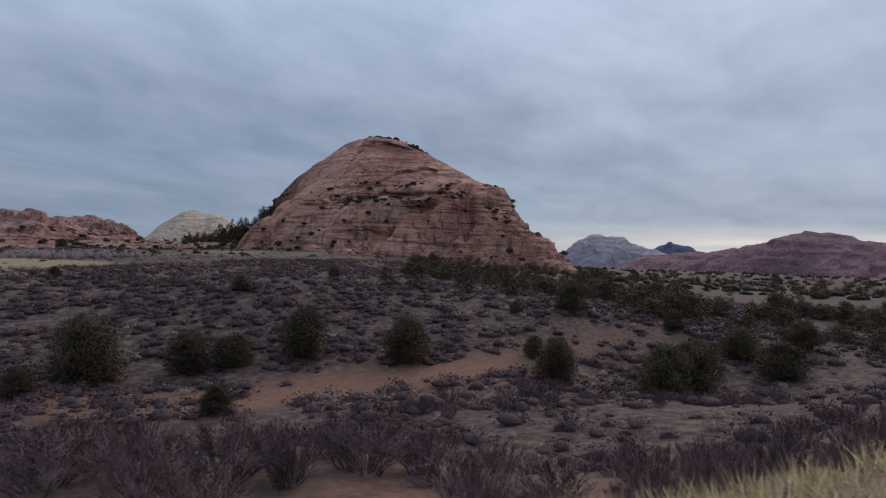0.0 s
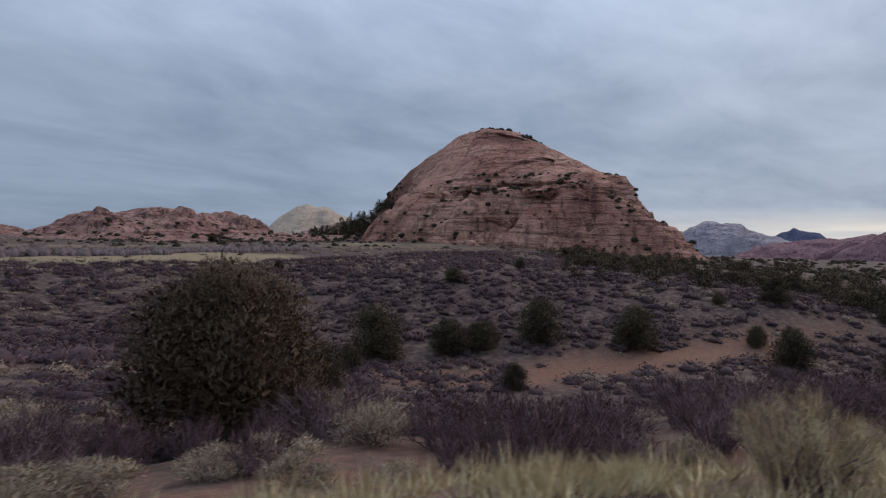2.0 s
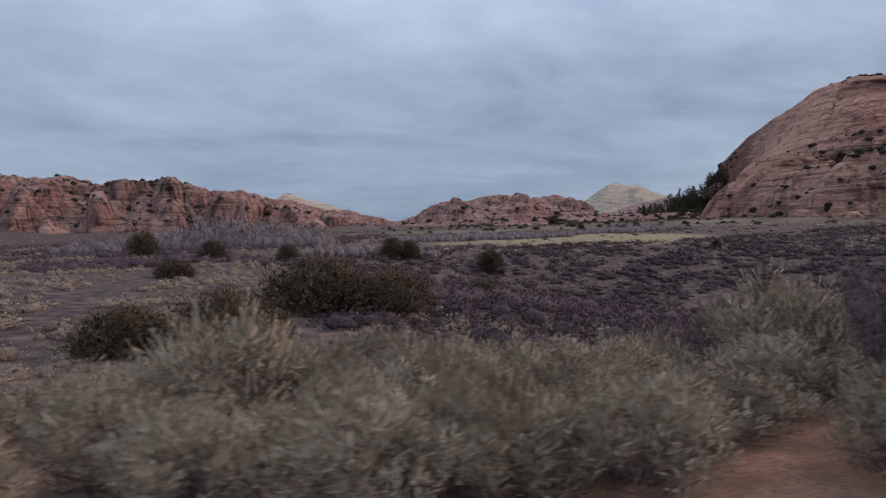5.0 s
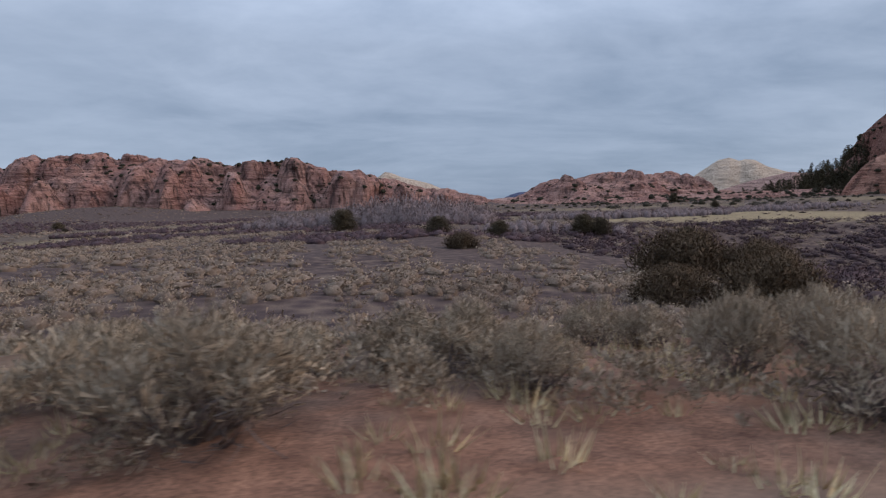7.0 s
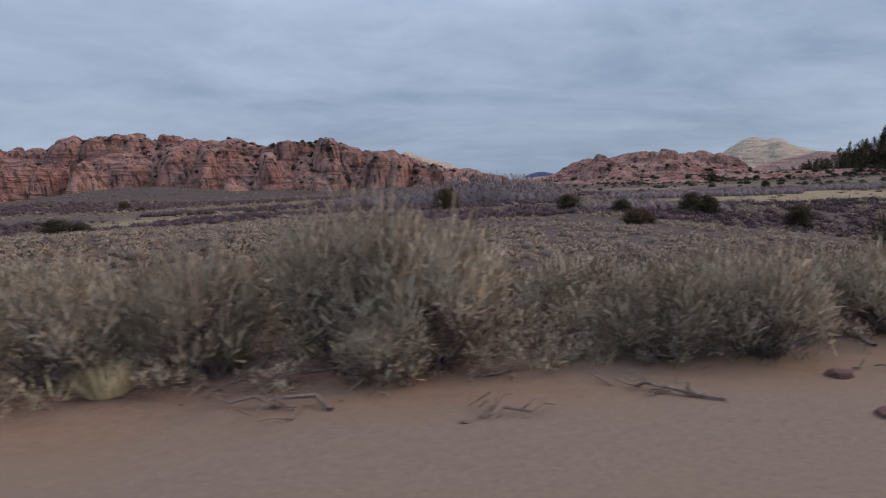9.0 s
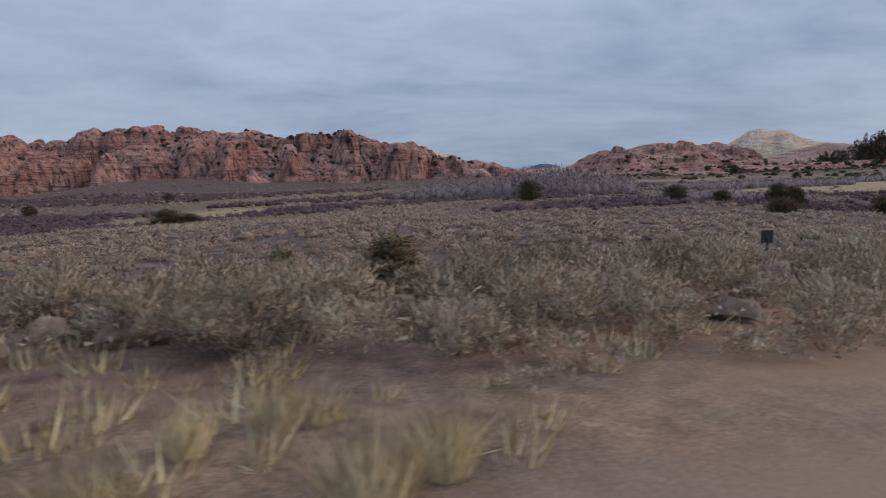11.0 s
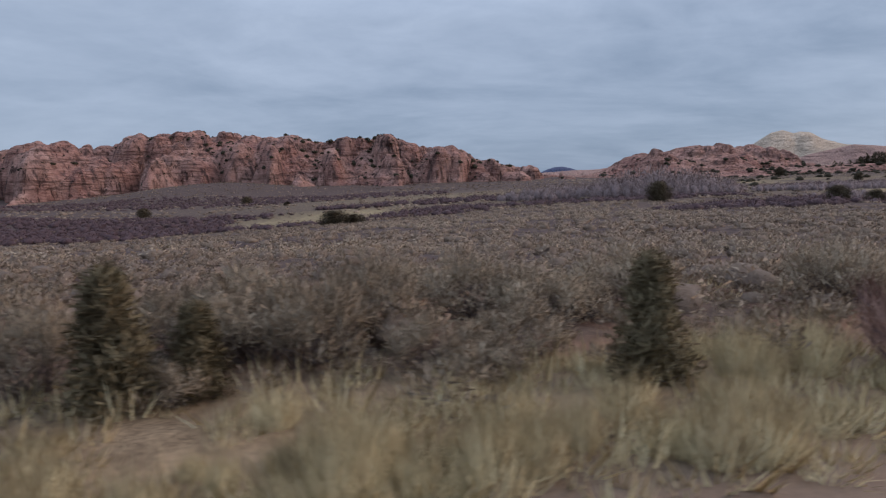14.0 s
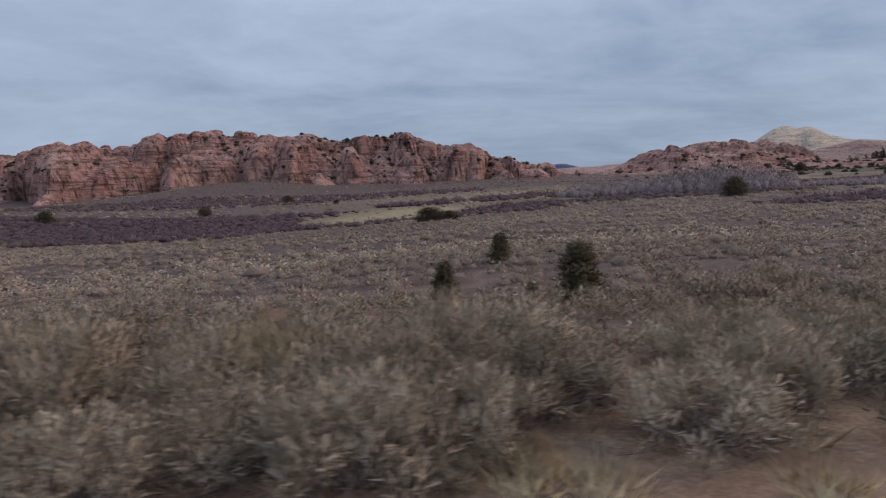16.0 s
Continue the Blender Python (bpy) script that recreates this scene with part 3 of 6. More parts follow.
def crown_arrays(rng, height, spread, limbs=4):
    """A small leafless tree: a thin crooked trunk, limbs that open to a wide crown, and zigzag branches set with short fine twigs."""
    wood, base, way, ln = [], [], [], []
    fork = np.array([rng.normal() * 0.1, rng.normal() * 0.1, height * 0.42])
    wood.append(bent((0, 0, -0.05), fork, 0.04, 0.022, rng, 0.03, 5))

    def grow(start, heading, length, radius, level):
        end = start + heading * length
        path = bent(start, end, radius, radius * 0.5, rng, 0.06, (5, 4, 3, 2)[level])
        wood.append(path)
        pts = np.array([p for p, _ in path])
        n = (8, 7, 4, 0)[level]
        for k in range(n):
            f = 0.2 + 0.78 * (k + rng.uniform(0, 1)) / n
            p = np.array([np.interp(f, np.linspace(0, 1, len(pts)), pts[:, c]) for c in range(3)])
            turn = unit(np.cross(heading, rng.normal(size=3)))
            grow(p, unit(heading * 0.75 + turn * 0.75 + np.array([0, 0, 0.16])), length * rng.uniform(0.3, 0.52) * (1.15 - 0.5 * f), radius * 0.46, level + 1)
        m = 4
        g = rng.uniform(0.1, 1, m)
        base.append(np.stack([np.interp(g, np.linspace(0, 1, len(pts)), pts[:, c]) for c in range(3)], 1))
        way.append(heading * 0.5 + rng.normal(size=(m, 3)) * 0.7 + np.array([0, 0, 0.3]))
        ln.append(rng.uniform(0.04, 0.11, m))

    for k in range(limbs):
        a = 2 * math.pi * k / limbs + rng.normal() * 0.3
        grow(fork, unit(np.array([spread * math.cos(a), spread * math.sin(a), 1.0])), height * rng.uniform(0.42, 0.58), 0.019, 0)
    base, way, ln = np.concatenate(base), np.concatenate(way), np.concatenate(ln)
    V, F = blades(base, way, ln, 0.007 * rng.uniform(0.7, 1.3, len(base)), rng)
    return tubes(wood), (V, F), np.repeat(np.clip(rng.normal(0.45, 0.2, len(base)), 0, 1), 3)


def grass_arrays(rng, radius, height, count, width=0.010):
    """A tuft of dry bunch grass."""
    a, r = rng.uniform(0, 2 * np.pi, count), radius * np.sqrt(rng.uniform(0, 1, count))
    out = np.stack([np.cos(a), np.sin(a), 0 * a], 1)
    base = out * r[:, None] * 0.6 - np.array([0, 0, 0.02])
    way = out * (0.6 * r / radius)[:, None] + np.array([0, 0, 1.0]) + rng.normal(size=(count, 3)) * 0.2
    V, F, N = sprays(base, way, height * rng.uniform(0.45, 1.1, count), width * rng.uniform(0.7, 1.4, count), out * (r / radius)[:, None] + np.array([0, 0, 0.6]), rng)
    return V, F, np.repeat(np.clip(rng.normal(0.5, 0.2, count), 0, 1), 3), N


def juniper_arrays(rng, radius, height, leaves, leaf, cone=0.5, trunk=0.12, wide_leaf=0.32, count=34, core=0.62, skirt=0.08, fill=110):
    """Juniper: a short trunk, rising limbs, and uneven sprays of scale leaves with gaps between them."""
    limbs = [bent((0, 0, -0.1), (rng.normal() * 0.05, rng.normal() * 0.05, height * 0.86), trunk, 0.02, rng, 0.03, 5)]
    clumps = []
    for k in range(count):
        f = skirt + (0.98 - skirt) * (k + rng.uniform(0, 1)) / count
        egg = math.sqrt(max(0.0, 1 - ((f - 0.36) / 0.66) ** 2))
        wide = radius * (egg if cone < 0.5 else (1 - f) ** cone * (0.7 + 0.3 * min(1, f / 0.15))) * rng.uniform(0.8, 1.06)
        a = k * 2.4 + rng.normal() * 0.5
        tip = np.array([wide * np.cos(a), wide * np.sin(a), height * f])
        start = np.array([0, 0, height * max(0.04, f - 0.12)])
        limbs.append(bent(start, tip * np.array([0.85, 0.85, 1]), 0.035 * (1 - 0.6 * f) * (0.4 + radius), 0.008, rng, 0.08, 3))
        clumps.append((tip * np.array([0.75, 0.75, 1]), max(0.15 * radius, 0.36 * wide + 0.08 * radius)))
        clumps.append((tip * np.array([0.3, 0.3, 1.0]), 0.32 * radius))
    per = leaves // len(clumps)
    base, way, tone, face = [], [], [], []
    for c, r in clumps:
        off = unit(rng.normal(size=(per, 3))) * rng.uniform(0.45, 1, (per, 1)) ** 0.5
        base.append(c + off * r)
        way.append(off * 0.6 + np.array([0, 0, 0.55]) + rng.normal(size=(per, 3)) * 0.4)
        face.append(off + unit(c * np.array([1, 1, 0])) * 0.5 + np.array([0, 0, 0.25]))
        tone.append(np.clip(0.5 + rng.normal() * 0.1 + rng.normal(0, 0.13, per), 0, 1))
    base, way, tone, face = np.concatenate(base), np.concatenate(way), np.concatenate(tone), np.concatenate(face)
    base[:, 2] = np.maximum(base[:, 2], 0.05)
    V, F, N = sprays(base, way, leaf * rng.uniform(0.7, 1.6, len(base)), leaf * wide_leaf * rng.uniform(0.7, 1.2, len(base)), face, rng, 0.3, 0.5)
    wood = (*tubes(limbs[:1], 5), *tubes(limbs[1:]))
    if not core:
        return wood, (V, F, np.repeat(tone, 3), N)
    # broad sprays that close the inside of each mass, shade painted in as dark tone
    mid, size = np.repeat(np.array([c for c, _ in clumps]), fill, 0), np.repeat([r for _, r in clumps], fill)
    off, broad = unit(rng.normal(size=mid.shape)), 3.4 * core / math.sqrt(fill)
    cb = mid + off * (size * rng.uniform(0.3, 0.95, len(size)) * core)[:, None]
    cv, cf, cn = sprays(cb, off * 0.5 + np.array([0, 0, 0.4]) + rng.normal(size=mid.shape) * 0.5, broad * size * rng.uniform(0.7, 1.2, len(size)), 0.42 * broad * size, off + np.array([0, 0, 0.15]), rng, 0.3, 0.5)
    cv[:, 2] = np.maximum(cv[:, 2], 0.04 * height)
    inside_shade = np.repeat(rng.uniform(0.05, 0.35, len(size)), 3)
    return wood, (np.concatenate([V, cv]), np.concatenate([F, cf + len(V)]), np.concatenate([np.repeat(tone, 3), inside_shade]), np.concatenate([N, cn]))


def pine_arrays(rng, radius, height, leaves):
    """A tall narrow pine: bare lower trunk, whorls of short boughs, ragged top."""
    limbs = [bent((0, 0, -0.3), (0.1, 0, height * 0.97), height * 0.018, 0.04, rng, 0.01, 5)]
    clumps = []
    for k in range(26):
        f = 0.22 + 0.76 * k / 25
        wide = radius * (1.02 - f) ** 0.7 * rng.uniform(0.6, 1.15)
        a = k * 2.4 + rng.normal() * 0.4
        tip = np.array([wide * np.cos(a), wide * np.sin(a), height * f + 0.1 * wide])
        limbs.append(bent((0, 0, height * f - 0.1 * wide), tip, 0.08, 0.02, rng, 0.05, 2))
        clumps.append((tip * np.array([0.7, 0.7, 1]), 0.5 * wide + 0.25))
    per = leaves // len(clumps)
    base, way = [], []
    for c, r in clumps:
        off = rng.normal(size=(per, 3)) * np.array([1, 1, 0.5]) * r * 0.6
        base.append(c + off)
        way.append(off + np.array([0, 0, 0.3 * r]) + rng.normal(size=(per, 3)) * 0.3 * r)
    base, way = np.concatenate(base), np.concatenate(way)
    V, F, N = sprays(base, way, rng.uniform(0.6, 1.3, len(base)), rng.uniform(0.4, 0.8, len(base)), base * np.array([1, 1, 0]) + np.array([0, 0, 0.8]), rng)
    return (*tubes(limbs[:1], 5), *tubes(limbs[1:])), (V, F, np.repeat(np.clip(rng.normal(0.4, 0.2, len(base)), 0, 1), 3), N)


def plant(name, label, category, group, stems, stem_mat, leaves, leaf_mat, leaf_name="foliage", stem_name="wood"):
    """A plant as one thing: an Empty at its root with its wood and its leaves."""
    ob = tagged(new(name), label, category, group)
    if stems is not None:
        if len(stems) == 4:
            mesh_part("trunk", tri_mesh("trunk", *stems[:2], stem_mat), ob)
            stems = stems[2:]
        tagged(mesh_part(stem_name, tri_mesh(stem_name, *stems, stem_mat, np.full(len(stems[0]), 0.5)), ob), kind="stuff")
    V, F, tone, N = leaves
    tagged(mesh_part(leaf_name, tri_mesh(leaf_name, V, F, leaf_mat, tone, True, normals=N), ob), kind="stuff")
    return ob


def spot(x, y, scale=1.0, turn=0.0, sink=0.0, tall=1.0):
    z = float(ground_height(np.array([x]), np.array([y]))[0]) - sink
    return Matrix.Translation((x, y, z)) @ Matrix.Rotation(turn, 4, "Z") @ Matrix.Diagonal((scale, scale, scale * tall, 1))


def set_out(kinds, places):
    """Places copies of ready plants: the first copy of a kind is the plant itself."""
    first = {}
    for k, m in places:
        if k in first:
            copy_thing(kinds[k], m)
        else:
            first[k] = m
    for k, m in first.items():
        kinds[k].matrix_basis = m


def joined(name, label, category, templates, which, x, y, scale, tall, material, tone_of, sink=0.03, heights=None):
    """Countless plants as one mesh: every template turned, sized and set on the ground."""
    z = (ground_height(x, y) if heights is None else heights) - sink
    V, F, T, N, n = [], [], [], [], 0
    turn = RNG.uniform(0, 2 * np.pi, len(x))
    for k, (tv, tf, tt, tn) in enumerate(templates):
        sel = np.nonzero(which == k)[0]
        if not len(sel):
            continue
        c, s = np.cos(turn[sel])[:, None], np.sin(turn[sel])[:, None]
        sc = scale[sel][:, None]
        px = (tv[None, :, 0] * c - tv[None, :, 1] * s) * sc + x[sel][:, None]
        py = (tv[None, :, 0] * s + tv[None, :, 1] * c) * sc + y[sel][:, None]
        pz = tv[None, :, 2] * sc * tall[sel][:, None] + z[sel][:, None]
        V.append(np.stack([px, py, pz], 2).reshape(-1, 3))
        N.append(np.stack([tn[None, :, 0] * c - tn[None, :, 1] * s, tn[None, :, 0] * s + tn[None, :, 1] * c, np.repeat(tn[None, :, 2], len(sel), 0)], 2).reshape(-1, 3))
        F.append((tf[None] + (np.arange(len(sel)) * len(tv))[:, None, None] + n).reshape(-1, 3))
        # low tones (wood, painted-in core shade) stay dark whatever the bush's own tone
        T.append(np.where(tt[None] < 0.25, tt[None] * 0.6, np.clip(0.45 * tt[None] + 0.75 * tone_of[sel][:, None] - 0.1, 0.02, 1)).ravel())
        n += len(sel) * len(tv)
    me = tri_mesh(name, np.concatenate(V), np.concatenate(F), material, np.concatenate(T), True, normals=np.concatenate(N))
    return tagged(new(name, me), label, category, kind="stuff")


def merged(wood, leaves):
    """Wood and leaves of a small plant in one set of triangles."""
    (a, fa), (b, fb, tone, nb) = wood[-2:], leaves
    na = unit(a * np.array([1, 1, 0]) + np.array([0, 0, 0.01]))
    return np.concatenate([a, b]), np.concatenate([fa, fb + len(a)]), np.concatenate([np.full(len(a), 0.05), tone]), np.concatenate([na, nb])


# ---------------------------------------------------------------- the ground sheet and the road
def steps(start, end, fine_from, fine_to, fine, grow=1.09):
    """Coordinates: even and fine in the middle, wider and wider outwards."""
    out = list(np.arange(fine_from, fine_to + fine, fine))
    d, v = fine, out[-1]
    while v < end:
        d *= grow
        v += d
        out.append(v)
    d, v = fine, out[0]
    while v > start:
        d *= grow
        v -= d
        out.insert(0, v)
    return np.array(out)


def meadow(x, y):
    """The straw meadow on the plain, and the pale knoll by the creek."""
    a = 1 - smooth(((x - 24) / 42) ** 2 + ((y - 172) / 44) ** 2 + 1.1 * fbm(x / 16, y / 9, 3, 95), 0.55, 1.0)
    b = 1 - smooth(((x + 165) / 24) ** 2 + ((y - 146) / 22) ** 2 + 0.9 * fbm(x / 9, y / 9, 3, 96), 0.5, 1.0)
    return np.maximum(a, b)


def build_ground():
    xs, ys = steps(-9000, 9000, -165, 30, 1.0), steps(-9000, 9000, -14, 24, 0.65, 1.075)
    X, Y = np.meshgrid(xs, ys, indexing="ij")
    Z = ground_height(X, Y)
    far = np.hypot(X + 60, Y - 100)
    Z = Z * (1 - smooth(far, 2500, 5000)) - 25 * smooth(far, 2500, 5000)
    grass = np.exp(-(((X - 60) / 120) ** 2 + ((Y - 330) / 60) ** 2)) * 0.8 * smooth(fbm(X / 40, Y / 14, 3, 35), -0.12, 0.12)
    grass = np.maximum(grass, np.exp(-(((X + 165) / 30) ** 2 + ((Y - 150) / 26) ** 2)))
    grass = np.maximum(grass, 0.75 * np.exp(-(((X + 100) / 90) ** 2 + ((Y - 230) / 60) ** 2)))
    grass = np.maximum(grass, 0.7 * np.exp(-(((X - 230) / 130) ** 2 + ((Y - 340) / 80) ** 2)) * smooth(fbm(X / 40, Y / 14, 3, 36), -0.15, 0.1))
    grass = np.maximum(grass, meadow(X, Y))
    d = road_distance(X, Y)
    verge = smooth(d, 2.2, 3.2) * (1 - smooth(d, 3.8, 5.0)) * smooth(fbm(X / 5, Y / 5, 2, 31), -0.1, 0.2)
    grass = np.maximum(grass, (0.25 + 0.55 * smooth(-X, 106, 112) * (1 - smooth(-X, 138, 144))) * np.maximum(verge, 0.6 * smooth(d, 2.0, 2.6) * (1 - smooth(d, 4.4, 5.6)) * (X < -105)))
    soil = np.exp(-(((X - 40 + 0.55 * (Y - 45)) / 30) ** 2 + ((Y - 46 + 0.32 * (X - 40)) / 5) ** 2))
    soil = np.maximum(soil, smooth(np.abs(d), 1.8, 2.4) * (1 - smooth(np.abs(d), 6, 11)) * smooth(fbm(X / 3.5, Y / 3.5, 3, 41), 0.12, 0.24) * (1 - 0.75 * (X < -136) * (1 - np.exp(-((X + 146) ** 2 + (Y + 3.6) ** 2) / 1.5))))
    soil = soil * (1 - 0.75 * smooth(X, -24, -12) * (1 - smooth(d, 7, 11)))
    sand = pullout(X, Y) * smooth(d, 3.3, 4.0)
    cover = smooth(d, 9, 20) * (1 - 0.8 * soil)
    gravel = np.maximum(pullout(X, Y), (1 - smooth(np.abs(d), 2.3, 2.9)))
    me = tri_mesh("ground", np.stack([X, Y, Z], 2).reshape(-1, 3), grid_faces(len(xs), len(ys)), GROUND, smooth_shade=True,
                  fields=(("grass", grass.ravel()), ("soil", soil.ravel()), ("gravel", gravel.ravel()), ("sand", sand.ravel()), ("cover", cover.ravel())))
    tagged(new("ground", me), "dry red soil with litter, straw and gravel pull-out", "ground", kind="structure")


def ribbon(offsets, lift, pts):
    """A strip along a line, from rows of side offsets, each at its height."""
    tang = np.gradient(pts, axis=0)
    tang /= np.linalg.norm(tang, axis=1, keepdims=True)
    side = np.stack([tang[:, 1], -tang[:, 0]], 1)
    V = [np.concatenate([pts + side * o, np.full((len(pts), 1), h)], 1) for o, h in zip(offsets, lift)]
    return np.stack(V, 1).reshape(-1, 3), grid_faces(len(pts), len(offsets))


def build_road():
    t = np.linspace(0, len(LINE) - 3, 240)
    k = np.arange(len(LINE) - 2)
    core = np.stack([np.interp(t, k, LINE[1:-1, 0]), np.interp(t, k, LINE[1:-1, 1])], 1)
    core = np.concatenate([np.linspace(LINE[0], LINE[1], 20)[:-1], core, np.linspace(LINE[-2], LINE[-1], 20)[1:]])
    for _ in range(6):
        core[1:-1] = (core[:-2] + 2 * core[1:-1] + core[2:]) / 4
    V, F = ribbon((-5.3, -5.25, -2.0, 1.65, 1.7), (-0.10, 0.03, 0.06, 0.03, -0.10), core)
    tagged(new("road", tri_mesh("road", V, F, ASPHALT, smooth_shade=False)), "narrow worn reddish asphalt road", "road", kind="structure")


build_ground()
build_road()


# ---------------------------------------------------------------- rock hills, ridges and far mesas
def landform(name, label, category, material, crest, front, back, foot=-8.0, step=2.0, power=1.7, wide=None, ledge_top=1e9, rib=0.0, rib_size=30.0, ledge=0.0, ledge_size=9.0,
             rough=1.0, seed=1, knob=0.0, knob_size=14.0, kind="", towers=0, tower_size=(10, 24), tower_high=(5, 14), tower_top=1e9, recesses=(), marks=None, back_wide=None, blocks=0, block_size=(18, 34), block_high=(12, 24), pieces=None):
    """A hill of rock: a crest line (x, y, z) from which the ground falls away on both sides, cut by ribs and ledges. Returns the object and its points."""
    c = np.array(crest, float)
    axis = c[-1, :2] - c[0, :2]
    size = np.hypot(*axis)
    axis /= size
    out = np.array([axis[1], -axis[0]])
    u_k = (c[:, :2] - c[0, :2]) @ axis
    w_k = (c[:, :2] - c[0, :2]) @ out
    qs = np.concatenate([np.linspace(-1, 0, int(back / step / 3) + 2)[:-1], np.linspace(0, 1, int(front / step) + 2)])
    nu, nv = int(size / step) + 2, len(qs)
    U, Q = np.meshgrid(np.linspace(0, size, nu), qs, indexing="ij")
    order = np.argsort(u_k)
    wc, zc = np.interp(U, u_k[order], w_k[order]), np.interp(U, u_k[order], c[order, 2])
    zc = zc + knob * 2.0 * fbm(U / knob_size, 0 * U, 3, seed) * smooth(zc, foot + 4, foot + 30)
    reach = front if wide is None else front * np.interp(U, u_k[order], np.array(wide, float)[order])
    fold = np.abs(fbm(U / rib_size, 0 * U + seed + 0.9 * Q, 3, seed + 5)) * 4
    gully = 1 - smooth(fold, 0.0, 0.35)
    shift = rib * (fold - 0.7 + 0.8 * fbm(U / rib_size * 2.7, Q * 3, 3, seed + 7)) * smooth(np.abs(Q), 0.02, 0.4)
    zc = zc + knob * (np.minimum(fold, 1.4) - 0.8)
    W = wc + np.where(Q > 0, Q * (reach + shift * reach / front), Q * back * (1 if back_wide is None else np.interp(U, u_k[order], np.array(back_wide, float)[order])))
    q = np.clip(np.abs(Q) + 0.10 * fbm(U / rib_size * 1.4, W / rib_size * 1.4, 3, seed + 9) * smooth(np.abs(Q), 0, 0.25), 0, 1)
    Z = foot + (zc - foot) * (1 - q ** power)
    body = smooth(Z, foot, foot + 12) * smooth(np.abs(Q), 0.0, 0.12)
    if ledge:
        tilt = Z + 0.04 * U + 5 * fbm(U / 60, W / 60, 3, seed + 3)
        bed = tilt / ledge_size + 1.3 * fbm(tilt / ledge_size / 2.3, 0 * tilt, 3, seed + 4)
        saw = bed % 1.0
        part_ = smooth(fbm(U / 45, W / 45 + tilt / 20, 3, seed + 6), -0.22, 0.12) * (1 - 0.85 * smooth(Z, ledge_top - 12, ledge_top + 8))
        Z = Z + body * part_ * ledge * ledge_size * (smooth(saw, 0.6, 0.95) - saw)
    if towers:
        g = np.random.default_rng(seed + 100)
        best = np.zeros_like(Z)
        for k in range(towers + blocks):
            big = k >= towers
            uc, qc = (g.uniform(0, size), g.uniform(0.02, 1.0)) if not big else (size * (k - towers + g.uniform(0.1, 0.9)) / blocks, g.choice([0.25, 0.5, 0.75, 0.95]) + g.uniform(-0.1, 0.04))
            wcut = np.interp(uc, U[:, 0], wc[:, 0]) + qc * front * (1.0 if wide is None else np.interp(uc, u_k[order], np.array(wide, float)[order]))
            R, H, lean = g.uniform(*(block_size if big else tower_size)), g.uniform(*(block_high if big else tower_high)), g.uniform(0.8, 1.4)
            lo, hi = np.searchsorted(U[:, 0], (uc - R * 1.5, uc + R * 1.5))
            rr = np.hypot((U[lo:hi] - uc) * lean, (W[lo:hi] - wcut) / lean) / R
            best[lo:hi] = np.maximum(best[lo:hi], H * np.clip(1 - rr ** (5.0 if big else 3.2), 0, 1))
        Z = Z + smooth(Z, foot, foot + 10) * (best - 0.45 * tower_high[1]) * (1 - smooth(Z, tower_top - 10, tower_top + 10)) * smooth(Q, -0.1, 0.08)
        roof = zc + 2.5 + 9 * fbm(U / 13, W / 13, 3, seed + 31)
        Z = np.where(Z > roof - 4, roof - 4 + 4 * np.tanh((Z - roof + 4) / 6), Z)
    Z = Z + body * rough * (7 * fbm(U / 34, W / 34, 4, seed + 13) + 2.6 * fbm(U / 7, W / 7, 3, seed + 15))
    P = c[0, :2] + U[..., None] * axis + W[..., None] * out
    # scallop the steep parts sideways, so that the faces are not a plain height field
    push = body * rough * 5 * fbm(U / 9 + 3, Z / 5, 3, seed + 23)
    for half, depth, line in recesses:
        near = np.full(Z.shape, 1e9)
        for (ya, za), (yb, zb) in zip(line[:-1], line[1:]):
            ly, lz = yb - ya, zb - za
            t = np.clip(((P[..., 1] - ya) * ly + (Z - za) * lz) / (ly * ly + lz * lz), 0, 1)
            near = np.minimum(near, np.hypot(P[..., 1] - ya - t * ly, Z - za - t * lz))
        push = -depth * (1 - smooth(near, half * 0.5, half)) * (Q > 0)
        P = P + push[..., None] * out
    fields = () if marks is None else tuple((k, v.ravel()) for k, v in marks(P, Z).items())
    verts = np.concatenate([P, Z[..., None], gully[..., None]], 2)
    points, faces = verts[..., :3].reshape(-1, 3), grid_faces(nu, nv)
    if pieces is None:
        ob = new(name, tri_mesh(name, points, faces, material, smooth_shade=True, fields=fields))
        tagged(ob, label, category, kind=kind)
        return ob, verts
    ob = tagged(new(name), label, category, kind=kind)
    middle = points[faces].mean(1)
    which, names = pieces(U.ravel()[faces[:, 0]] / size, middle, Q.ravel()[faces[:, 2]] > 0)
    for k, piece in enumerate(names):
        mine = faces[which == k]
        if len(mine):
            used, index = np.unique(mine, return_inverse=True)
            mesh_part(piece, tri_mesh(piece, points[used], index.reshape(-1, 4), material, smooth_shade=True, fields=[(a, v[used]) for a, v in fields]), ob)
    return ob, verts


def buttresses(count):
    """Cuts a ridge along its length into its buttresses."""
    return lambda u, p, front: (np.minimum((u * count + 0.12 * np.sin(p[:, 2] * 0.2)).astype(int), count - 1), ["buttress"] * count)


def dome_pieces(u, p, front):
    """Cap, bare slab and broken ledges of the dome."""
    z = p[:, 2] + 5 * fbm(p[:, 1] / 30, p[:, 0] / 30, 3, 71)
    ledge_no = np.clip(((p[:, 1] - 200) / 110).astype(int), 0, 4)
    return np.where(front, np.where(z > 114, 0, np.where(z > 54, 1, 2 + ledge_no)), 7), ["summit_cap", "slab", *["ledge_cliff"] * 5, "back_slope"]


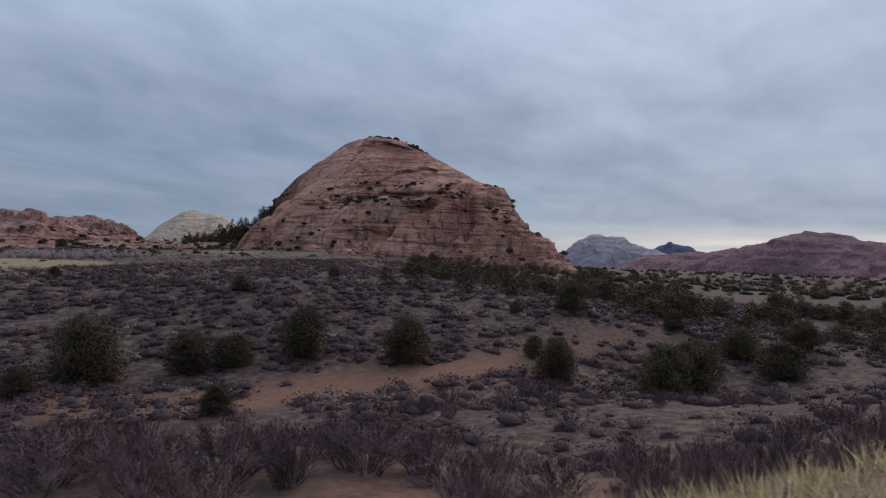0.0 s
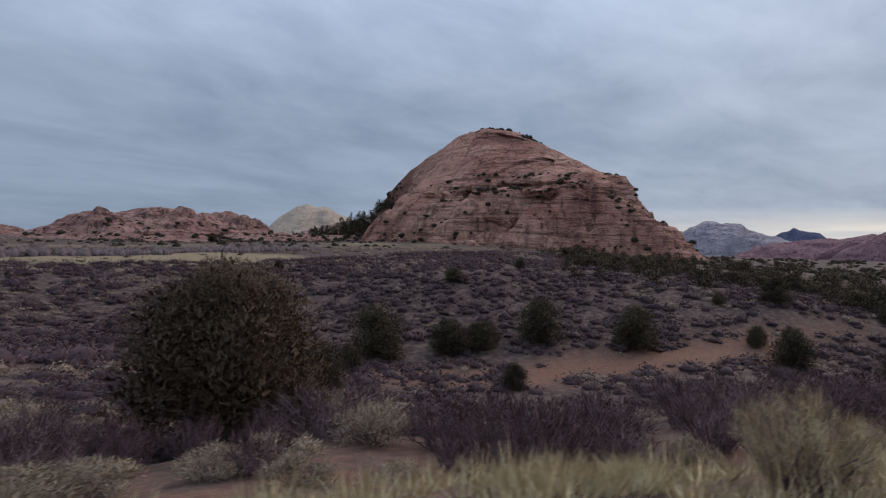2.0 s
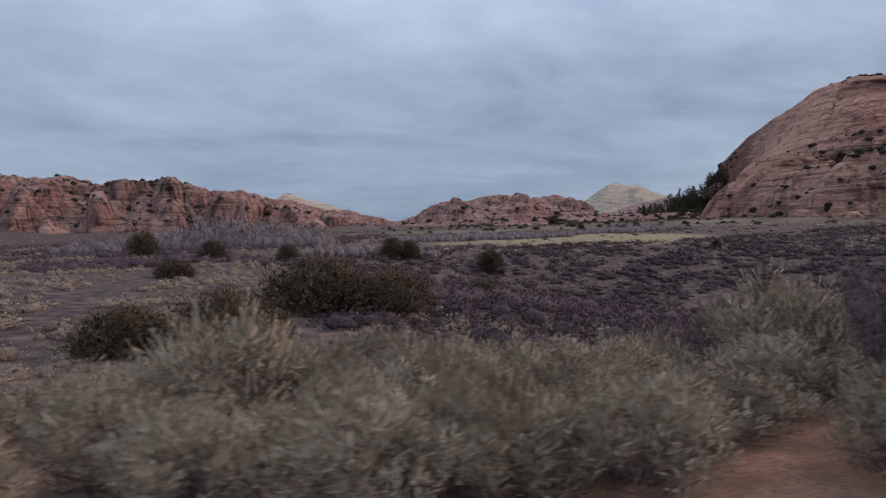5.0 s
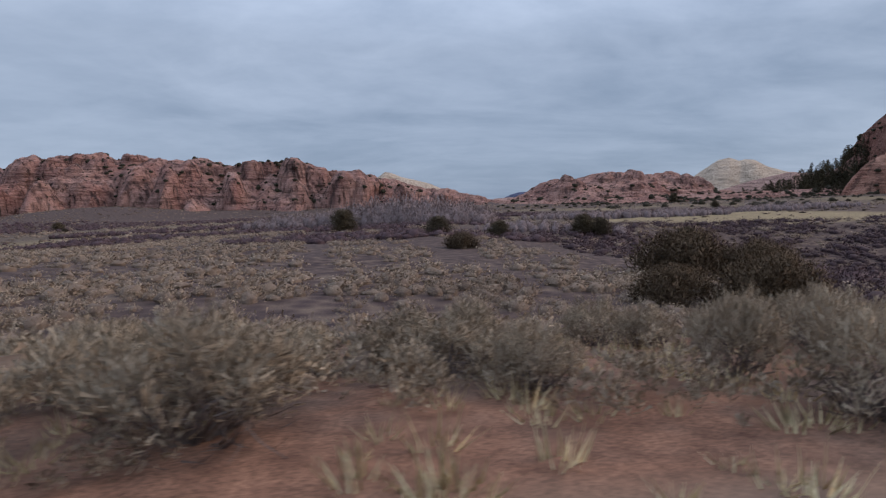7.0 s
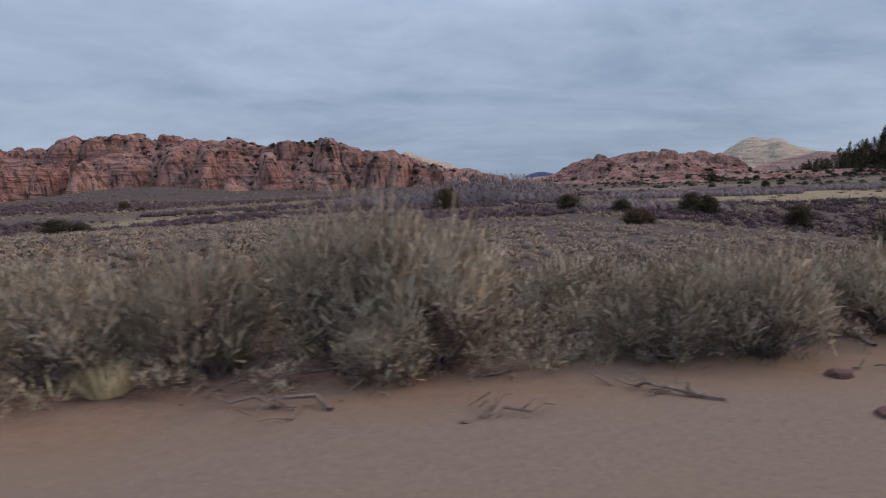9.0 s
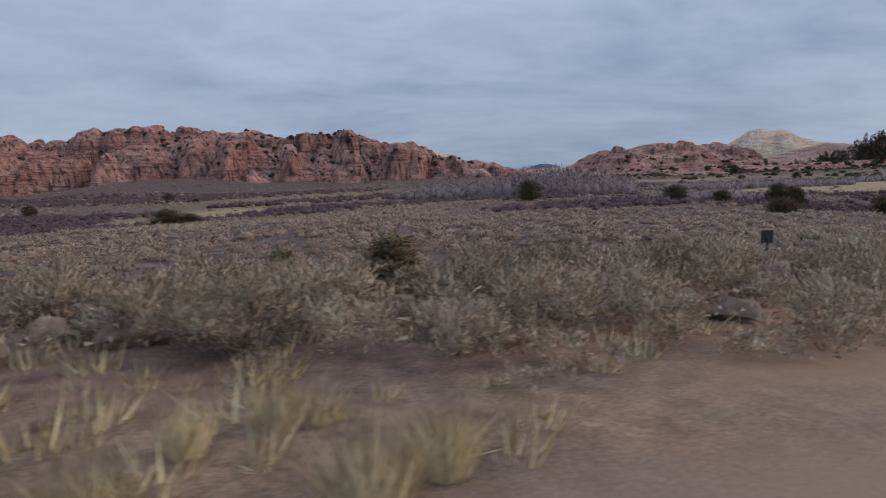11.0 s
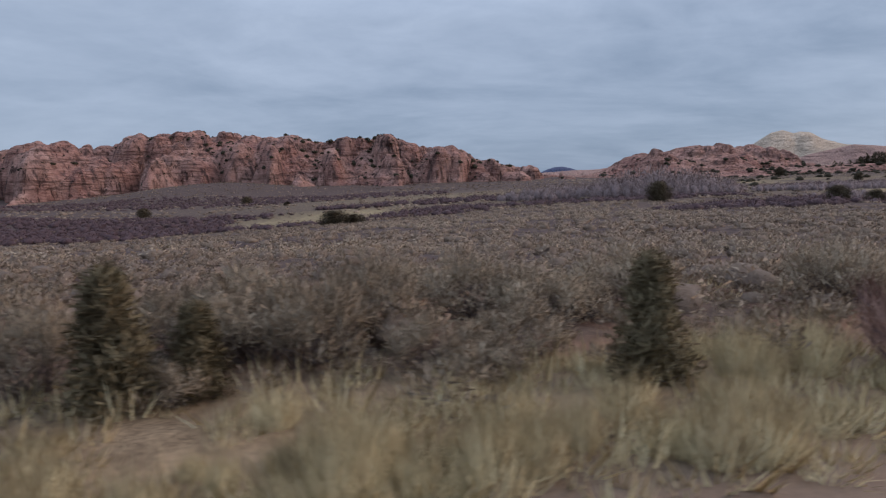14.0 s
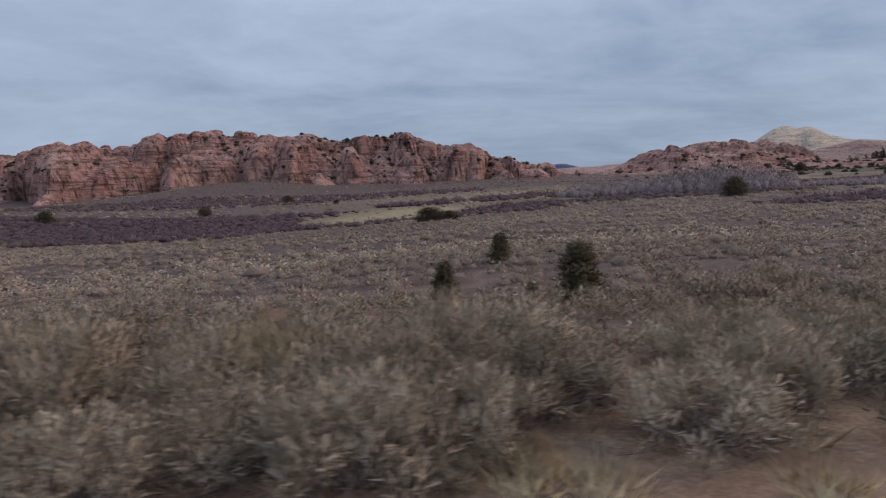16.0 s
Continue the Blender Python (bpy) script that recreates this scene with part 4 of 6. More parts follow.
dome, dome_pts = landform("sandstone_dome", "tall pink-red sandstone dome with layered ledges and scattered shrubs", "rock dome", DOME_ROCK,
                          [(470, 790, -14), (464, 745, 20), (461, 728, 58), (455, 698, 78), (451, 641, 106), (448, 577, 122), (444, 521, 137), (439, 478, 137), (425, 427, 125),
                           (413, 382, 106), (399, 338, 88), (385, 293, 68), (377, 270, 62), (372, 260, 60), (369, 250, 50), (368, 245, 40), (366, 230, 28), (365, 213, 19), (362, 200, 6),
                           (356, 180, -12), (345, 165, -14)], 180, 150, foot=-14, step=1.7, power=1.7, rib=16, rib_size=60, ledge=1.5, ledge_size=8, ledge_top=56, rough=0.8, seed=4,
                          towers=300, tower_size=(5, 15), tower_high=(4, 12), tower_top=50, blocks=80, block_size=(8, 20), block_high=(9, 17), pieces=dome_pieces,
                          recesses=[(4.0, 11.0, [(353, 68), (349, 75), (341, 79), (333, 76), (327, 68)]), (6.0, 8.0, [(450, 120), (430, 115), (410, 109), (396, 105)]),
                                    (2.6, 6.0, [(476, 129), (446, 104), (414, 80), (406, 66), (402, 48)]), (5.0, 7.0, [(392, 43), (373, 41), (360, 44)]), (6.0, 8.0, [(318, 18), (297, 15), (284, 17)]),
                                    (4.0, 8.0, [(300, 40), (285, 38), (275, 41)]), (3.5, 6.0, [(340, 52), (312, 50), (290, 52), (272, 48)])],
                          # first term: red summit band; second: shade of the left flank as colour
                          marks=lambda P, Z: {"stain_and_flank_shade": np.maximum(np.exp(-((Z - 117 + 0.26 * (446 - P[..., 1])) / 6) ** 2) * smooth(P[..., 1], 365, 385) * (1 - smooth(P[..., 1], 450, 470)), smooth(P[..., 1] - 0.8 * Z, 520, 545)),
                                              "slab": smooth(P[..., 1] - 406 - 1.1 * (Z - 66), -3, 6) * smooth(Z, 25, 45) * (1 - smooth(P[..., 1], 520, 600)),
                                              "plain": 0.85 * smooth(Z + 4 * fbm(P[..., 1] / 30, Z / 30, 3, 8), 50, 62)},
                          back_wide=[1, 1, 1, 1, 1, 1, 1, 0.9, 0.6, 0.4, 0.25, 0.2, 0.18, 0.16, 0.16, 0.16, 0.16, 0.16, 0.16, 0.16, 0.16],
                          wide=[0.04, 0.05, 0.06, 0.08, 0.22, 0.42, 0.62, 0.76, 0.9, 0.98, 1.0, 0.92, 0.85, 0.78, 0.7, 0.62, 0.5, 0.42, 0.36, 0.3, 0.3])
ridge, ridge_pts = landform("red_rock_ridge", "long knobbly red sandstone ridge with vertical buttresses", "rock ridge", RED_ROCK,
                            [(-980, 560, 22), (-860, 590, 40), (-760, 600, 34), (-700, 610, 40), (-640, 622, 38), (-612, 640, 27), (-551, 650, 34), (-510, 680, 44),
                             (-473, 692, 51), (-447, 690, 55), (-427, 689, 58), (-392, 701, 56), (-355, 697, 47), (-322, 695, 51), (-290, 696, 43), (-256, 697, 45),
                             (-219, 700, 46), (-169, 702, 36), (-120, 706, 24), (-70, 716, 12), (-20, 730, 0)],
                            185, 120, foot=-24, step=1.9, power=3.0, rib=60, rib_size=52, ledge=0.15, ledge_size=6, rough=1.1, seed=12, knob=2.5, knob_size=20, towers=300, tower_size=(5, 14), tower_high=(4, 12),
                            blocks=96, block_size=(12, 26), block_high=(14, 25), pieces=buttresses(14))
slope, slope_pts = landform("wooded_slope", "red soil slope under dark pines beside the dome", "hillside", RED_ROCK,
                            [(270, 585, -2), (300, 605, 6), (335, 622, 14), (370, 640, 26), (405, 652, 40), (435, 668, 56), (452, 680, 66)], 46, 46, foot=-6, step=2.5, power=1.6, rough=0.5, seed=29)
landform("far_red_ridge", "distant low red sandstone ridge", "rock ridge", RED_ROCK,
         [(-420, 1640, 92), (-260, 1640, 84), (-180, 1642, 68), (-115, 1646, 55), (-40, 1680, 42), (25, 1700, 33), (71, 1640, 20), (150, 1600, 6), (210, 1590, -4)],
         300, 200, foot=-8, step=5, power=2.4, rib=60, rib_size=90, ledge=0.5, rough=1.6, seed=33, knob=4, knob_size=50, towers=160, tower_size=(14, 40), tower_high=(8, 22))
hill, hill_pts = landform("red_rock_hill", "low red sandstone hill with three rounded peaks", "rock hill", RED_ROCK,
                          [(-10, 650, -4), (20, 645, 6), (50, 640, 14), (66, 640, 26), (76, 640, 31), (90, 645, 25), (115, 650, 33), (141, 655, 39), (165, 670, 35),
                           (190, 690, 32), (215, 715, 36), (245, 740, 41), (262, 745, 27), (300, 740, 17), (350, 730, 10), (400, 725, 4)],
                          120, 100, foot=-3, step=1.8, power=1.5, rib=16, rib_size=30, ledge=0.7, ledge_size=5, rough=0.6, seed=21, knob=1.5, knob_size=10, towers=120, tower_size=(4, 10), tower_high=(2, 6), blocks=16, block_size=(8, 14), block_high=(4, 9), pieces=buttresses(5))
bench, bench_pts = landform("slickrock_bench", "low red slickrock ledges below the hill", "rock bench", RED_ROCK,
         [(60, 560, -2), (110, 560, 5), (170, 555, 8), (230, 545, 10), (300, 530, 12), (360, 520, 10), (400, 510, 6)],
         70, 60, foot=-4, step=1.8, power=1.5, rib=14, rib_size=26, ledge=0.85, ledge_size=3, rough=0.5, seed=27)
landform("white_dome", "pale cream sandstone dome far off", "rock dome", WHITE_ROCK,
         [(850, 2175, 20), (890, 2158, 55), (925, 2142, 98), (960, 2125, 125), (990, 2110, 148), (1022, 2094, 157), (1040, 2086, 150), (1052, 2079, 144), (1070, 2070, 149), (1095, 2058, 146),
          (1130, 2040, 122), (1175, 2020, 104), (1265, 1975, 82), (1370, 1920, 30)],
         300, 240, foot=-10, step=6, power=1.6, rib=40, rib_size=90, ledge=0.4, ledge_size=14, rough=1.5, seed=41)
landform("pink_hill", "far pinkish sandstone slope", "rock hill", PINK_ROCK,
         [(640, 1540, 5), (700, 1510, 30), (760, 1480, 52), (837, 1438, 72), (880, 1415, 66), (960, 1375, 58), (1060, 1330, 40), (1180, 1270, 10)],
         230, 180, foot=-8, step=6, power=1.5, rib=30, rib_size=70, ledge=0.5, rough=1.2, seed=46)
landform("cream_peak", "pale peak behind the red ridge", "rock peak", WHITE_ROCK,
         [(-420, 2400, 70), (-300, 2396, 98), (-262, 2394, 112), (-238, 2393, 131), (-215, 2392, 128), (-170, 2390, 110), (-60, 2385, 84), (40, 2380, 40)],
         260, 200, foot=-10, step=7, power=1.6, rib=40, rib_size=80, ledge=0.4, rough=1.5, seed=52)
# its blue is distance haze, held by the material colour
landform("notch_mesa", "dark wooded mesa on the horizon, haze blue painted in", "mesa", HAZE_BLUE_ROCK,
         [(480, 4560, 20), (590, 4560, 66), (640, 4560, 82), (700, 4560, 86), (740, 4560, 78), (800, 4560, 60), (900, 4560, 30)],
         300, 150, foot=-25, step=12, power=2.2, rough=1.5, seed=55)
landform("notch_cliff", "pale cliff line on the horizon", "cliff", PINK_ROCK,
         [(380, 3900, 30), (640, 3900, 46), (800, 3880, 52), (1000, 3850, 66), (1200, 3800, 78), (1500, 3700, 60)],
         350, 150, foot=-25, step=12, power=2.4, rib=60, rib_size=120, rough=2, seed=57)


def by_compass(rows):
    """Crest points from (compass degrees, distance, height) round the start of the drive."""
    return [(d * math.sin(radians(a)), d * math.cos(radians(a)), z) for a, d, z in rows]


# horizon mesas and butte: their materials carry the haze as colour
landform("grey_mesa", "distant stepped mesa, pale grey with painted haze", "mesa", HAZE_GREY_ROCK,
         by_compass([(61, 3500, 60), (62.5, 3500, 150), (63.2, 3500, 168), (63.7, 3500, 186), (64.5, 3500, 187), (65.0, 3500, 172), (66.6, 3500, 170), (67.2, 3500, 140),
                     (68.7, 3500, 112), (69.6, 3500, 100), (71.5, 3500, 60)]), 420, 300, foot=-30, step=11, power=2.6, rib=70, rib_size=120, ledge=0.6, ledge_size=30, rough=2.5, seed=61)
landform("blue_butte", "distant butte, dark blue with painted haze", "butte", HAZE_BLUE_ROCK,
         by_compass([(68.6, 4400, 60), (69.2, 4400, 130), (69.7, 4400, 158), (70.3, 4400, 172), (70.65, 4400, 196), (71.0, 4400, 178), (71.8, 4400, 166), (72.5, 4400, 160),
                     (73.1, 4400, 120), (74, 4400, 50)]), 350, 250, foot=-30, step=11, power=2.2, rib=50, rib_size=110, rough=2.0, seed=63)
landform("purple_mesa", "distant cliff mesa, purple-red with painted haze", "mesa", HAZE_PURPLE_ROCK,
         by_compass([(71, 3000, 62), (74, 2900, 78), (76.5, 2700, 88), (78.6, 2600, 92), (79.3, 2560, 108), (81.0, 2520, 122), (82.0, 2500, 142), (83.0, 2500, 152), (84.2, 2500, 138),
                     (85.5, 2500, 116), (88, 2500, 112), (91, 2450, 118), (96, 2400, 110), (104, 2400, 60)]),
         520, 400, foot=-40, step=9, power=2.8, rib=80, rib_size=110, ledge=0.5, ledge_size=34, rough=2.5, seed=67, pieces=buttresses(8))

# ---------------------------------------------------------------- single plants beside the road and on the slopes
def line_point(s):
    """A point of the driving line, s metres on from the start of the drive, and the side direction that the camera looks to."""
    pts = LINE[3:]
    seg = np.hypot(*np.diff(pts, axis=0).T)
    cum = np.concatenate([[0], np.cumsum(seg)])
    if s < 0:
        d = (LINE[3] - LINE[2]) / np.hypot(*(LINE[3] - LINE[2]))
        return LINE[3] + d * s, np.array([d[1], -d[0]])
    k = min(int(np.searchsorted(cum, s, side="right")) - 1, len(seg) - 1)
    d = (pts[k + 1] - pts[k]) / seg[k]
    return pts[k] + d * (s - cum[k]), np.array([d[1], -d[0]])


rng = np.random.default_rng(5)

# --- junipers that stand alone: x, y, half width, height
JUNIPERS = [(20.9, 63.6, 3.4, 7.0), (30.1, 61.3, 2.6, 4.6), (34.5, 60.0, 2.3, 4.0), (41.6, 56.6, 3.0, 6.2), (49.2, 47.5, 2.9, 6.0), (80.2, 42.7, 2.2, 4.8),
            (47.1, 80.4, 1.7, 2.6), (68.7, 85.4, 1.1, 2.3), (33.5, 119.5, 1.1, 2.2), (24.5, 45.0, 1.3, 2.8), (57.1, 32.1, 2.4, 5.2), (12.9, 80.6, 2.5, 4.2),
            (69.6, 21.1, 3.2, 6.6), (64.0, 22.5, 2.8, 6.2), (78.0, 14.0, 2.8, 5.0), (84.0, 20.0, 2.6, 4.6), (92.0, 14.0, 2.4, 4.4), (88.0, 30.0, 1.6, 3.4), (75.0, 24.0, 1.2, 3.0),
            (62.0, 38.0, 1.2, 3.0), (-18.1, 109.0, 2.5, 4.4), (-34.8, 115.7, 2.3, 4.2), (-31.6, 115.9, 2.2, 3.6), (4.2, 46.5, 2.1, 4.4), (-3.0, 52.0, 1.5, 2.9), (14.0, 58.0, 1.4, 3.2),
            (73.0, 48.0, 1.0, 2.0), (-81.7, 132.0, 3.1, 5.2), (-153.7, 111.1, 3.4, 3.6), (-150.0, 112.0, 2.3, 2.4), (-233.0, 185.0, 2.2, 3.4), (-230.0, 273.0, 2.8, 4.2),
            (-196.0, 223.0, 1.3, 1.8), (-270.0, 160.0, 2.6, 4.0), (92.0, 320.0, 2.4, 4.2), (139.0, 484.0, 4.0, 8.0), (-62.0, 98.0, 2.2, 3.2), (-52.0, 103.0, 2.0, 3.0)]
big_juniper = (-9.6, 26.3)
NEAR_JUNIPERS = [(-146.35, 2.4, 0.72, 1.75), (-147.3, 10.6, 0.62, 1.45), (-149.05, 2.4, 0.48, 1.35), (-147.4, 1.5, 0.32, 0.66), (-114.1, 3.9, 0.34, 1.2), (-120.85, 0.3, 0.66, 1.75),
                 (-120.3, 1.0, 0.5, 1.0), (-127.9, -1.5, 0.42, 1.45), (-131.9, -1.9, 0.46, 1.5), (-131.4, -1.6, 0.34, 1.1), (-133.5, -2.1, 0.62, 1.6), (-103.6, 9.5, 0.55, 1.25),
                 (-101.8, 9.4, 0.85, 1.5), (-107.0, 3.3, 0.5, 0.8), (-111.9, 3.2, 0.42, 1.0), (-111.2, 3.0, 0.35, 0.8)]


def juniper_set(group, label, sizes, leaves, leaf, count, seed, cone=0.5, trunk=0.12, leaf_mat=JUNIPER, masses=34, core=0.75):
    r = np.random.default_rng(seed)
    kinds = []
    for k in range(count):
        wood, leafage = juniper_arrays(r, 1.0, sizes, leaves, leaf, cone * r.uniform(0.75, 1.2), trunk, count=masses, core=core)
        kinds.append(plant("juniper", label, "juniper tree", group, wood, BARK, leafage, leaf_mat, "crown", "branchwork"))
    return kinds


far_kinds = juniper_set("junipers on the slopes", "rounded dark green juniper among grey scrub", 1.9, 8000, 0.085, 4, 61, 0.30, 0.10, OLIVE_DARK)
set_out(far_kinds, [(k % 4, spot(x, y, 1.08 * w, rng.uniform(0, 6.28), 0.1, 0.86 * h / (2.05 * w))) for k, (x, y, w, h) in enumerate(JUNIPERS)])
near_kinds = juniper_set("young junipers by the road", "young upright dark green juniper among sagebrush", 2.9, 6400, 0.17, 3, 67, 0.66, 0.06, YOUNG, core=0.6)
set_out(near_kinds, [(k % 3, spot(x, y, w, rng.uniform(0, 6.28), 0.04, h / (2.9 * w))) for k, (x, y, w, h) in enumerate((a, b, 0.86 * c, 0.68 * d) for a, b, c, d in NEAR_JUNIPERS)])

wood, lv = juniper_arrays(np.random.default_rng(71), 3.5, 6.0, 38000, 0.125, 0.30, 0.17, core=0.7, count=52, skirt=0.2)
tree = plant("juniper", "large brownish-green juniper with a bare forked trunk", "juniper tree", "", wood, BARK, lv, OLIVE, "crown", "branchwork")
tree.matrix_basis = spot(*big_juniper, 1.0, 0.6, 0.1)
wood, lv = juniper_arrays(np.random.default_rng(73), 1.5, 3.0, 6000, 0.15, 0.55, 0.12, core=0.7)
tree = plant("juniper", "dense dark juniper behind leafless willows", "juniper tree", "", wood, BARK, lv, JUNIPER, "crown", "branchwork")
tree.matrix_basis = spot(-25.8, 23.6, 1.0, 0.6, 0.1)

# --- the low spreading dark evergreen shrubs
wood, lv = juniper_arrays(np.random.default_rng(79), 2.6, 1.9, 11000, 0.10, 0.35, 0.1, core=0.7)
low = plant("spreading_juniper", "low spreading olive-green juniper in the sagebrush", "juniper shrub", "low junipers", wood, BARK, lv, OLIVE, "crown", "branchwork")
set_out([low], [(0, spot(-48.7, 32.5, 1.0, 0.2, 0.1, 1.1)), (0, spot(-52.5, 34.0, 0.8, 2.2, 0.1)), (0, spot(-45.7, 47.6, 1.5, 1.0, 0.1)), (0, spot(-41.5, 46.5, 1.2, 3.0, 0.1)),
                (0, spot(-60, 70, 0.8, 1.0, 0.1)), (0, spot(-24, 92, 0.7, 2.0, 0.1))])

# --- oak and juniper thicket along the slope's edge
r = np.random.default_rng(83)
thicket = []
for k in range(92):
    a = radians(r.uniform(48, 93))
    d = r.uniform(105, 190) + 20 * (math.degrees(a) < 60)
    thicket.append((k % 4, spot(-6 + d * math.sin(a), 3 + d * math.cos(a), r.uniform(1.8, 3.6), r.uniform(0, 6.28), 0.2, r.uniform(0.45, 0.75))))
oak_kinds = juniper_set("thicket on the slope", "low dark green scrub oak and juniper clump", 1.9, 1500, 0.15, 4, 89, 0.30, 0.08, OLIVE_DARK, 13)
set_out(oak_kinds, thicket)

t_oak = []
g = np.random.default_rng(91)
for k in range(4):
    t_oak.append(juniper_arrays(g, 1.15, 1.5, 170, 0.24, 0.3, count=5, core=0.8, fill=16)[1])
a, d = np.radians(g.uniform(46, 97, 420)), 100 + 700 * g.uniform(0, 1, 420) ** 1.2
x, y = -6 + d * np.sin(a), 3 + d * np.cos(a)
joined("oak_thicket", "dark scrub oak and juniper thicket along the plain's edge", "thicket", t_oak, g.integers(0, 4, 420), x, y, g.uniform(0.8, 2.2, 420) * (1 + (d - 95) / 500),
       g.uniform(0.7, 1.2, 420), OLIVE_DARK, np.clip(g.normal(0.3, 0.25, 420), 0, 1))

# --- pines at the foot of the dome and on the ledges
r = np.random.default_rng(97)
pine_kinds = []
for k in range(3):
    wood, lv = pine_arrays(r, 3.6, 11.0, 780)
    pine_kinds.append(plant("pine_tree", "tall dark green pine at the foot of red rock", "pine tree", "pines below the dome", wood, BARK, lv, JUNIPER, "crown", "branchwork"))
pines = []
for k in range(110):
    f = r.uniform(0, 1) ** 0.6
    x, y = 262 + 128 * f + r.normal() * 12, 520 + 96 * f + r.normal() * (10 + 12 * f)
    pines.append((k % 3, spot(x, y, r.uniform(0.7, 1.25) * (0.55 + 0.75 * f), r.uniform(0, 6.28), 0.3, r.uniform(0.8, 1.2))))
set_out(pine_kinds, pines)

# --- sagebrush beside the road, stretch by stretch: x, y, half width, height
SAGES = [
    (3.1, 11.6, 0.67, 0.56), (0.6, 3.1, 0.2, 0.16), (0.4, 4.6, 0.2, 0.27), (-0.9, 9.9, 0.36, 0.55), (-1.5, 12, 0.5, 0.6), (-1.6, 14.2, 0.57, 0.63), (-3, 30.8, 1.55, 2.07),
    (-3.7, 5.9, 0.27, 0.36), (-8.5, 19.1, 0.84, 1.12), (-9, 9, 0.33, 0.28), (-11, 14.5, 0.46, 0.46), (-11.8, 17.8, 0.88, 0.71), (-12.5, 15.2, 0.52, 0.52),
    (-13, 17.4, 0.6, 0.6), (-15.2, 16.6, 0.69, 0.69), (-16.2, 15.6, 0.44, 0.52), (-16.3, 16.6, 0.92, 0.64), (-17.4, 17.6, 0.66, 0.66), (-17.4, 15.7, 0.4, 0.48),
    (-18.2, 17.3, 0.73, 0.78), (-18.5, 18.8, 0.69, 0.63), (-18.6, 16.4, 0.48, 0.48), (-19, 17.2, 0.67, 0.9), (-22.1, 22.1, 0.75, 0.75)]
SAGES += [
    (-23.3, 13.5, 0.52, 0.62), (-23.8, 13.4, 0.31, 0.4), (-24.7, 16.4, 0.46, 0.52), (-24.9, 15.3, 0.56, 0.67), (-25.6, 13.5, 0.46, 0.64), (-25.7, 16.3, 0.52, 0.67),
    (-27.8, 16.4, 0.66, 0.69), (-28.3, 13.8, 0.26, 0.26), (-28.6, 16.9, 0.41, 0.54), (-28.8, 13.7, 0.28, 0.28), (-29.2, 14.3, 0.26, 0.69), (-29.6, 14.7, 0.36, 0.45),
    (-30.3, 15.2, 0.32, 0.42), (-30.6, 14.2, 0.39, 0.74), (-31.1, 18.5, 0.43, 0.71), (-31.2, 14.1, 0.28, 0.66), (-31.8, 14.8, 0.3, 0.76), (-32, 13.9, 0.42, 0.94),
    (-38.2, 18.1, 0.98, 1.61), (-38.6, 14.8, 0.33, 0.59), (-39.2, 14.9, 0.4, 0.65), (-39.7, 15.6, 0.41, 0.59), (-40.1, 16.2, 0.55, 0.79)]
SAGES += [
    (-40.8, 15.3, 0.43, 0.43), (-41.2, 17.7, 0.66, 0.78), (-41.5, 30.3, 1.05, 1.05), (-41.9, 16, 0.35, 0.57), (-42, 17.3, 0.65, 0.76), (-42, 19.7, 0.8, 0.94),
    (-43, 15.2, 0.45, 0.68), (-43.6, 14.2, 0.36, 0.43), (-43.7, 14.7, 0.4, 0.76), (-43.8, 16.1, 0.62, 0.89), (-44.7, 15.2, 0.39, 0.73), (-45, 17.2, 0.55, 0.91),
    (-45.2, 14.8, 0.34, 0.53), (-45.8, 14.9, 0.42, 0.46), (-45.9, 16.6, 0.69, 1.19), (-46.8, 16.6, 0.53, 0.68), (-47.5, 16.9, 0.49, 0.6), (-63.4, 14, 0.6, 0.6),
    (-63.8, 14.8, 0.67, 0.67), (-65.7, 12.8, 0.55, 0.55), (-65.8, 10.3, 0.25, 0.6), (-66.2, 10.2, 0.38, 0.73), (-66.3, 13.4, 0.6, 0.42), (-66.7, 10.1, 0.32, 0.4)]
SAGES += [
    (-67.2, 12, 0.38, 0.47), (-67.5, 11.6, 0.39, 0.73), (-68, 10.2, 0.24, 0.36), (-68.1, 11.3, 0.36, 0.73), (-68.7, 10.1, 0.18, 0.15), (-69, 11.5, 0.46, 0.79),
    (-69.8, 11.2, 0.39, 1.18), (-70.6, 11.6, 0.51, 0.85), (-71.8, 12.2, 0.58, 0.77), (-72.7, 9.1, 0.18, 0.15), (-73.1, 9, 0.17, 0.15), (-73.3, 10.9, 0.5, 1),
    (-73.4, 9.6, 0.2, 0.24), (-73.5, 10, 0.34, 0.68), (-73.8, 9.3, 0.28, 0.22), (-74, 10.6, 0.39, 0.69), (-74.3, 10.2, 0.36, 0.64), (-74.9, 10.9, 0.42, 0.65),
    (-75.1, 10.1, 0.42, 0.68), (-75.8, 10.4, 0.49, 0.74), (-76.9, 8.4, 0.12, 0.17), (-77.7, 9.9, 0.5, 0.96), (-78.5, 10.2, 0.44, 0.84), (-79.2, 10.4, 0.51, 0.91)]
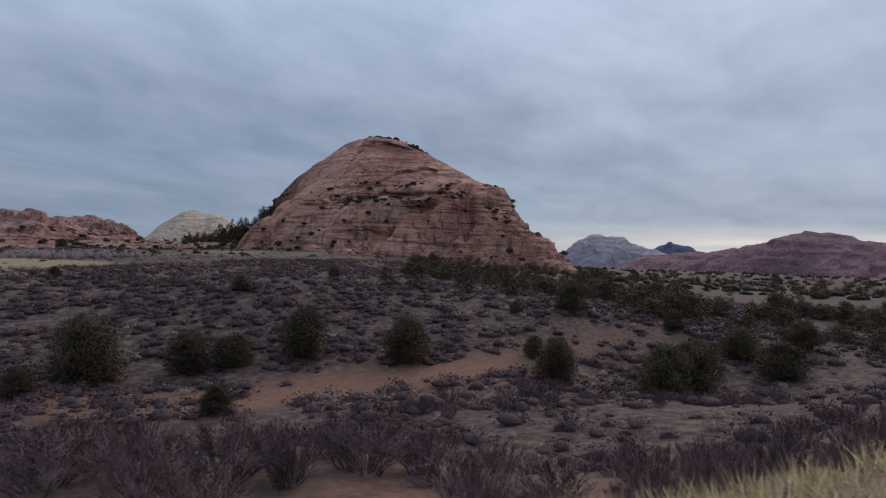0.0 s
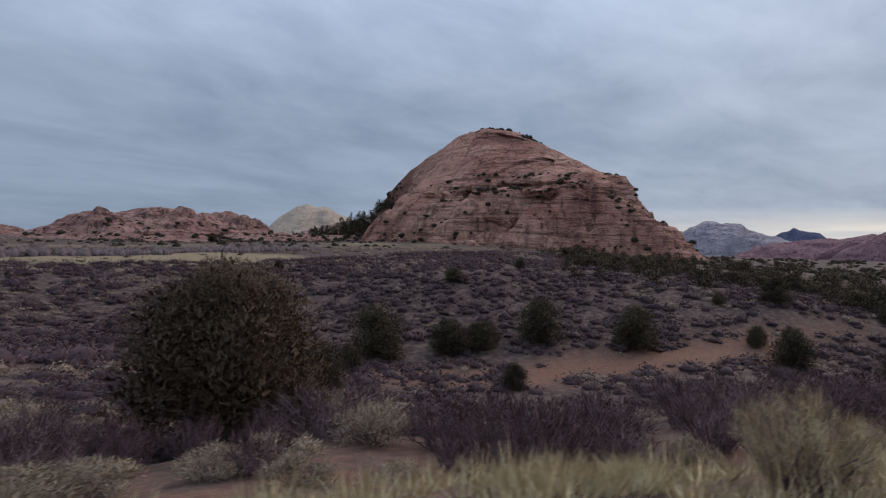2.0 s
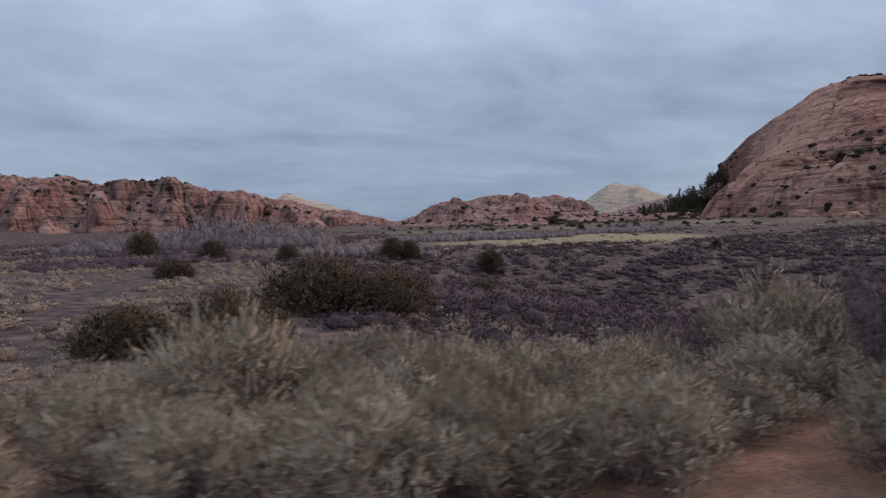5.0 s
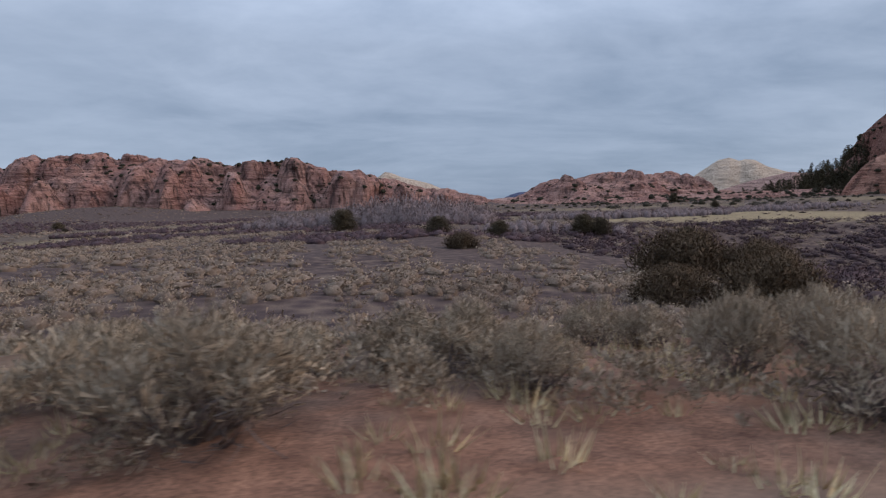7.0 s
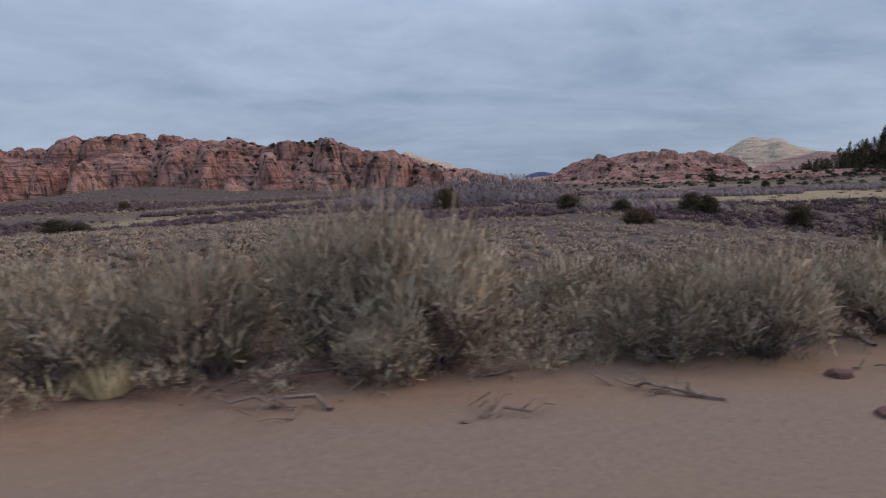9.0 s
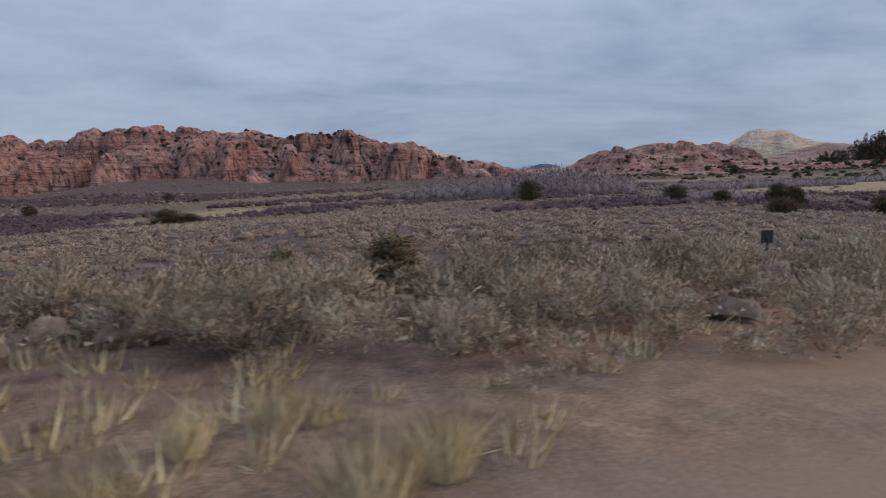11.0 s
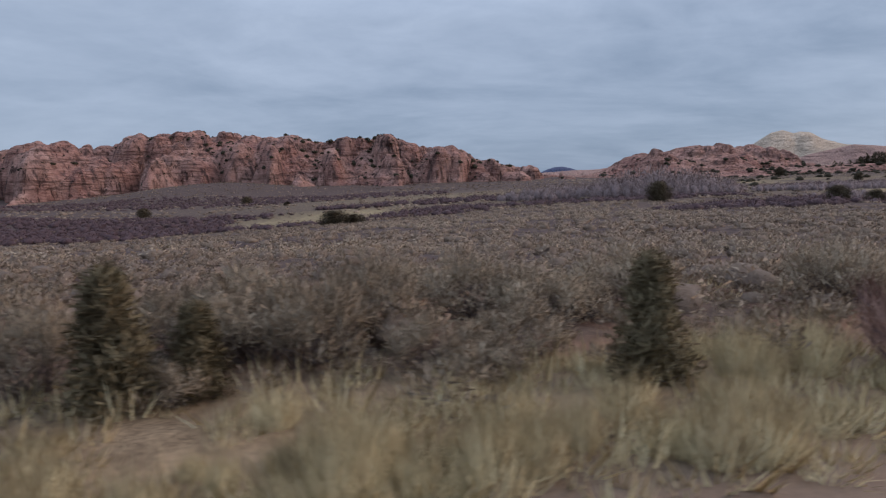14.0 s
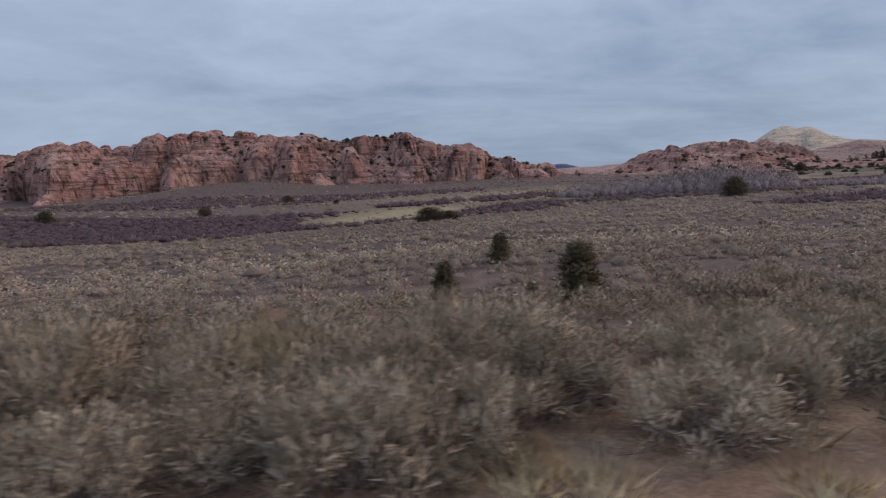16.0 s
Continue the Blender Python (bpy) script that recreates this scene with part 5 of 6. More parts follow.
SAGES += [
    (-79.5, 9.1, 0.47, 0.97), (-80.4, 9.1, 0.5, 0.85), (-82.4, 9.1, 0.52, 1.34), (-82.8, 8.6, 0.35, 0.62), (-83.1, 9.4, 0.7, 1.44), (-84.4, 8.9, 0.38, 1.09),
    (-84.7, 10, 0.53, 0.93), (-85.1, 12.2, 0.7, 0.96), (-85.4, 8.7, 0.53, 1.02), (-86.2, 11.8, 0.67, 0.92), (-87.1, 10.5, 0.64, 0.92), (-88.4, 12.4, 0.8, 0.97),
    (-89.6, 12.9, 0.76, 0.94), (-91.2, 12.3, 0.54, 0.63), (-91.6, 10.9, 0.38, 0.54), (-92.4, 17.7, 1.12, 1.12), (-106.8, 3, 0.33, 0.38), (-107.7, 2.9, 0.47, 0.51),
    (-108.5, 3.6, 0.32, 0.43), (-109, 2, 0.31, 0.27), (-109.3, 3.2, 0.49, 0.54), (-110.1, 2.1, 0.35, 0.47), (-110.5, 1.6, 0.34, 0.61), (-111, 4.2, 0.64, 0.76)]
SAGES += [
    (-111, 1.7, 0.29, 0.5), (-111.6, 1.7, 0.43, 0.57), (-112.1, 1.8, 0.3, 0.37), (-112.7, 3.3, 0.55, 0.8), (-113.5, 2.4, 0.39, 0.56), (-114.3, 3.3, 0.36, 0.47),
    (-115.2, 2.7, 0.44, 0.44), (-116, 2.5, 0.37, 0.42), (-116.7, 2, 0.52, 0.86), (-116.8, 1.2, 0.53, 0.73), (-116.9, 0.7, 0.26, 0.44), (-117.8, 1.2, 0.53, 0.65),
    (-118.9, 2, 0.46, 0.46), (-120.3, 0.2, 0.17, 0.59), (-120.8, 2.8, 0.39, 0.78), (-121.7, -0.5, 0.26, 0.39), (-122.7, 1.7, 0.5, 0.55), (-123.2, 0.8, 0.55, 0.88),
    (-127.2, 1.6, 0.63, 0.88), (-128, 1, 0.46, 0.64), (-128.5, 0.6, 0.49, 0.7), (-128.8, -0.7, 0.45, 0.5), (-129.2, 1.1, 0.6, 0.87), (-129.2, -1.2, 0.37, 0.37)]
SAGES += [
    (-129.6, -1, 0.38, 0.57), (-130.3, -0, 0.46, 0.91), (-130.7, -0.8, 0.45, 0.84), (-131.3, -0.6, 0.56, 0.87), (-131.6, -1.8, 0.29, 0.41), (-132, -0.6, 0.51, 0.72),
    (-132.7, -1.6, 0.3, 0.77), (-134.6, -2.1, 0.49, 0.67), (-135, -0.7, 0.48, 0.65), (-135.2, -2.8, 0.24, 0.35), (-135.7, -1.5, 0.41, 0.62), (-135.7, -3.1, 0.22, 0.37),
    (-136, -2.4, 0.43, 0.56), (-137.1, -2.5, 0.22, 0.39), (-137.2, -1.5, 0.47, 0.57), (-138.5, -1.1, 0.51, 0.51), (-138.8, -3.8, 0.37, 0.75), (-139.6, -2.2, 0.52, 0.68),
    (-139.9, -3.4, 0.33, 0.37), (-140.4, -2.2, 0.47, 0.58), (-140.8, -3.1, 0.44, 0.62), (-141.1, -3.8, 0.35, 0.54), (-141.9, -3.1, 0.32, 0.5), (-142.4, -3.3, 0.35, 0.61)]
SAGES += [
    (-144.3, -3.5, 0.48, 0.67), (-144.5, -4.9, 0.25, 0.35), (-144.7, -4.2, 0.29, 0.37), (-144.9, -4.5, 0.23, 0.31), (-145.1, -3.5, 0.39, 0.58), (-145.7, -2.9, 0.43, 0.54),
    (-146, -3.9, 0.35, 0.58), (-146.6, -3.7, 0.37, 0.61), (-146.8, -4.4, 0.36, 0.48), (-148.1, -4.4, 0.42, 0.55), (-148.8, -4.9, 0.42, 0.67), (-148.9, -6, 0.19, 0.25),
    (-149.3, -5, 0.4, 0.73), (-149.4, -5.6, 0.28, 0.43), (-149.9, -5.7, 0.28, 0.46), (-150, -4.5, 0.41, 0.73), (-150.8, -4.9, 0.38, 0.75), (-151.7, -5.3, 0.49, 0.91), (-118.9, 0.6, 0.45, 0.6), (-120, 0, 0.45, 0.6), (-122.2, -0.3, 0.5, 0.65), (-122.9, -0.9, 0.4, 0.55)]

WILLOWS = [
    (13.4, 1.1, 0.72, 0.97), (12.6, 2.2, 0.82, 1.35), (11.9, 3, 0.82, 1.23), (11.6, 10.4, 0.88, 1.24), (11.2, 3.4, 0.41, 1.12), (10.8, 4.1, 0.61, 0.87),
    (10.1, 11, 1.24, 1.55), (9.7, 5.3, 0.46, 0.72), (9, 6.5, 0.92, 1.43), (7.9, 11.2, 0.87, 1.43), (7.2, 12.6, 1.38, 1.44), (5.6, 13.4, 1.32, 1.5), (5.3, 18, 1.61, 1.61),
    (4.4, 15.3, 1.68, 1.4), (4.3, 9.3, 1.23, 1.48), (0.4, 14.5, 1.4, 1.71), (-0.1, 18.1, 1.9, 1.61), (-1.7, 19.5, 1.61, 1.61), (-3.3, 15.8, 1.17, 1.17),
    (-5.2, 14.1, 1.15, 1.36), (-6.5, 14.8, 1.02, 1.53), (-7.1, 17.7, 1.3, 1.3), (-8.3, 14.1, 1.23, 1.84), (-8.4, 21.3, 1.98, 1.71)]
WILLOWS += [
    (-12.5, 20.2, 0.72, 1.14), (-13.8, 21.6, 0.88, 1.46), (-15.2, 23.4, 1.54, 2.18), (-15.9, 20.1, 1.36, 1.23), (-17.8, 21.2, 1.36, 1.23), (-17.9, 24.7, 1.17, 1.31),
    (-20, 26.6, 1.9, 1.46), (-20.7, 23, 1.23, 1.09), (-24.1, 23.9, 1.02, 1.41), (-26.4, 21, 1.02, 2.3), (-27.6, 25, 1.77, 1.77), (-30.6, 26.6, 2.18, 1.64),
    (-32.8, 27.6, 2.04, 2.18)]

RABBITS = [
    (-3, 4.4, 0.32, 0.76), (-11.7, 8.3, 0.53, 0.82), (-20.8, 11.4, 0.53, 0.44), (-21.6, 11.7, 0.46, 0.5), (-67.6, 11.3, 0.12, 0.21), (-76.4, 8.5, 0.12, 0.17),
    (-77.1, 8.8, 0.18, 0.37), (-77.5, 8.6, 0.16, 0.28), (-84.2, 9, 0.2, 0.52), (-87.8, 8.6, 0.32, 0.43), (-88.4, 8.4, 0.36, 0.47), (-88.9, 8.3, 0.36, 0.41),
    (-89.4, 8.4, 0.36, 0.36), (-90.2, 8.4, 0.42, 0.36), (-90.7, 8.1, 0.39, 0.49), (-109.7, 1.4, 0.2, 0.23), (-110, 1.3, 0.22, 0.26), (-112.8, 1.9, 0.23, 0.23),
    (-115.4, 0.4, 0.2, 0.36), (-115.7, 0.4, 0.2, 0.23), (-118.4, 0.3, 0.33, 0.38), (-119.4, -0.3, 0.32, 0.43), (-121.2, -0, 0.2, 0.2), (-143.8, -5.1, 0.18, 0.3)]
RABBITS += [
    (-148.4, -5.9, 0.2, 0.26), (-150.4, -4.5, 0.42, 0.92)]

TUFTS = [
    (-6.9, 6.2, 0.21, 0.51), (-7.2, 6.7, 0.22, 0.48), (-7.7, 6.9, 0.37, 0.41), (-7.9, 7.2, 0.25, 0.25), (-8.4, 7.4, 0.36, 0.24), (-12.6, 9, 0.29, 0.25),
    (-13.2, 9.3, 0.28, 0.24), (-13.4, 9.8, 0.25, 0.21), (-16.1, 9.7, 0.33, 0.46), (-16.8, 10.1, 0.4, 0.28), (-17.1, 10.4, 0.25, 0.21), (-17.6, 10.6, 0.35, 0.24),
    (-18.3, 11.7, 0.31, 0.27), (-26.4, 12.2, 0.34, 0.3), (-26.8, 12.5, 0.19, 0.23), (-27.5, 12.8, 0.19, 0.23), (-108.1, 1.2, 0.26, 0.46), (-108.6, 1.1, 0.31, 0.39),
    (-108.9, 1, 0.2, 0.26), (-115.1, -0, 0.2, 0.26), (-116, -0.1, 0.23, 0.23), (-116.5, -0.1, 0.23, 0.2), (-117, 0, 0.21, 0.18), (-119.7, -1.1, 0.23, 0.28)]
TUFTS += [
    (-120.1, -1, 0.18, 0.18), (-120.5, -1.1, 0.18, 0.18), (-126, -1.6, 0.2, 0.27), (-126.5, -0.9, 0.28, 0.48), (-126.8, -1.3, 0.32, 0.43), (-127.2, -0.9, 0.29, 0.29),
    (-127.4, -1.3, 0.26, 0.44), (-128.7, -2.7, 0.25, 0.47), (-129.2, -2.9, 0.27, 0.42), (-129.7, -3, 0.18, 0.33), (-130, -2.9, 0.24, 0.48), (-130.5, -3.1, 0.17, 0.23),
    (-130.9, -3, 0.18, 0.2), (-134.6, -3.8, 0.24, 0.3), (-135, -3.6, 0.26, 0.32), (-135.8, -3.8, 0.18, 0.25), (-136.7, -3.4, 0.21, 0.28), (-138.7, -4.5, 0.28, 0.34),
    (-139.1, -4.3, 0.2, 0.23), (-139.3, -4.6, 0.24, 0.33), (-139.6, -4.5, 0.19, 0.25), (-140, -4.6, 0.19, 0.25)]

SAGE_LABELS = ["grey-green sagebrush with twisted grey stems", "large spreading sagebrush with bleached lower stems", "low rounded grey sagebrush on red soil",
               "tall upright sagebrush with pale leaf heads", "olive-grey sagebrush with dark inner stems", "loose open sagebrush with dead branches"]
r = np.random.default_rng(101)
sage_kinds = []
for text, heads, per, long, low in zip(SAGE_LABELS, (34, 42, 28, 36, 34, 28), (74, 68, 78, 64, 70, 66), (0.145, 0.13, 0.17, 0.17, 0.14, 0.16), (0.3, 0.35, 0.3, 0.2, 0.3, 0.25)):
    wood, leaves = sage_arrays(r, heads, int(1.25 * per), long, 0.024, low)
    sage_kinds.append(plant("sagebrush", text, "sagebrush", "roadside sagebrush", wood, SAGE_WOOD, leaves, SAGE))


def bush_spot(x, y, half, high, turn, sink=0.04):
    return spot(x, y, half, turn, sink, high / half)


r = np.random.default_rng(103)
sage_places, taken = [], []
for x, y, half, high in SAGES:
    half = max(half, 0.42 * high)
    taken.append((x, y, half))
    k = 3 if high > 1.7 * half else (2 if high < 0.45 else int(r.choice([0, 1, 4, 5])))
    sage_places.append((k, bush_spot(x, y, 1.12 * half, 1.06 * high, r.uniform(0, 6.28))))
for s in np.concatenate([np.arange(42.2, 51, 0.6), np.arange(146.5, 157, 0.75)]):
    p, side = line_point(s)
    x, y = p + side * (3.1 + 1.5 * r.uniform(0, 1))
    half, high = r.uniform(0.42, 0.62), r.uniform(0.6, 0.85)
    taken.append((x, y, half))
    sage_places.append((int(r.choice([0, 1, 4, 5])), bush_spot(x, y, half, high, r.uniform(0, 6.28))))
while len(sage_places) < 308:
    s = float(r.choice([r.uniform(45, 68), r.uniform(90, 112), r.uniform(28, 170), r.uniform(141, 166)], p=[0.36, 0.22, 0.14, 0.28]))
    p, side = line_point(s)
    off = 3.4 + 6.5 * r.uniform(0, 1) ** 1.2
    x, y = p + side * off
    half, high = r.uniform(0.38, 0.75), r.uniform(0.55, 1.0)
    if s > 141:
        off = 3.3 + 2.6 * r.uniform(0, 1)
        x, y = p + side * off
    if pullout(x, y) > 0.05 or (35 < s < 41 and off < 7) or (84 < s < 104 and off < 7.5):
        continue
    if any((x - a) ** 2 + (y - b) ** 2 < (0.6 * (c + half)) ** 2 for a, b, c in taken) or any((x - a) ** 2 + (y - b) ** 2 < 0.7 for a, b, _, _ in NEAR_JUNIPERS):
        continue
    taken.append((x, y, half))
    sage_places.append((int(r.integers(0, 6)), bush_spot(x, y, half, high, r.uniform(0, 6.28))))
set_out(sage_kinds, sage_places)

# --- dry bunch grass along the verge
grass_kinds = []
for k, (rad, hgt, n) in enumerate([(1.0, 1.0, 420), (1.2, 0.8, 460), (0.8, 0.9, 320), (0.8, 1.2, 380)]):
    tuft = plant("grass_tuft", "dry straw-yellow bunch grass tuft", "grass tuft", "verge grass", None, None, grass_arrays(r, rad, hgt, n, 0.028), STRAW, "straw")
    V, F, tone, N = grass_arrays(r, rad * 0.7, hgt * 1.45, n // 9, 0.014)
    tagged(mesh_part("stalk_spray", tri_mesh("stalk_spray", V, F, STRAW, tone, True, normals=N), tuft), kind="stuff")
    grass_kinds.append(tuft)
grass_places = []
for x, y, half, high in TUFTS:
    for _ in range(2):
        grass_places.append((int(r.integers(0, 4)), bush_spot(x + r.normal() * 0.7 * half, y + r.normal() * 0.5 * half, half * r.uniform(0.7, 1.1), high * r.uniform(0.75, 1.05), r.uniform(0, 6.28), 0.01)))
while len(grass_places) < 290:
    s = r.uniform(-8, 168) if len(grass_places) % 2 else r.uniform(106, 152)
    p, side = line_point(s)
    off = 2.6 + abs(r.normal()) * (0.9 if s < 128 else 0.4)
    x, y = p + side * off
    if pullout(x, y) > 0.2 or s < 2 or 32 < s < 80 or s > 145 or fbm(np.array([x / 4]), np.array([y / 4]), 2, 77)[0] < -0.03:
        continue
    if any((x - a) ** 2 + (y - b) ** 2 < (0.8 * c) ** 2 for a, b, c in taken):
        continue
    grass_places.append((int(r.integers(0, 4)), bush_spot(x, y, r.uniform(0.2, 0.36), r.uniform(0.22, 0.42), r.uniform(0, 6.28), 0.01)))
set_out(grass_kinds, grass_places)

# --- straw-coloured rabbitbrush at the verge
rabbit_kinds = []
for k in range(2):
    wood, leaves = scrub_arrays(np.random.default_rng(131 + k), 5200, 0.0075, 60, 0.20, 0.6)
    rabbit_kinds.append(plant("rabbitbrush", "dry straw-yellow rabbitbrush at the road's edge", "rabbitbrush", "verge rabbitbrush", wood, TWIG, leaves, RABBIT, "brush", "wood"))
set_out(rabbit_kinds, [(k % 2, bush_spot(x, y, 1.15 * half, 1.05 * high, r.uniform(0, 6.28))) for k, (x, y, half, high) in enumerate(RABBITS)])

# --- the great leafless bush: low close-grown shrubs and the thin trees that stand up out of them
mass_kinds = []
for k in range(3):
    wood, leaves = scrub_arrays(np.random.default_rng(107 + k), 5200, 0.0085, 60, 0.17, 0.95)
    mass_kinds.append(plant("bare_bush", "close-grown leafless purple-grey bush with tangled twigs", "bare bush", "leafless bushes", wood, TWIG, leaves, BUSH_TWIGS, "brush", "wood"))
set_out(mass_kinds, [(k % 3, bush_spot(x, y, 1.1 * half, 1.3 * high, 1.7 * k)) for k, (x, y, half, high) in enumerate((
    (-35.2, 15.2, 1.15, 1.75), (-36.4, 15.5, 1.2, 1.8), (-37.5, 15.6, 1.1, 1.6), (-38.6, 15.7, 1.0, 1.35), (-34.3, 15.6, 1.0, 1.45), (-33.5, 16.4, 1.0, 1.2), (-36.0, 14.4, 0.9, 1.2), (-37.2, 14.5, 0.85, 1.15),
    (-34.9, 14.3, 0.8, 1.0), (-38.2, 14.6, 0.8, 0.9), (-36.8, 16.7, 1.3, 1.9), (-35.2, 16.8, 1.2, 1.7), (-33.2, 15.7, 1.1, 1.45), (-32.6, 16.9, 1.1, 1.3), (-34.0, 14.7, 0.8, 1.0),
    (-32.3, 14.9, 0.9, 1.15), (-33.2, 14.3, 0.9, 1.05), (-34.3, 13.7, 0.65, 0.7), (-35.8, 13.5, 0.65, 0.7)))])
for k, (x, y, high, spread, turn) in enumerate(((-37.1, 15.6, 3.4, 0.62, 0.4), (-36.1, 15.4, 3.1, 0.45, 2.0), (-34.9, 15.5, 3.2, 0.42, 4.0))):
    wood, lv, tone = crown_arrays(np.random.default_rng(307 + k), high, spread)
    tree = plant("bare_tree", "thin leafless tree with a twiggy crown over the bushes", "bare tree", "leafless trees", wood, TWIG, (*lv, tone, None), BUSH_TWIGS, "twig_crown", "wood")
    tree.matrix_basis = spot(x, y, 1.0, turn, 0.05)
wood, leaves = scrub_arrays(np.random.default_rng(109), 3000, 0.011, 44, 0.24)
rusty = plant("rusty_bush", "leafless rust-brown bush by the road", "bare bush", "rusty bushes", wood, TWIG, leaves, RUST, "brush", "wood")
set_out([rusty], [(0, bush_spot(x, y, half, high, turn, 0.05)) for x, y, half, high, turn in ((-124.5, -1.6, 0.86, 1.25, 0.3), (-123.9, -1.8, 0.75, 1.0, 2.0), (-125.0, -1.8, 0.6, 0.8, 4.0),
                                                                               (-124.1, -0.9, 0.84, 1.2, 5.0), (-123.4, -1.3, 0.55, 0.7, 1.0), (-125.7, -1.9, 0.8, 1.05, 2.6), (-125.3, -1.2, 0.8, 1.15, 0.9))])
willow_kinds = []
for k in range(5):
    wood, leaves = scrub_arrays(np.random.default_rng(111 + k), 2600 if k < 3 else 1000, 0.010 if k < 3 else 0.022, 40 if k < 3 else 24, 0.24, 0.6)
    willow_kinds.append(plant("willow_shrub", "leafless purple-grey willow shrub in the hollow", "willow shrub", "willows in the hollow", wood, TWIG, leaves, SCRUB, "brush", "wood"))
r = np.random.default_rng(113)
willows, stood = [], []
for k, (x, y, half, high) in enumerate(WILLOWS):
    stood.append((x, y, half))
    willows.append((k % 3, bush_spot(x, y, 1.15 * half, 1.08 * high, r.uniform(0, 6.28), 0.05)))
while len(willows) < 150:
    s = r.uniform(-46, 44)
    p, side = line_point(s)
    off = 10.5 + 12 * r.uniform(0, 1)
    x, y = p + side * off
    half = r.uniform(0.6, 1.3)
    if (x - big_juniper[0]) ** 2 + (y - big_juniper[1]) ** 2 < 12 or any((x - a) ** 2 + (y - b) ** 2 < (0.55 * (c + half)) ** 2 for a, b, c in stood):
        continue
    stood.append((x, y, half))
    willows.append((3 + len(willows) % 2, bush_spot(x, y, half, r.uniform(0.9, 1.35), r.uniform(0, 6.28), 0.05)))
for k in range(44):
    u, q = r.uniform(0, 6.28), math.sqrt(r.uniform(0, 1))
    x, y = 32 + 40 * q * math.cos(u) + 4 * q * math.sin(u), 28 - 18 * q * math.cos(u) + 8 * q * math.sin(u)
    if float(road_distance(x, y)) > 9:
        willows.append((3 + k % 2, bush_spot(x, y, r.uniform(0.9, 1.7), r.uniform(1.0, 1.7), r.uniform(0, 6.28), 0.05)))
for k in range(90):
    p, side = line_point(r.uniform(-18, 10))
    x, y = p + side * r.uniform(4.8, 9.5)
    willows.append((k % 3, bush_spot(x, y, r.uniform(0.4, 0.75), r.uniform(0.45, 0.8), r.uniform(0, 6.28), 0.05)))
set_out(willow_kinds, willows)


# ---------------------------------------------------------------- countless plants: each belt is one object
def belt(n, s0, s1, d0, d1, seed, bias=1.0):
    """Random places between two distances from the road, along a stretch of it."""
    g = np.random.default_rng(seed)
    s, d = g.uniform(s0, s1, n), d0 + (d1 - d0) * g.uniform(0, 1, n) ** bias
    out = np.array([np.concatenate(line_point(v)) for v in s])
    return out[:, 0] + out[:, 2] * d, out[:, 1] + out[:, 3] * d, g


def clear_of(x, y, reach):
    """Places that no single bush takes up."""
    t = np.array(taken)
    return np.array([((t[:, 0] - a) ** 2 + (t[:, 1] - b) ** 2 > (reach * t[:, 2]) ** 2).all() for a, b in zip(x, y)])


g = np.random.default_rng(201)
t_near = [sage_arrays(g, 10, 20, 0.20, 0.062, 0.3, False) for k in range(5)]
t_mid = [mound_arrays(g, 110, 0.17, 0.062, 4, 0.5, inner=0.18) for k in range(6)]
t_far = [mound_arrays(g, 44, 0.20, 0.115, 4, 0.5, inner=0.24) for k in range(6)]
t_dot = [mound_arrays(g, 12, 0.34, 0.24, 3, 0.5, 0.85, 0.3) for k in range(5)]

x, y, g = belt(3900, -20, 180, 5.5, 32, 301, 1.05)
keep = (pullout(x, y) < 0.02) & (fbm(x / 6, y / 6, 3, 51) > -0.2) & ((x < -40) | (road_distance(x, y) > 24))
x, y = x[keep], y[keep]
keep = clear_of(x, y, 0.9)
x, y = x[keep], y[keep]
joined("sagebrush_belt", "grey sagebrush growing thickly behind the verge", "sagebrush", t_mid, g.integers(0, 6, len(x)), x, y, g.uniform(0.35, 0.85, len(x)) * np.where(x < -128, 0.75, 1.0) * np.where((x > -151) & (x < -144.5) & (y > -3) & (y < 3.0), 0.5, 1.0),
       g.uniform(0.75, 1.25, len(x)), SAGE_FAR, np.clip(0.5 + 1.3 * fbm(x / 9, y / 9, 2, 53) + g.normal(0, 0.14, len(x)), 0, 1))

x, y, g = belt(8600, -70, 230, 27, 150, 303, 1.35)
keep = (fbm(x / 11, y / 11, 3, 55) > -0.24) & ((x < -38) | ((y > 105) & (g.uniform(0, 1, len(x)) < 0.5))) & (meadow(x, y) < g.uniform(0.1, 1.3, len(x)))
x, y = x[keep], y[keep]
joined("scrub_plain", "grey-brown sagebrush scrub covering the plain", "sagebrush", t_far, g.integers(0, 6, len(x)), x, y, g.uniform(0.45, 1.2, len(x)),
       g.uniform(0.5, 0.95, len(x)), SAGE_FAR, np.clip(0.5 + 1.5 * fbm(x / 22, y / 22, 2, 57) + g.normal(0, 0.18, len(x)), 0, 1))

x, y, g = belt(1500, 126, 190, 6, 36, 302, 1.1)
keep = fbm(x / 6, y / 6, 3, 52) > -0.25
x, y = x[keep], y[keep]
keep = clear_of(x, y, 0.9)
x, y = x[keep], y[keep]
joined("low_scrub", "low khaki scrub spread over the flat", "sagebrush", t_far, g.integers(0, 6, len(x)), x, y, g.uniform(0.25, 0.5, len(x)), g.uniform(0.6, 0.95, len(x)), SAGE_FAR,
       np.clip(0.55 + 1.4 * fbm(x / 9, y / 9, 2, 54) + g.normal(0, 0.16, len(x)), 0, 1))

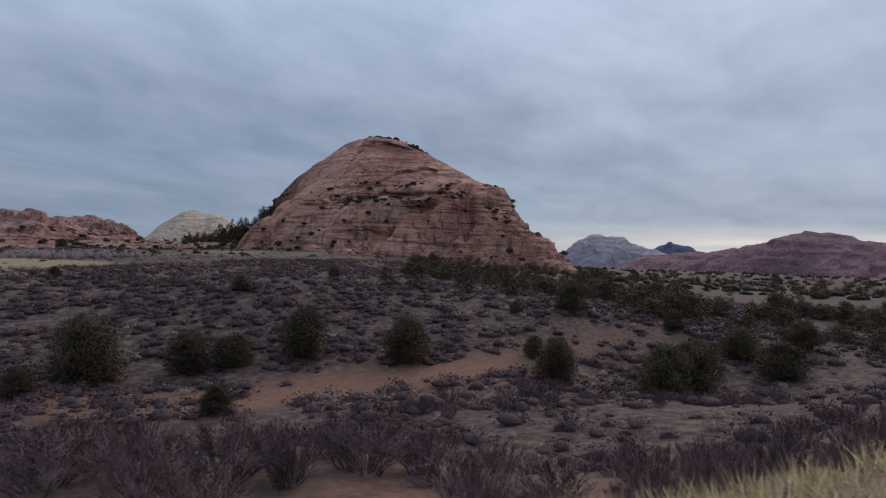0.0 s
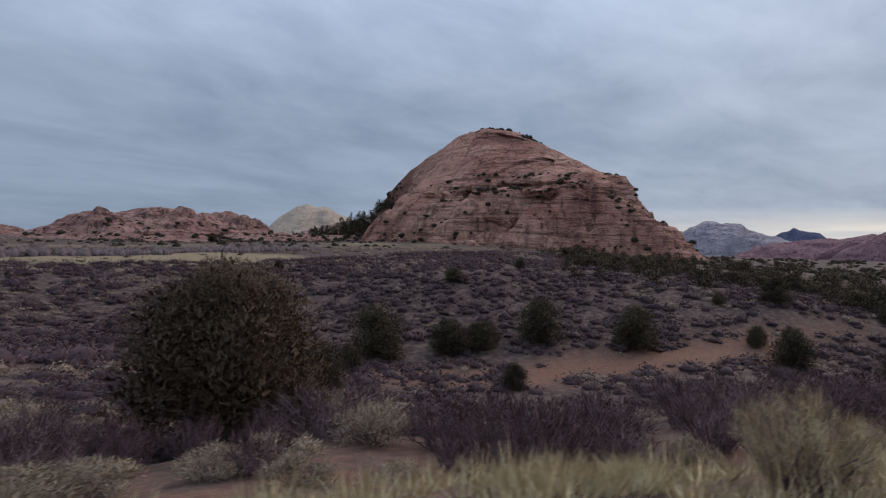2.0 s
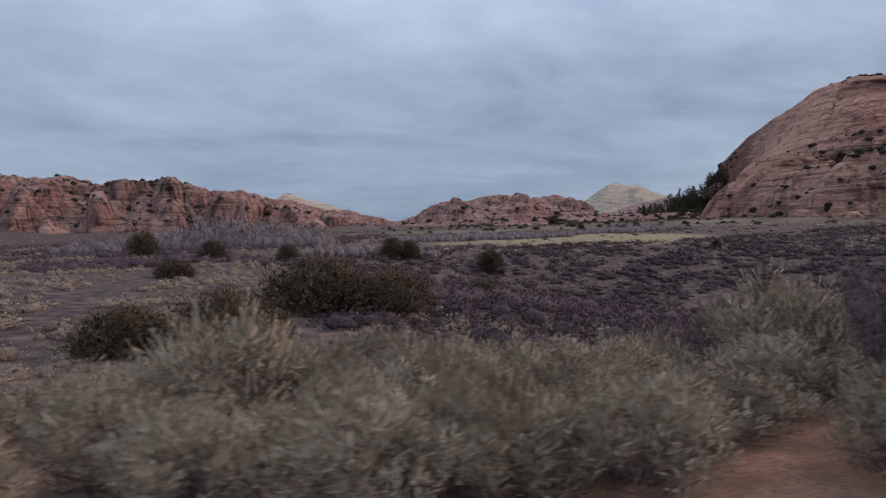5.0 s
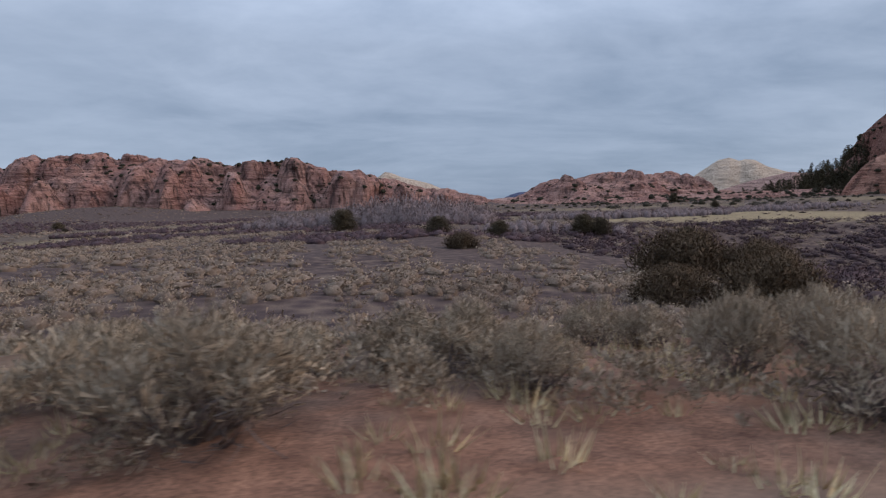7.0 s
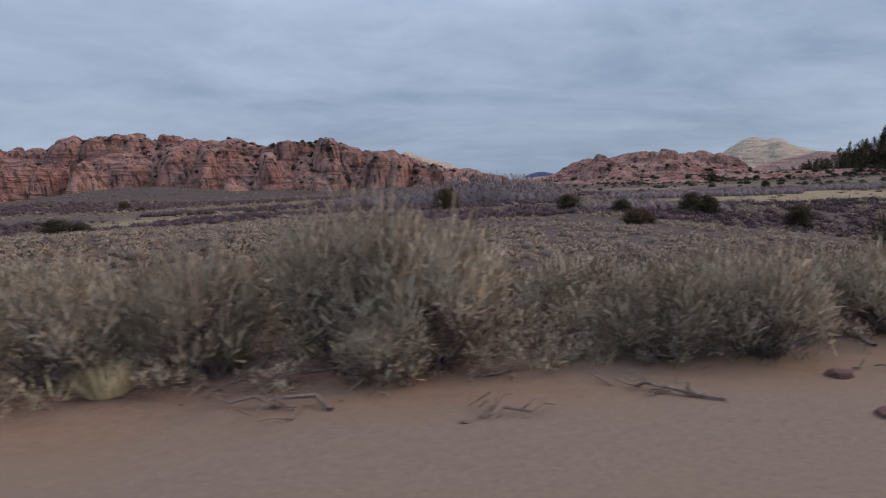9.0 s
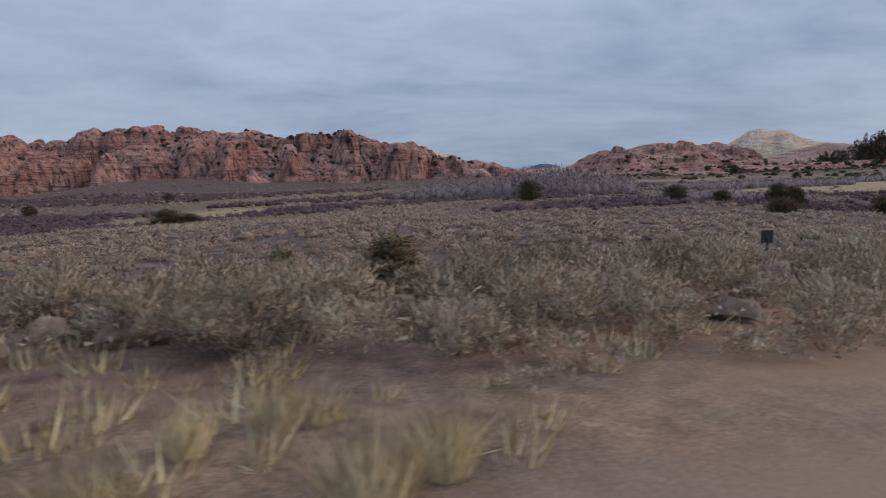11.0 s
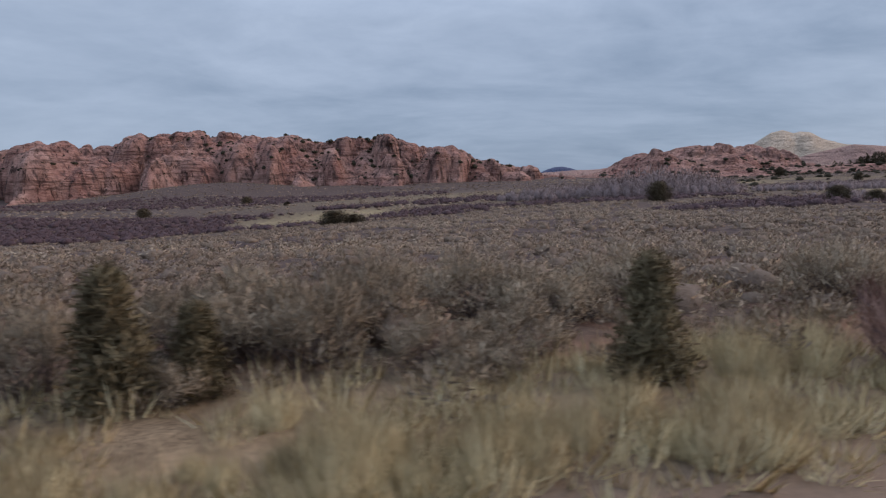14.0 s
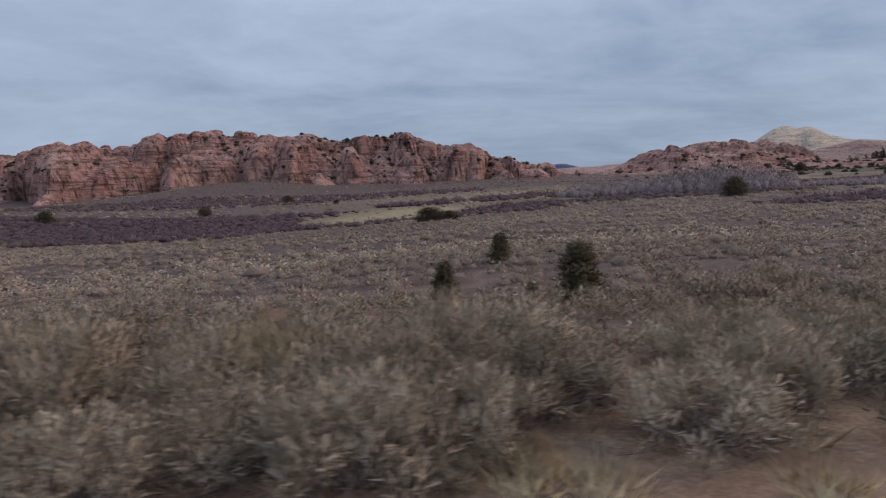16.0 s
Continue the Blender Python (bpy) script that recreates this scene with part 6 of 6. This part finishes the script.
# close-grown smaller sagebrush that fills the gaps beside the verge
xa, ya, g = belt(520, 30, 88, 3.4, 9.5, 311, 1.0)
xb, yb, _ = belt(1150, 104, 172, 3.2, 10.5, 313, 0.9)
xc, yc, _ = belt(200, -18, 32, 2.8, 9.5, 315, 1.1)
x, y = np.concatenate([xa, xb, xc]), np.concatenate([ya, yb, yc])
xd, yd, _ = belt(420, 140, 166, 3.0, 8.0, 317, 1.0)
x, y = np.concatenate([x, xd]), np.concatenate([y, yd])
keep = (pullout(x, y) < 0.02) & ((fbm(x / 3, y / 3, 3, 81) > -0.06) | (x < -134)) & ((x > -33.2) | (x < -39.5) | (road_distance(x, y) > 7))
x, y = x[keep], y[keep]
keep = clear_of(x, y, 0.75)
x, y = x[keep], y[keep]
joined("low_sagebrush", "small grey sagebrush filling the gaps by the verge", "sagebrush", t_near, g.integers(0, 5, len(x)), x, y, g.uniform(0.16, 0.42, len(x)),
       g.uniform(0.9, 1.4, len(x)), SAGE, np.clip(0.5 + 1.2 * fbm(x / 5, y / 5, 2, 83) + g.normal(0, 0.15, len(x)), 0, 1))

# the close sagebrush at the back of the pull-out
t_wall = [sage_arrays(g, 24, 46, 0.16, 0.034, 0.3, False) for k in range(4)]
x, y, g = belt(210, 66, 106, 4.6, 11, 319, 1.0)
keep = (pullout(x, y) < 0.02)
x, y = x[keep], y[keep]
keep = clear_of(x, y, 0.7)
x, y = x[keep], y[keep]
joined("sagebrush_bank", "close grey sagebrush at the back of the gravel", "sagebrush", t_wall, g.integers(0, 4, len(x)), x, y, g.uniform(0.4, 0.7, len(x)),
       g.uniform(1.0, 1.5, len(x)), SAGE, np.clip(0.45 + 1.2 * fbm(x / 5, y / 5, 2, 85) + g.normal(0, 0.12, len(x)), 0, 1))

x, y, g = belt(420, 68, 104, 4.0, 6.2, 323, 0.9)
keep = (pullout(x, y) < 0.7) & (fbm(x / 2, y / 2, 2, 87) > -0.12)
x, y = x[keep], y[keep]
joined("edge_brush", "low dead brush at the edge of the gravel", "scrub", t_near, g.integers(0, 5, len(x)), x, y, g.uniform(0.14, 0.34, len(x)),
       g.uniform(0.8, 1.5, len(x)), SAGE_FAR, np.clip(g.normal(0.35, 0.2, len(x)), 0, 1))

# purple-brown scrub on the slope across the hollow, and the paler bushes among it
g = np.random.default_rng(304)
n = 13000
x, y = g.uniform(-45, 175, n), g.uniform(22, 145, n)
x, y = np.concatenate([x, g.uniform(22, 210, 2600)]), np.concatenate([y, g.uniform(-60, 34, 2600)])
keep = (road_distance(x, y) > 20) & (fbm(x / 7, y / 7, 3, 58) > -0.16) & (((x - 51 + 0.55 * (y - 45)) / 23) ** 2 + ((y - 45 + 0.32 * (x - 40)) / 4.2) ** 2 > 0.5)
x, y = x[keep], y[keep]
pale = fbm(x / 9, y / 6, 3, 62) + g.normal(0, 0.1, len(x)) > 0.19
for sel, name, text, mat in ((~pale, "slope_scrub", "purple-brown leafless scrub on the slope", SCRUB), (pale, "slope_sagebrush", "pale grey sagebrush and dry grass on the slope", SAGE_FAR)):
    u, v = x[sel], y[sel]
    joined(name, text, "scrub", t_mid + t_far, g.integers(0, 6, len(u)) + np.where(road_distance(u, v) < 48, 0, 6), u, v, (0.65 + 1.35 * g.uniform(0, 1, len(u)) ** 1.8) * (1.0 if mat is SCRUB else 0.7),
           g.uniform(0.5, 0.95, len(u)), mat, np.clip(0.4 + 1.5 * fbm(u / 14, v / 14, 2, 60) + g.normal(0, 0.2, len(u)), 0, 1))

g = np.random.default_rng(305)
n = 10500
x, y = g.uniform(-470, 470, n), 130 + 440 * g.uniform(0, 1, n) ** 1.2
keep = (fbm(x / 26, y / 26, 3, 59) > -0.16) & (meadow(x, y) < g.uniform(0.1, 1.3, len(x))) & (road_distance(x, y) > 120) & (((x - 60) / 110) ** 2 + ((y - 330) / 45) ** 2 > 1) & (((x - 230) / 110) ** 2 + ((y - 345) / 50) ** 2 + 2.5 * fbm(x / 30, y / 30, 2, 65) > 0.7)
x, y = x[keep], y[keep]
joined("far_scrub", "low grey scrub dotting the far plain", "scrub", t_dot, g.integers(0, 5, len(x)), x, y, g.uniform(0.6, 1.9, len(x)),
       g.uniform(0.4, 0.75, len(x)), SAGE_FAR, np.clip(0.42 + 1.5 * fbm(x / 50, y / 50, 2, 61) + g.normal(0, 0.2, len(x)), 0, 1))

# leafless thickets in the creek bottoms
g = np.random.default_rng(207)
t_scrub = [mound_arrays(g, 44, 0.24, 0.09, 4, 0.6, 0.9, 0.2) for k in range(5)]
t_grove = [mound_arrays(g, 130, 0.15, 0.05, 5, 0.55, 0.85, 0.2) for k in range(4)]
xs_, ys_ = [], []
for cx_, cy_, rx, ry, turn, n in [(-215, 150, 95, 26, -0.15, 1500), (-260, 120, 70, 18, 0.1, 800), (-105, 190, 70, 12, 0.12, 700), (-260, 320, 130, 90, 0.0, 1300), (10, 250, 60, 14, 0.0, 300),
                                  (-55, 235, 50, 16, 0.2, 700), (-90, 150, 45, 6, 0.1, 260), (-20, 64, 22, 7, 0.3, 160), (-70, 98, 26, 7, 0.1, 200)]:
    a, q = g.uniform(0, 2 * np.pi, n), np.sqrt(g.uniform(0, 1, n))
    u, v = rx * q * np.cos(a), ry * q * np.sin(a)
    xs_.append(cx_ + u * np.cos(turn) - v * np.sin(turn)), ys_.append(cy_ + u * np.sin(turn) + v * np.cos(turn))
x, y = np.concatenate(xs_), np.concatenate(ys_)
keep = (np.abs(road_distance(x, y)) > 14) & (((x + 165) / 28) ** 2 + ((y - 150) / 20) ** 2 > 1)
x, y = x[keep], y[keep]
tall_x, tall_y, tall_s = [], [], []
for cx_, cy_, rx, ry, n, size in [(-69, 168, 24, 7, 420, 4.6), (-95, 176, 22, 5, 160, 3.0), (0, 190, 34, 7, 240, 2.2), (-40, 120, 16, 5, 70, 1.7), (60, 205, 30, 6, 160, 1.9)]:
    a, q = g.uniform(0, 2 * np.pi, n), np.sqrt(g.uniform(0, 1, n))
    tall_x.append(cx_ + rx * q * np.cos(a)), tall_y.append(cy_ + ry * q * np.sin(a)), tall_s.append(size * g.uniform(0.6, 1.1, n) * (1 - 0.45 * q ** 2))
tall_x, tall_y, tall_s = np.concatenate(tall_x), np.concatenate(tall_y), np.concatenate(tall_s)
joined("willow_grove", "tall leafless purple-grey willow grove by the creek", "thicket", t_grove, g.integers(0, 4, len(tall_x)), tall_x, tall_y, 0.95 * tall_s, g.uniform(1.95, 2.5, len(tall_x)), GROVE,
       np.clip(g.normal(0.5, 0.16, len(tall_x)), 0, 1))
joined("creek_thicket", "leafless purple-grey willow thickets along the creek", "thicket", t_scrub, g.integers(0, 5, len(x)), x, y, g.uniform(0.9, 2.1, len(x)),
       g.uniform(0.6, 1.1, len(x)), SCRUB, np.clip(g.normal(0.45, 0.2, len(x)), 0, 1))

# short dry grass over the verge and between the bushes
t_grass = [grass_arrays(g, 0.18, 0.22, 26, 0.016) for k in range(4)]
x, y, g = belt(2600, -20, 172, 2.5, 11, 307, 1.3)
keep = (pullout(x, y) < 0.1) & (fbm(x / 5, y / 5, 2, 63) > -0.05)
x, y = x[keep], y[keep]
xv, yv, gv = belt(1500, -16, 33, 2.3, 5.4, 309, 1.1)
xw, yw, gv = belt(900, 104, 150, 2.4, 5.0, 310, 1.1)
x, y = np.concatenate([x, xv, xw]), np.concatenate([y, yv, yw])
keep = ((x > -131) | (road_distance(x, y) < 3.3) | (g.uniform(0, 1, len(x)) < 0.3)) & ((x > -31) | (x < -43)) & ((x > -138) | (g.uniform(0, 1, len(x)) < 0.25))
x, y = x[keep], y[keep]
joined("verge_grass", "thin dry straw grass on the verge", "grass", t_grass, g.integers(0, 4, len(x)), x, y, g.uniform(0.7, 1.7, len(x)),
       g.uniform(0.7, 1.2, len(x)), STRAW, np.clip(g.normal(0.4, 0.25, len(x)), 0, 1), sink=0.01)


# pale straw clumps between the road and the sagebrush
t_clump = [grass_arrays(gv, 1.0, 1.0, 170, 0.034) for k in range(4)]
x, y, g = belt(190, 104, 163, 2.5, 4.7, 321, 1.1)
keep = (pullout(x, y) < 0.05) & (fbm(x / 4, y / 4, 2, 79) > 0.0) & ((x > -131) | (road_distance(x, y) < 3.3)) & ((x < -124) | (x > -117.5))
x, y = x[keep], y[keep]
keep = clear_of(x, y, 0.6)
x, y = x[keep], y[keep]
joined("straw_clumps", "pale yellow clumps of dry grass on red soil", "grass", t_clump, g.integers(0, 4, len(x)), x, y, g.uniform(0.24, 0.46, len(x)),
       g.uniform(0.5, 0.85, len(x)), STRAW, np.clip(g.normal(0.75, 0.15, len(x)), 0, 1), sink=0.02)


# shrubs and small pines on the rocks
def on_rock(verts, n, seed, low_z, high_z, slope_ok=None):
    g = np.random.default_rng(seed)
    flat_ = verts.reshape(-1, 4)[:, :3]
    weight = 0.05 + np.clip(fbm(flat_[:, 1] / 40 + flat_[:, 0] / 55, flat_[:, 2] / 16, 3, seed), -0.1, 0.5) + 0.1
    weight = (weight + 0.9 * verts.reshape(-1, 4)[:, 3]) * (flat_[:, 2] > low_z) * (flat_[:, 2] < high_z)
    if slope_ok is not None:
        weight = weight * slope_ok(flat_)
    sel = g.choice(len(flat_), n, p=weight / weight.sum())
    return flat_[sel], g


g = np.random.default_rng(209)
t_bush = [mound_arrays(g, 30, 0.42, 0.28, 5, 0.4, 1.5, 0.15) for k in range(4)]
t_pine = []
for k in range(3):
    wood, lv = pine_arrays(g, 4.4, 11.0, 156)
    t_pine.append(merged(wood[:2], lv))
p, g = on_rock(slope_pts, 330, 412, -3, 80)
joined("hillside_pines", "dark pines crowding the slope beside the dome", "pine trees", t_pine, g.integers(0, 3, 330), p[:, 0], p[:, 1], g.uniform(0.75, 1.6, 330), g.uniform(0.8, 1.25, 330), JUNIPER,
       np.clip(g.normal(0.4, 0.2, 330), 0, 1), sink=0.6, heights=p[:, 2])
a, d = np.radians(g.uniform(29.5, 35.6, 95)), g.uniform(545, 618, 95)
joined("foot_pines", "dense dark pines against the foot of the dome", "pine trees", t_pine, g.integers(0, 3, 95), d * np.sin(a), d * np.cos(a), g.uniform(0.7, 1.7, 95) * (0.55 + 0.5 * (np.degrees(a) - 29.5) / 6), g.uniform(0.9, 1.3, 95), JUNIPER,
       np.clip(g.normal(0.4, 0.2, 95), 0, 1), sink=0.6)
for verts, n, seed, lo, hi, name, text, cond in (
        (dome_pts, 230, 406, 42, 64, "band_shrubs", "dark shrubs along the ledge band of the dome", lambda v: (v[:, 1] < 405) & (v[:, 1] > 262)),
        (bench_pts, 420, 408, 0, 30, "bench_shrubs", "dark junipers on the low red ledges", None),
        (dome_pts, 380, 401, 4, 50, "dome_shrubs", "dark shrubs on the ledges of the dome", None),
        (dome_pts, 320, 402, 0, 100, "flank_pines", "dark pines climbing the shaded flank of the dome", lambda v: (v[:, 1] > 545 + 1.2 * np.maximum(v[:, 2], 0)) & (v[:, 0] < 475)),
        (dome_pts, 110, 403, 99, 150, "summit_shrubs", "small dark shrubs along the summit of the dome", lambda v: (v[:, 1] < 520) & (v[:, 0] > 418 + 0.19 * (v[:, 1] - 400)) & (v[:, 0] < 442 + 0.1 * (v[:, 1] - 500))),
        (ridge_pts, 1500, 405, -4, 70, "ridge_shrubs", "dark junipers in the gullies of the ridge", None),
        (hill_pts, 240, 407, 0, 20, "hill_shrubs", "dark shrubs at the foot of the red hill", None)):
    p, g = on_rock(verts, n, seed, lo, hi, cond)
    joined(name, text, "shrubs", t_bush, g.integers(0, 4, n), p[:, 0], p[:, 1], 0.8 + 2.2 * g.uniform(0, 1, n) ** 2.2, g.uniform(0.7, 1.3, n), JUNIPER,
           np.clip(g.normal(0.4, 0.2, n), 0, 1), sink=0.5, heights=p[:, 2])
g = np.random.default_rng(411)
n = 260
x, y = g.uniform(60, 420, n), g.uniform(470, 560, n)
joined("ledge_shrubs", "dark shrubs along the red ledges", "shrubs", t_bush, g.integers(0, 4, n), x, y, g.uniform(1.0, 2.4, n), g.uniform(0.6, 1.2, n), JUNIPER,
       np.clip(g.normal(0.4, 0.2, n), 0, 1), sink=0.3)


g = np.random.default_rng(415)
n = 150
x, y = g.uniform(-20, 330, n), g.uniform(230, 500, n)
joined("plain_junipers", "small dark junipers dotted over the plain below the dome", "shrubs", t_bush, g.integers(0, 4, n), x, y, 0.8 + 1.6 * g.uniform(0, 1, n) ** 2, g.uniform(0.8, 1.3, n), JUNIPER,
       np.clip(g.normal(0.4, 0.2, n), 0, 1), sink=0.2)
g = np.random.default_rng(413)
n = 520
a, d = np.radians(g.uniform(52, 98, n)), 260 + 1200 * g.uniform(0, 1, n) ** 1.5
joined("far_thicket", "dark junipers scattered over the far plain", "thicket", t_bush, g.integers(0, 4, n), d * np.sin(a), d * np.cos(a), g.uniform(1.0, 2.2, n) * (1 + d / 900), g.uniform(0.7, 1.2, n), JUNIPER,
       np.clip(g.normal(0.25, 0.2, n), 0, 1))


# ---------------------------------------------------------------- small things by the pull-out
def build_sign():
    base = tagged(new("small_sign"), "small dark brown sign plate on a thin steel post", "sign")
    base.matrix_basis = spot(-94.3, 12.0, 1, radians(188))
    bm = bmesh.new()
    bmesh.ops.create_cube(bm, size=1, matrix=pose(0, 0, 0.42) @ Matrix.Diagonal((0.035, 0.025, 0.95, 1)))
    me = bpy.data.meshes.new("post")
    bm.to_mesh(me), bm.free()
    me.materials.append(PLATE)
    mesh_part("post", me, base)
    bm = bmesh.new()
    bmesh.ops.create_cube(bm, size=1, matrix=pose(0, -0.022, 0.9) @ Matrix.Diagonal((0.27, 0.012, 0.27, 1)))
    bmesh.ops.bevel(bm, geom=bm.edges[:], offset=0.004, segments=1, affect="EDGES")
    me = bpy.data.meshes.new("plate")
    bm.to_mesh(me), bm.free()
    me.materials.append(PLATE)
    mesh_part("plate", me, base)


def boulder_mesh(name, seed, sx_, sy_, sz_, material, detail=4):
    bm = bmesh.new()
    bmesh.ops.create_icosphere(bm, subdivisions=detail, radius=1)
    off = Vector((seed * 7.3, seed * 3.1, seed))
    for v in bm.verts:
        p = v.co.copy()
        k = 1 + 0.34 * noise.noise(p * 0.9 + off) + 0.10 * noise.noise(p * 3.1 + off)
        q = p * k
        q.z = min(q.z, 0.62 + 0.18 * q.x)
        v.co = Vector((q.x * sx_, q.y * sy_, max(q.z, -0.45) * sz_))
    me = bpy.data.meshes.new(name)
    bm.to_mesh(me), bm.free()
    me.polygons.foreach_set("use_smooth", [detail > 3] * len(me.polygons))
    me.materials.append(material)
    return me


build_sign()
rock = tagged(new("boulder", boulder_mesh("boulder", 3, 0.62, 0.42, 0.40, BOULDER)), "dark red-brown flat-topped boulder at the pull-out edge", "boulder")
rock.matrix_basis = spot(-92.1, 8.5, 1.0, 0.1, -0.12)

r = np.random.default_rng(127)
stone_meshes = [boulder_mesh("stone", 11 + k, 0.09, 0.07, 0.06, BOULDER, 2) for k in range(4)]
for k in range(70):
    p, side = line_point(r.uniform(-5, 165))
    x, y = p + side * r.uniform(2.4, 7)
    ob = tagged(new("stone", stone_meshes[k % 4]), "small reddish stone on bare soil", "stone", "loose stones")
    ob.matrix_basis = spot(x, y, r.uniform(0.4, 1.5), r.uniform(0, 6.28), 0.0)

# dead branches under the bushes
wood_meshes = []
for k in range(6):
    paths = [bent((-0.6, 0, 0.03), (0.6, r.normal() * 0.15, 0.06), 0.03, 0.010, r, 0.06, 6)]
    for q in range(5):
        f = r.uniform(-0.4, 0.5)
        paths.append(bent((f, 0, 0.04), (f + r.uniform(0.1, 0.45), r.normal() * 0.3, r.uniform(0.02, 0.28)), 0.014, 0.004, r, 0.1, 4))
    wood_meshes.append(tri_mesh("dead_branch", *tubes(paths, 5), DEADWOOD))
dead = [(-85.7, 7.8, 0.7, 0.1), (-87.4, 8.2, 1.0, 0.2), (-83.5, 7.9, 1.0, 3.0), (-81.9, 7.7, 0.8, 0.4), (-80.8, 8.1, 1.1, 2.7), (-78.9, 8.6, 0.8, 0.2), (-76.9, 8.9, 0.7, 2.9)]
for k in range(150):
    p, side = line_point(r.uniform(-5, 168) if k < 62 else r.uniform(70, 92))
    x, y = p + side * (r.uniform(3.4, 8) if k < 62 else r.uniform(4.3, 6.0))
    if pullout(x, y) < 0.3 and float(road_distance(x, y)) > 3.6:
        dead.append((x, y, r.uniform(0.5, 1.2), r.uniform(0, 6.28)))
for k, (x, y, s, a) in enumerate(dead):
    ob = tagged(new("dead_branch", wood_meshes[k % 6]), "bleached dead sagebrush branch lying on the soil", "dead branch", "dead branches")
    ob.matrix_basis = spot(x, y, 0.7 * s, a, 0.0)
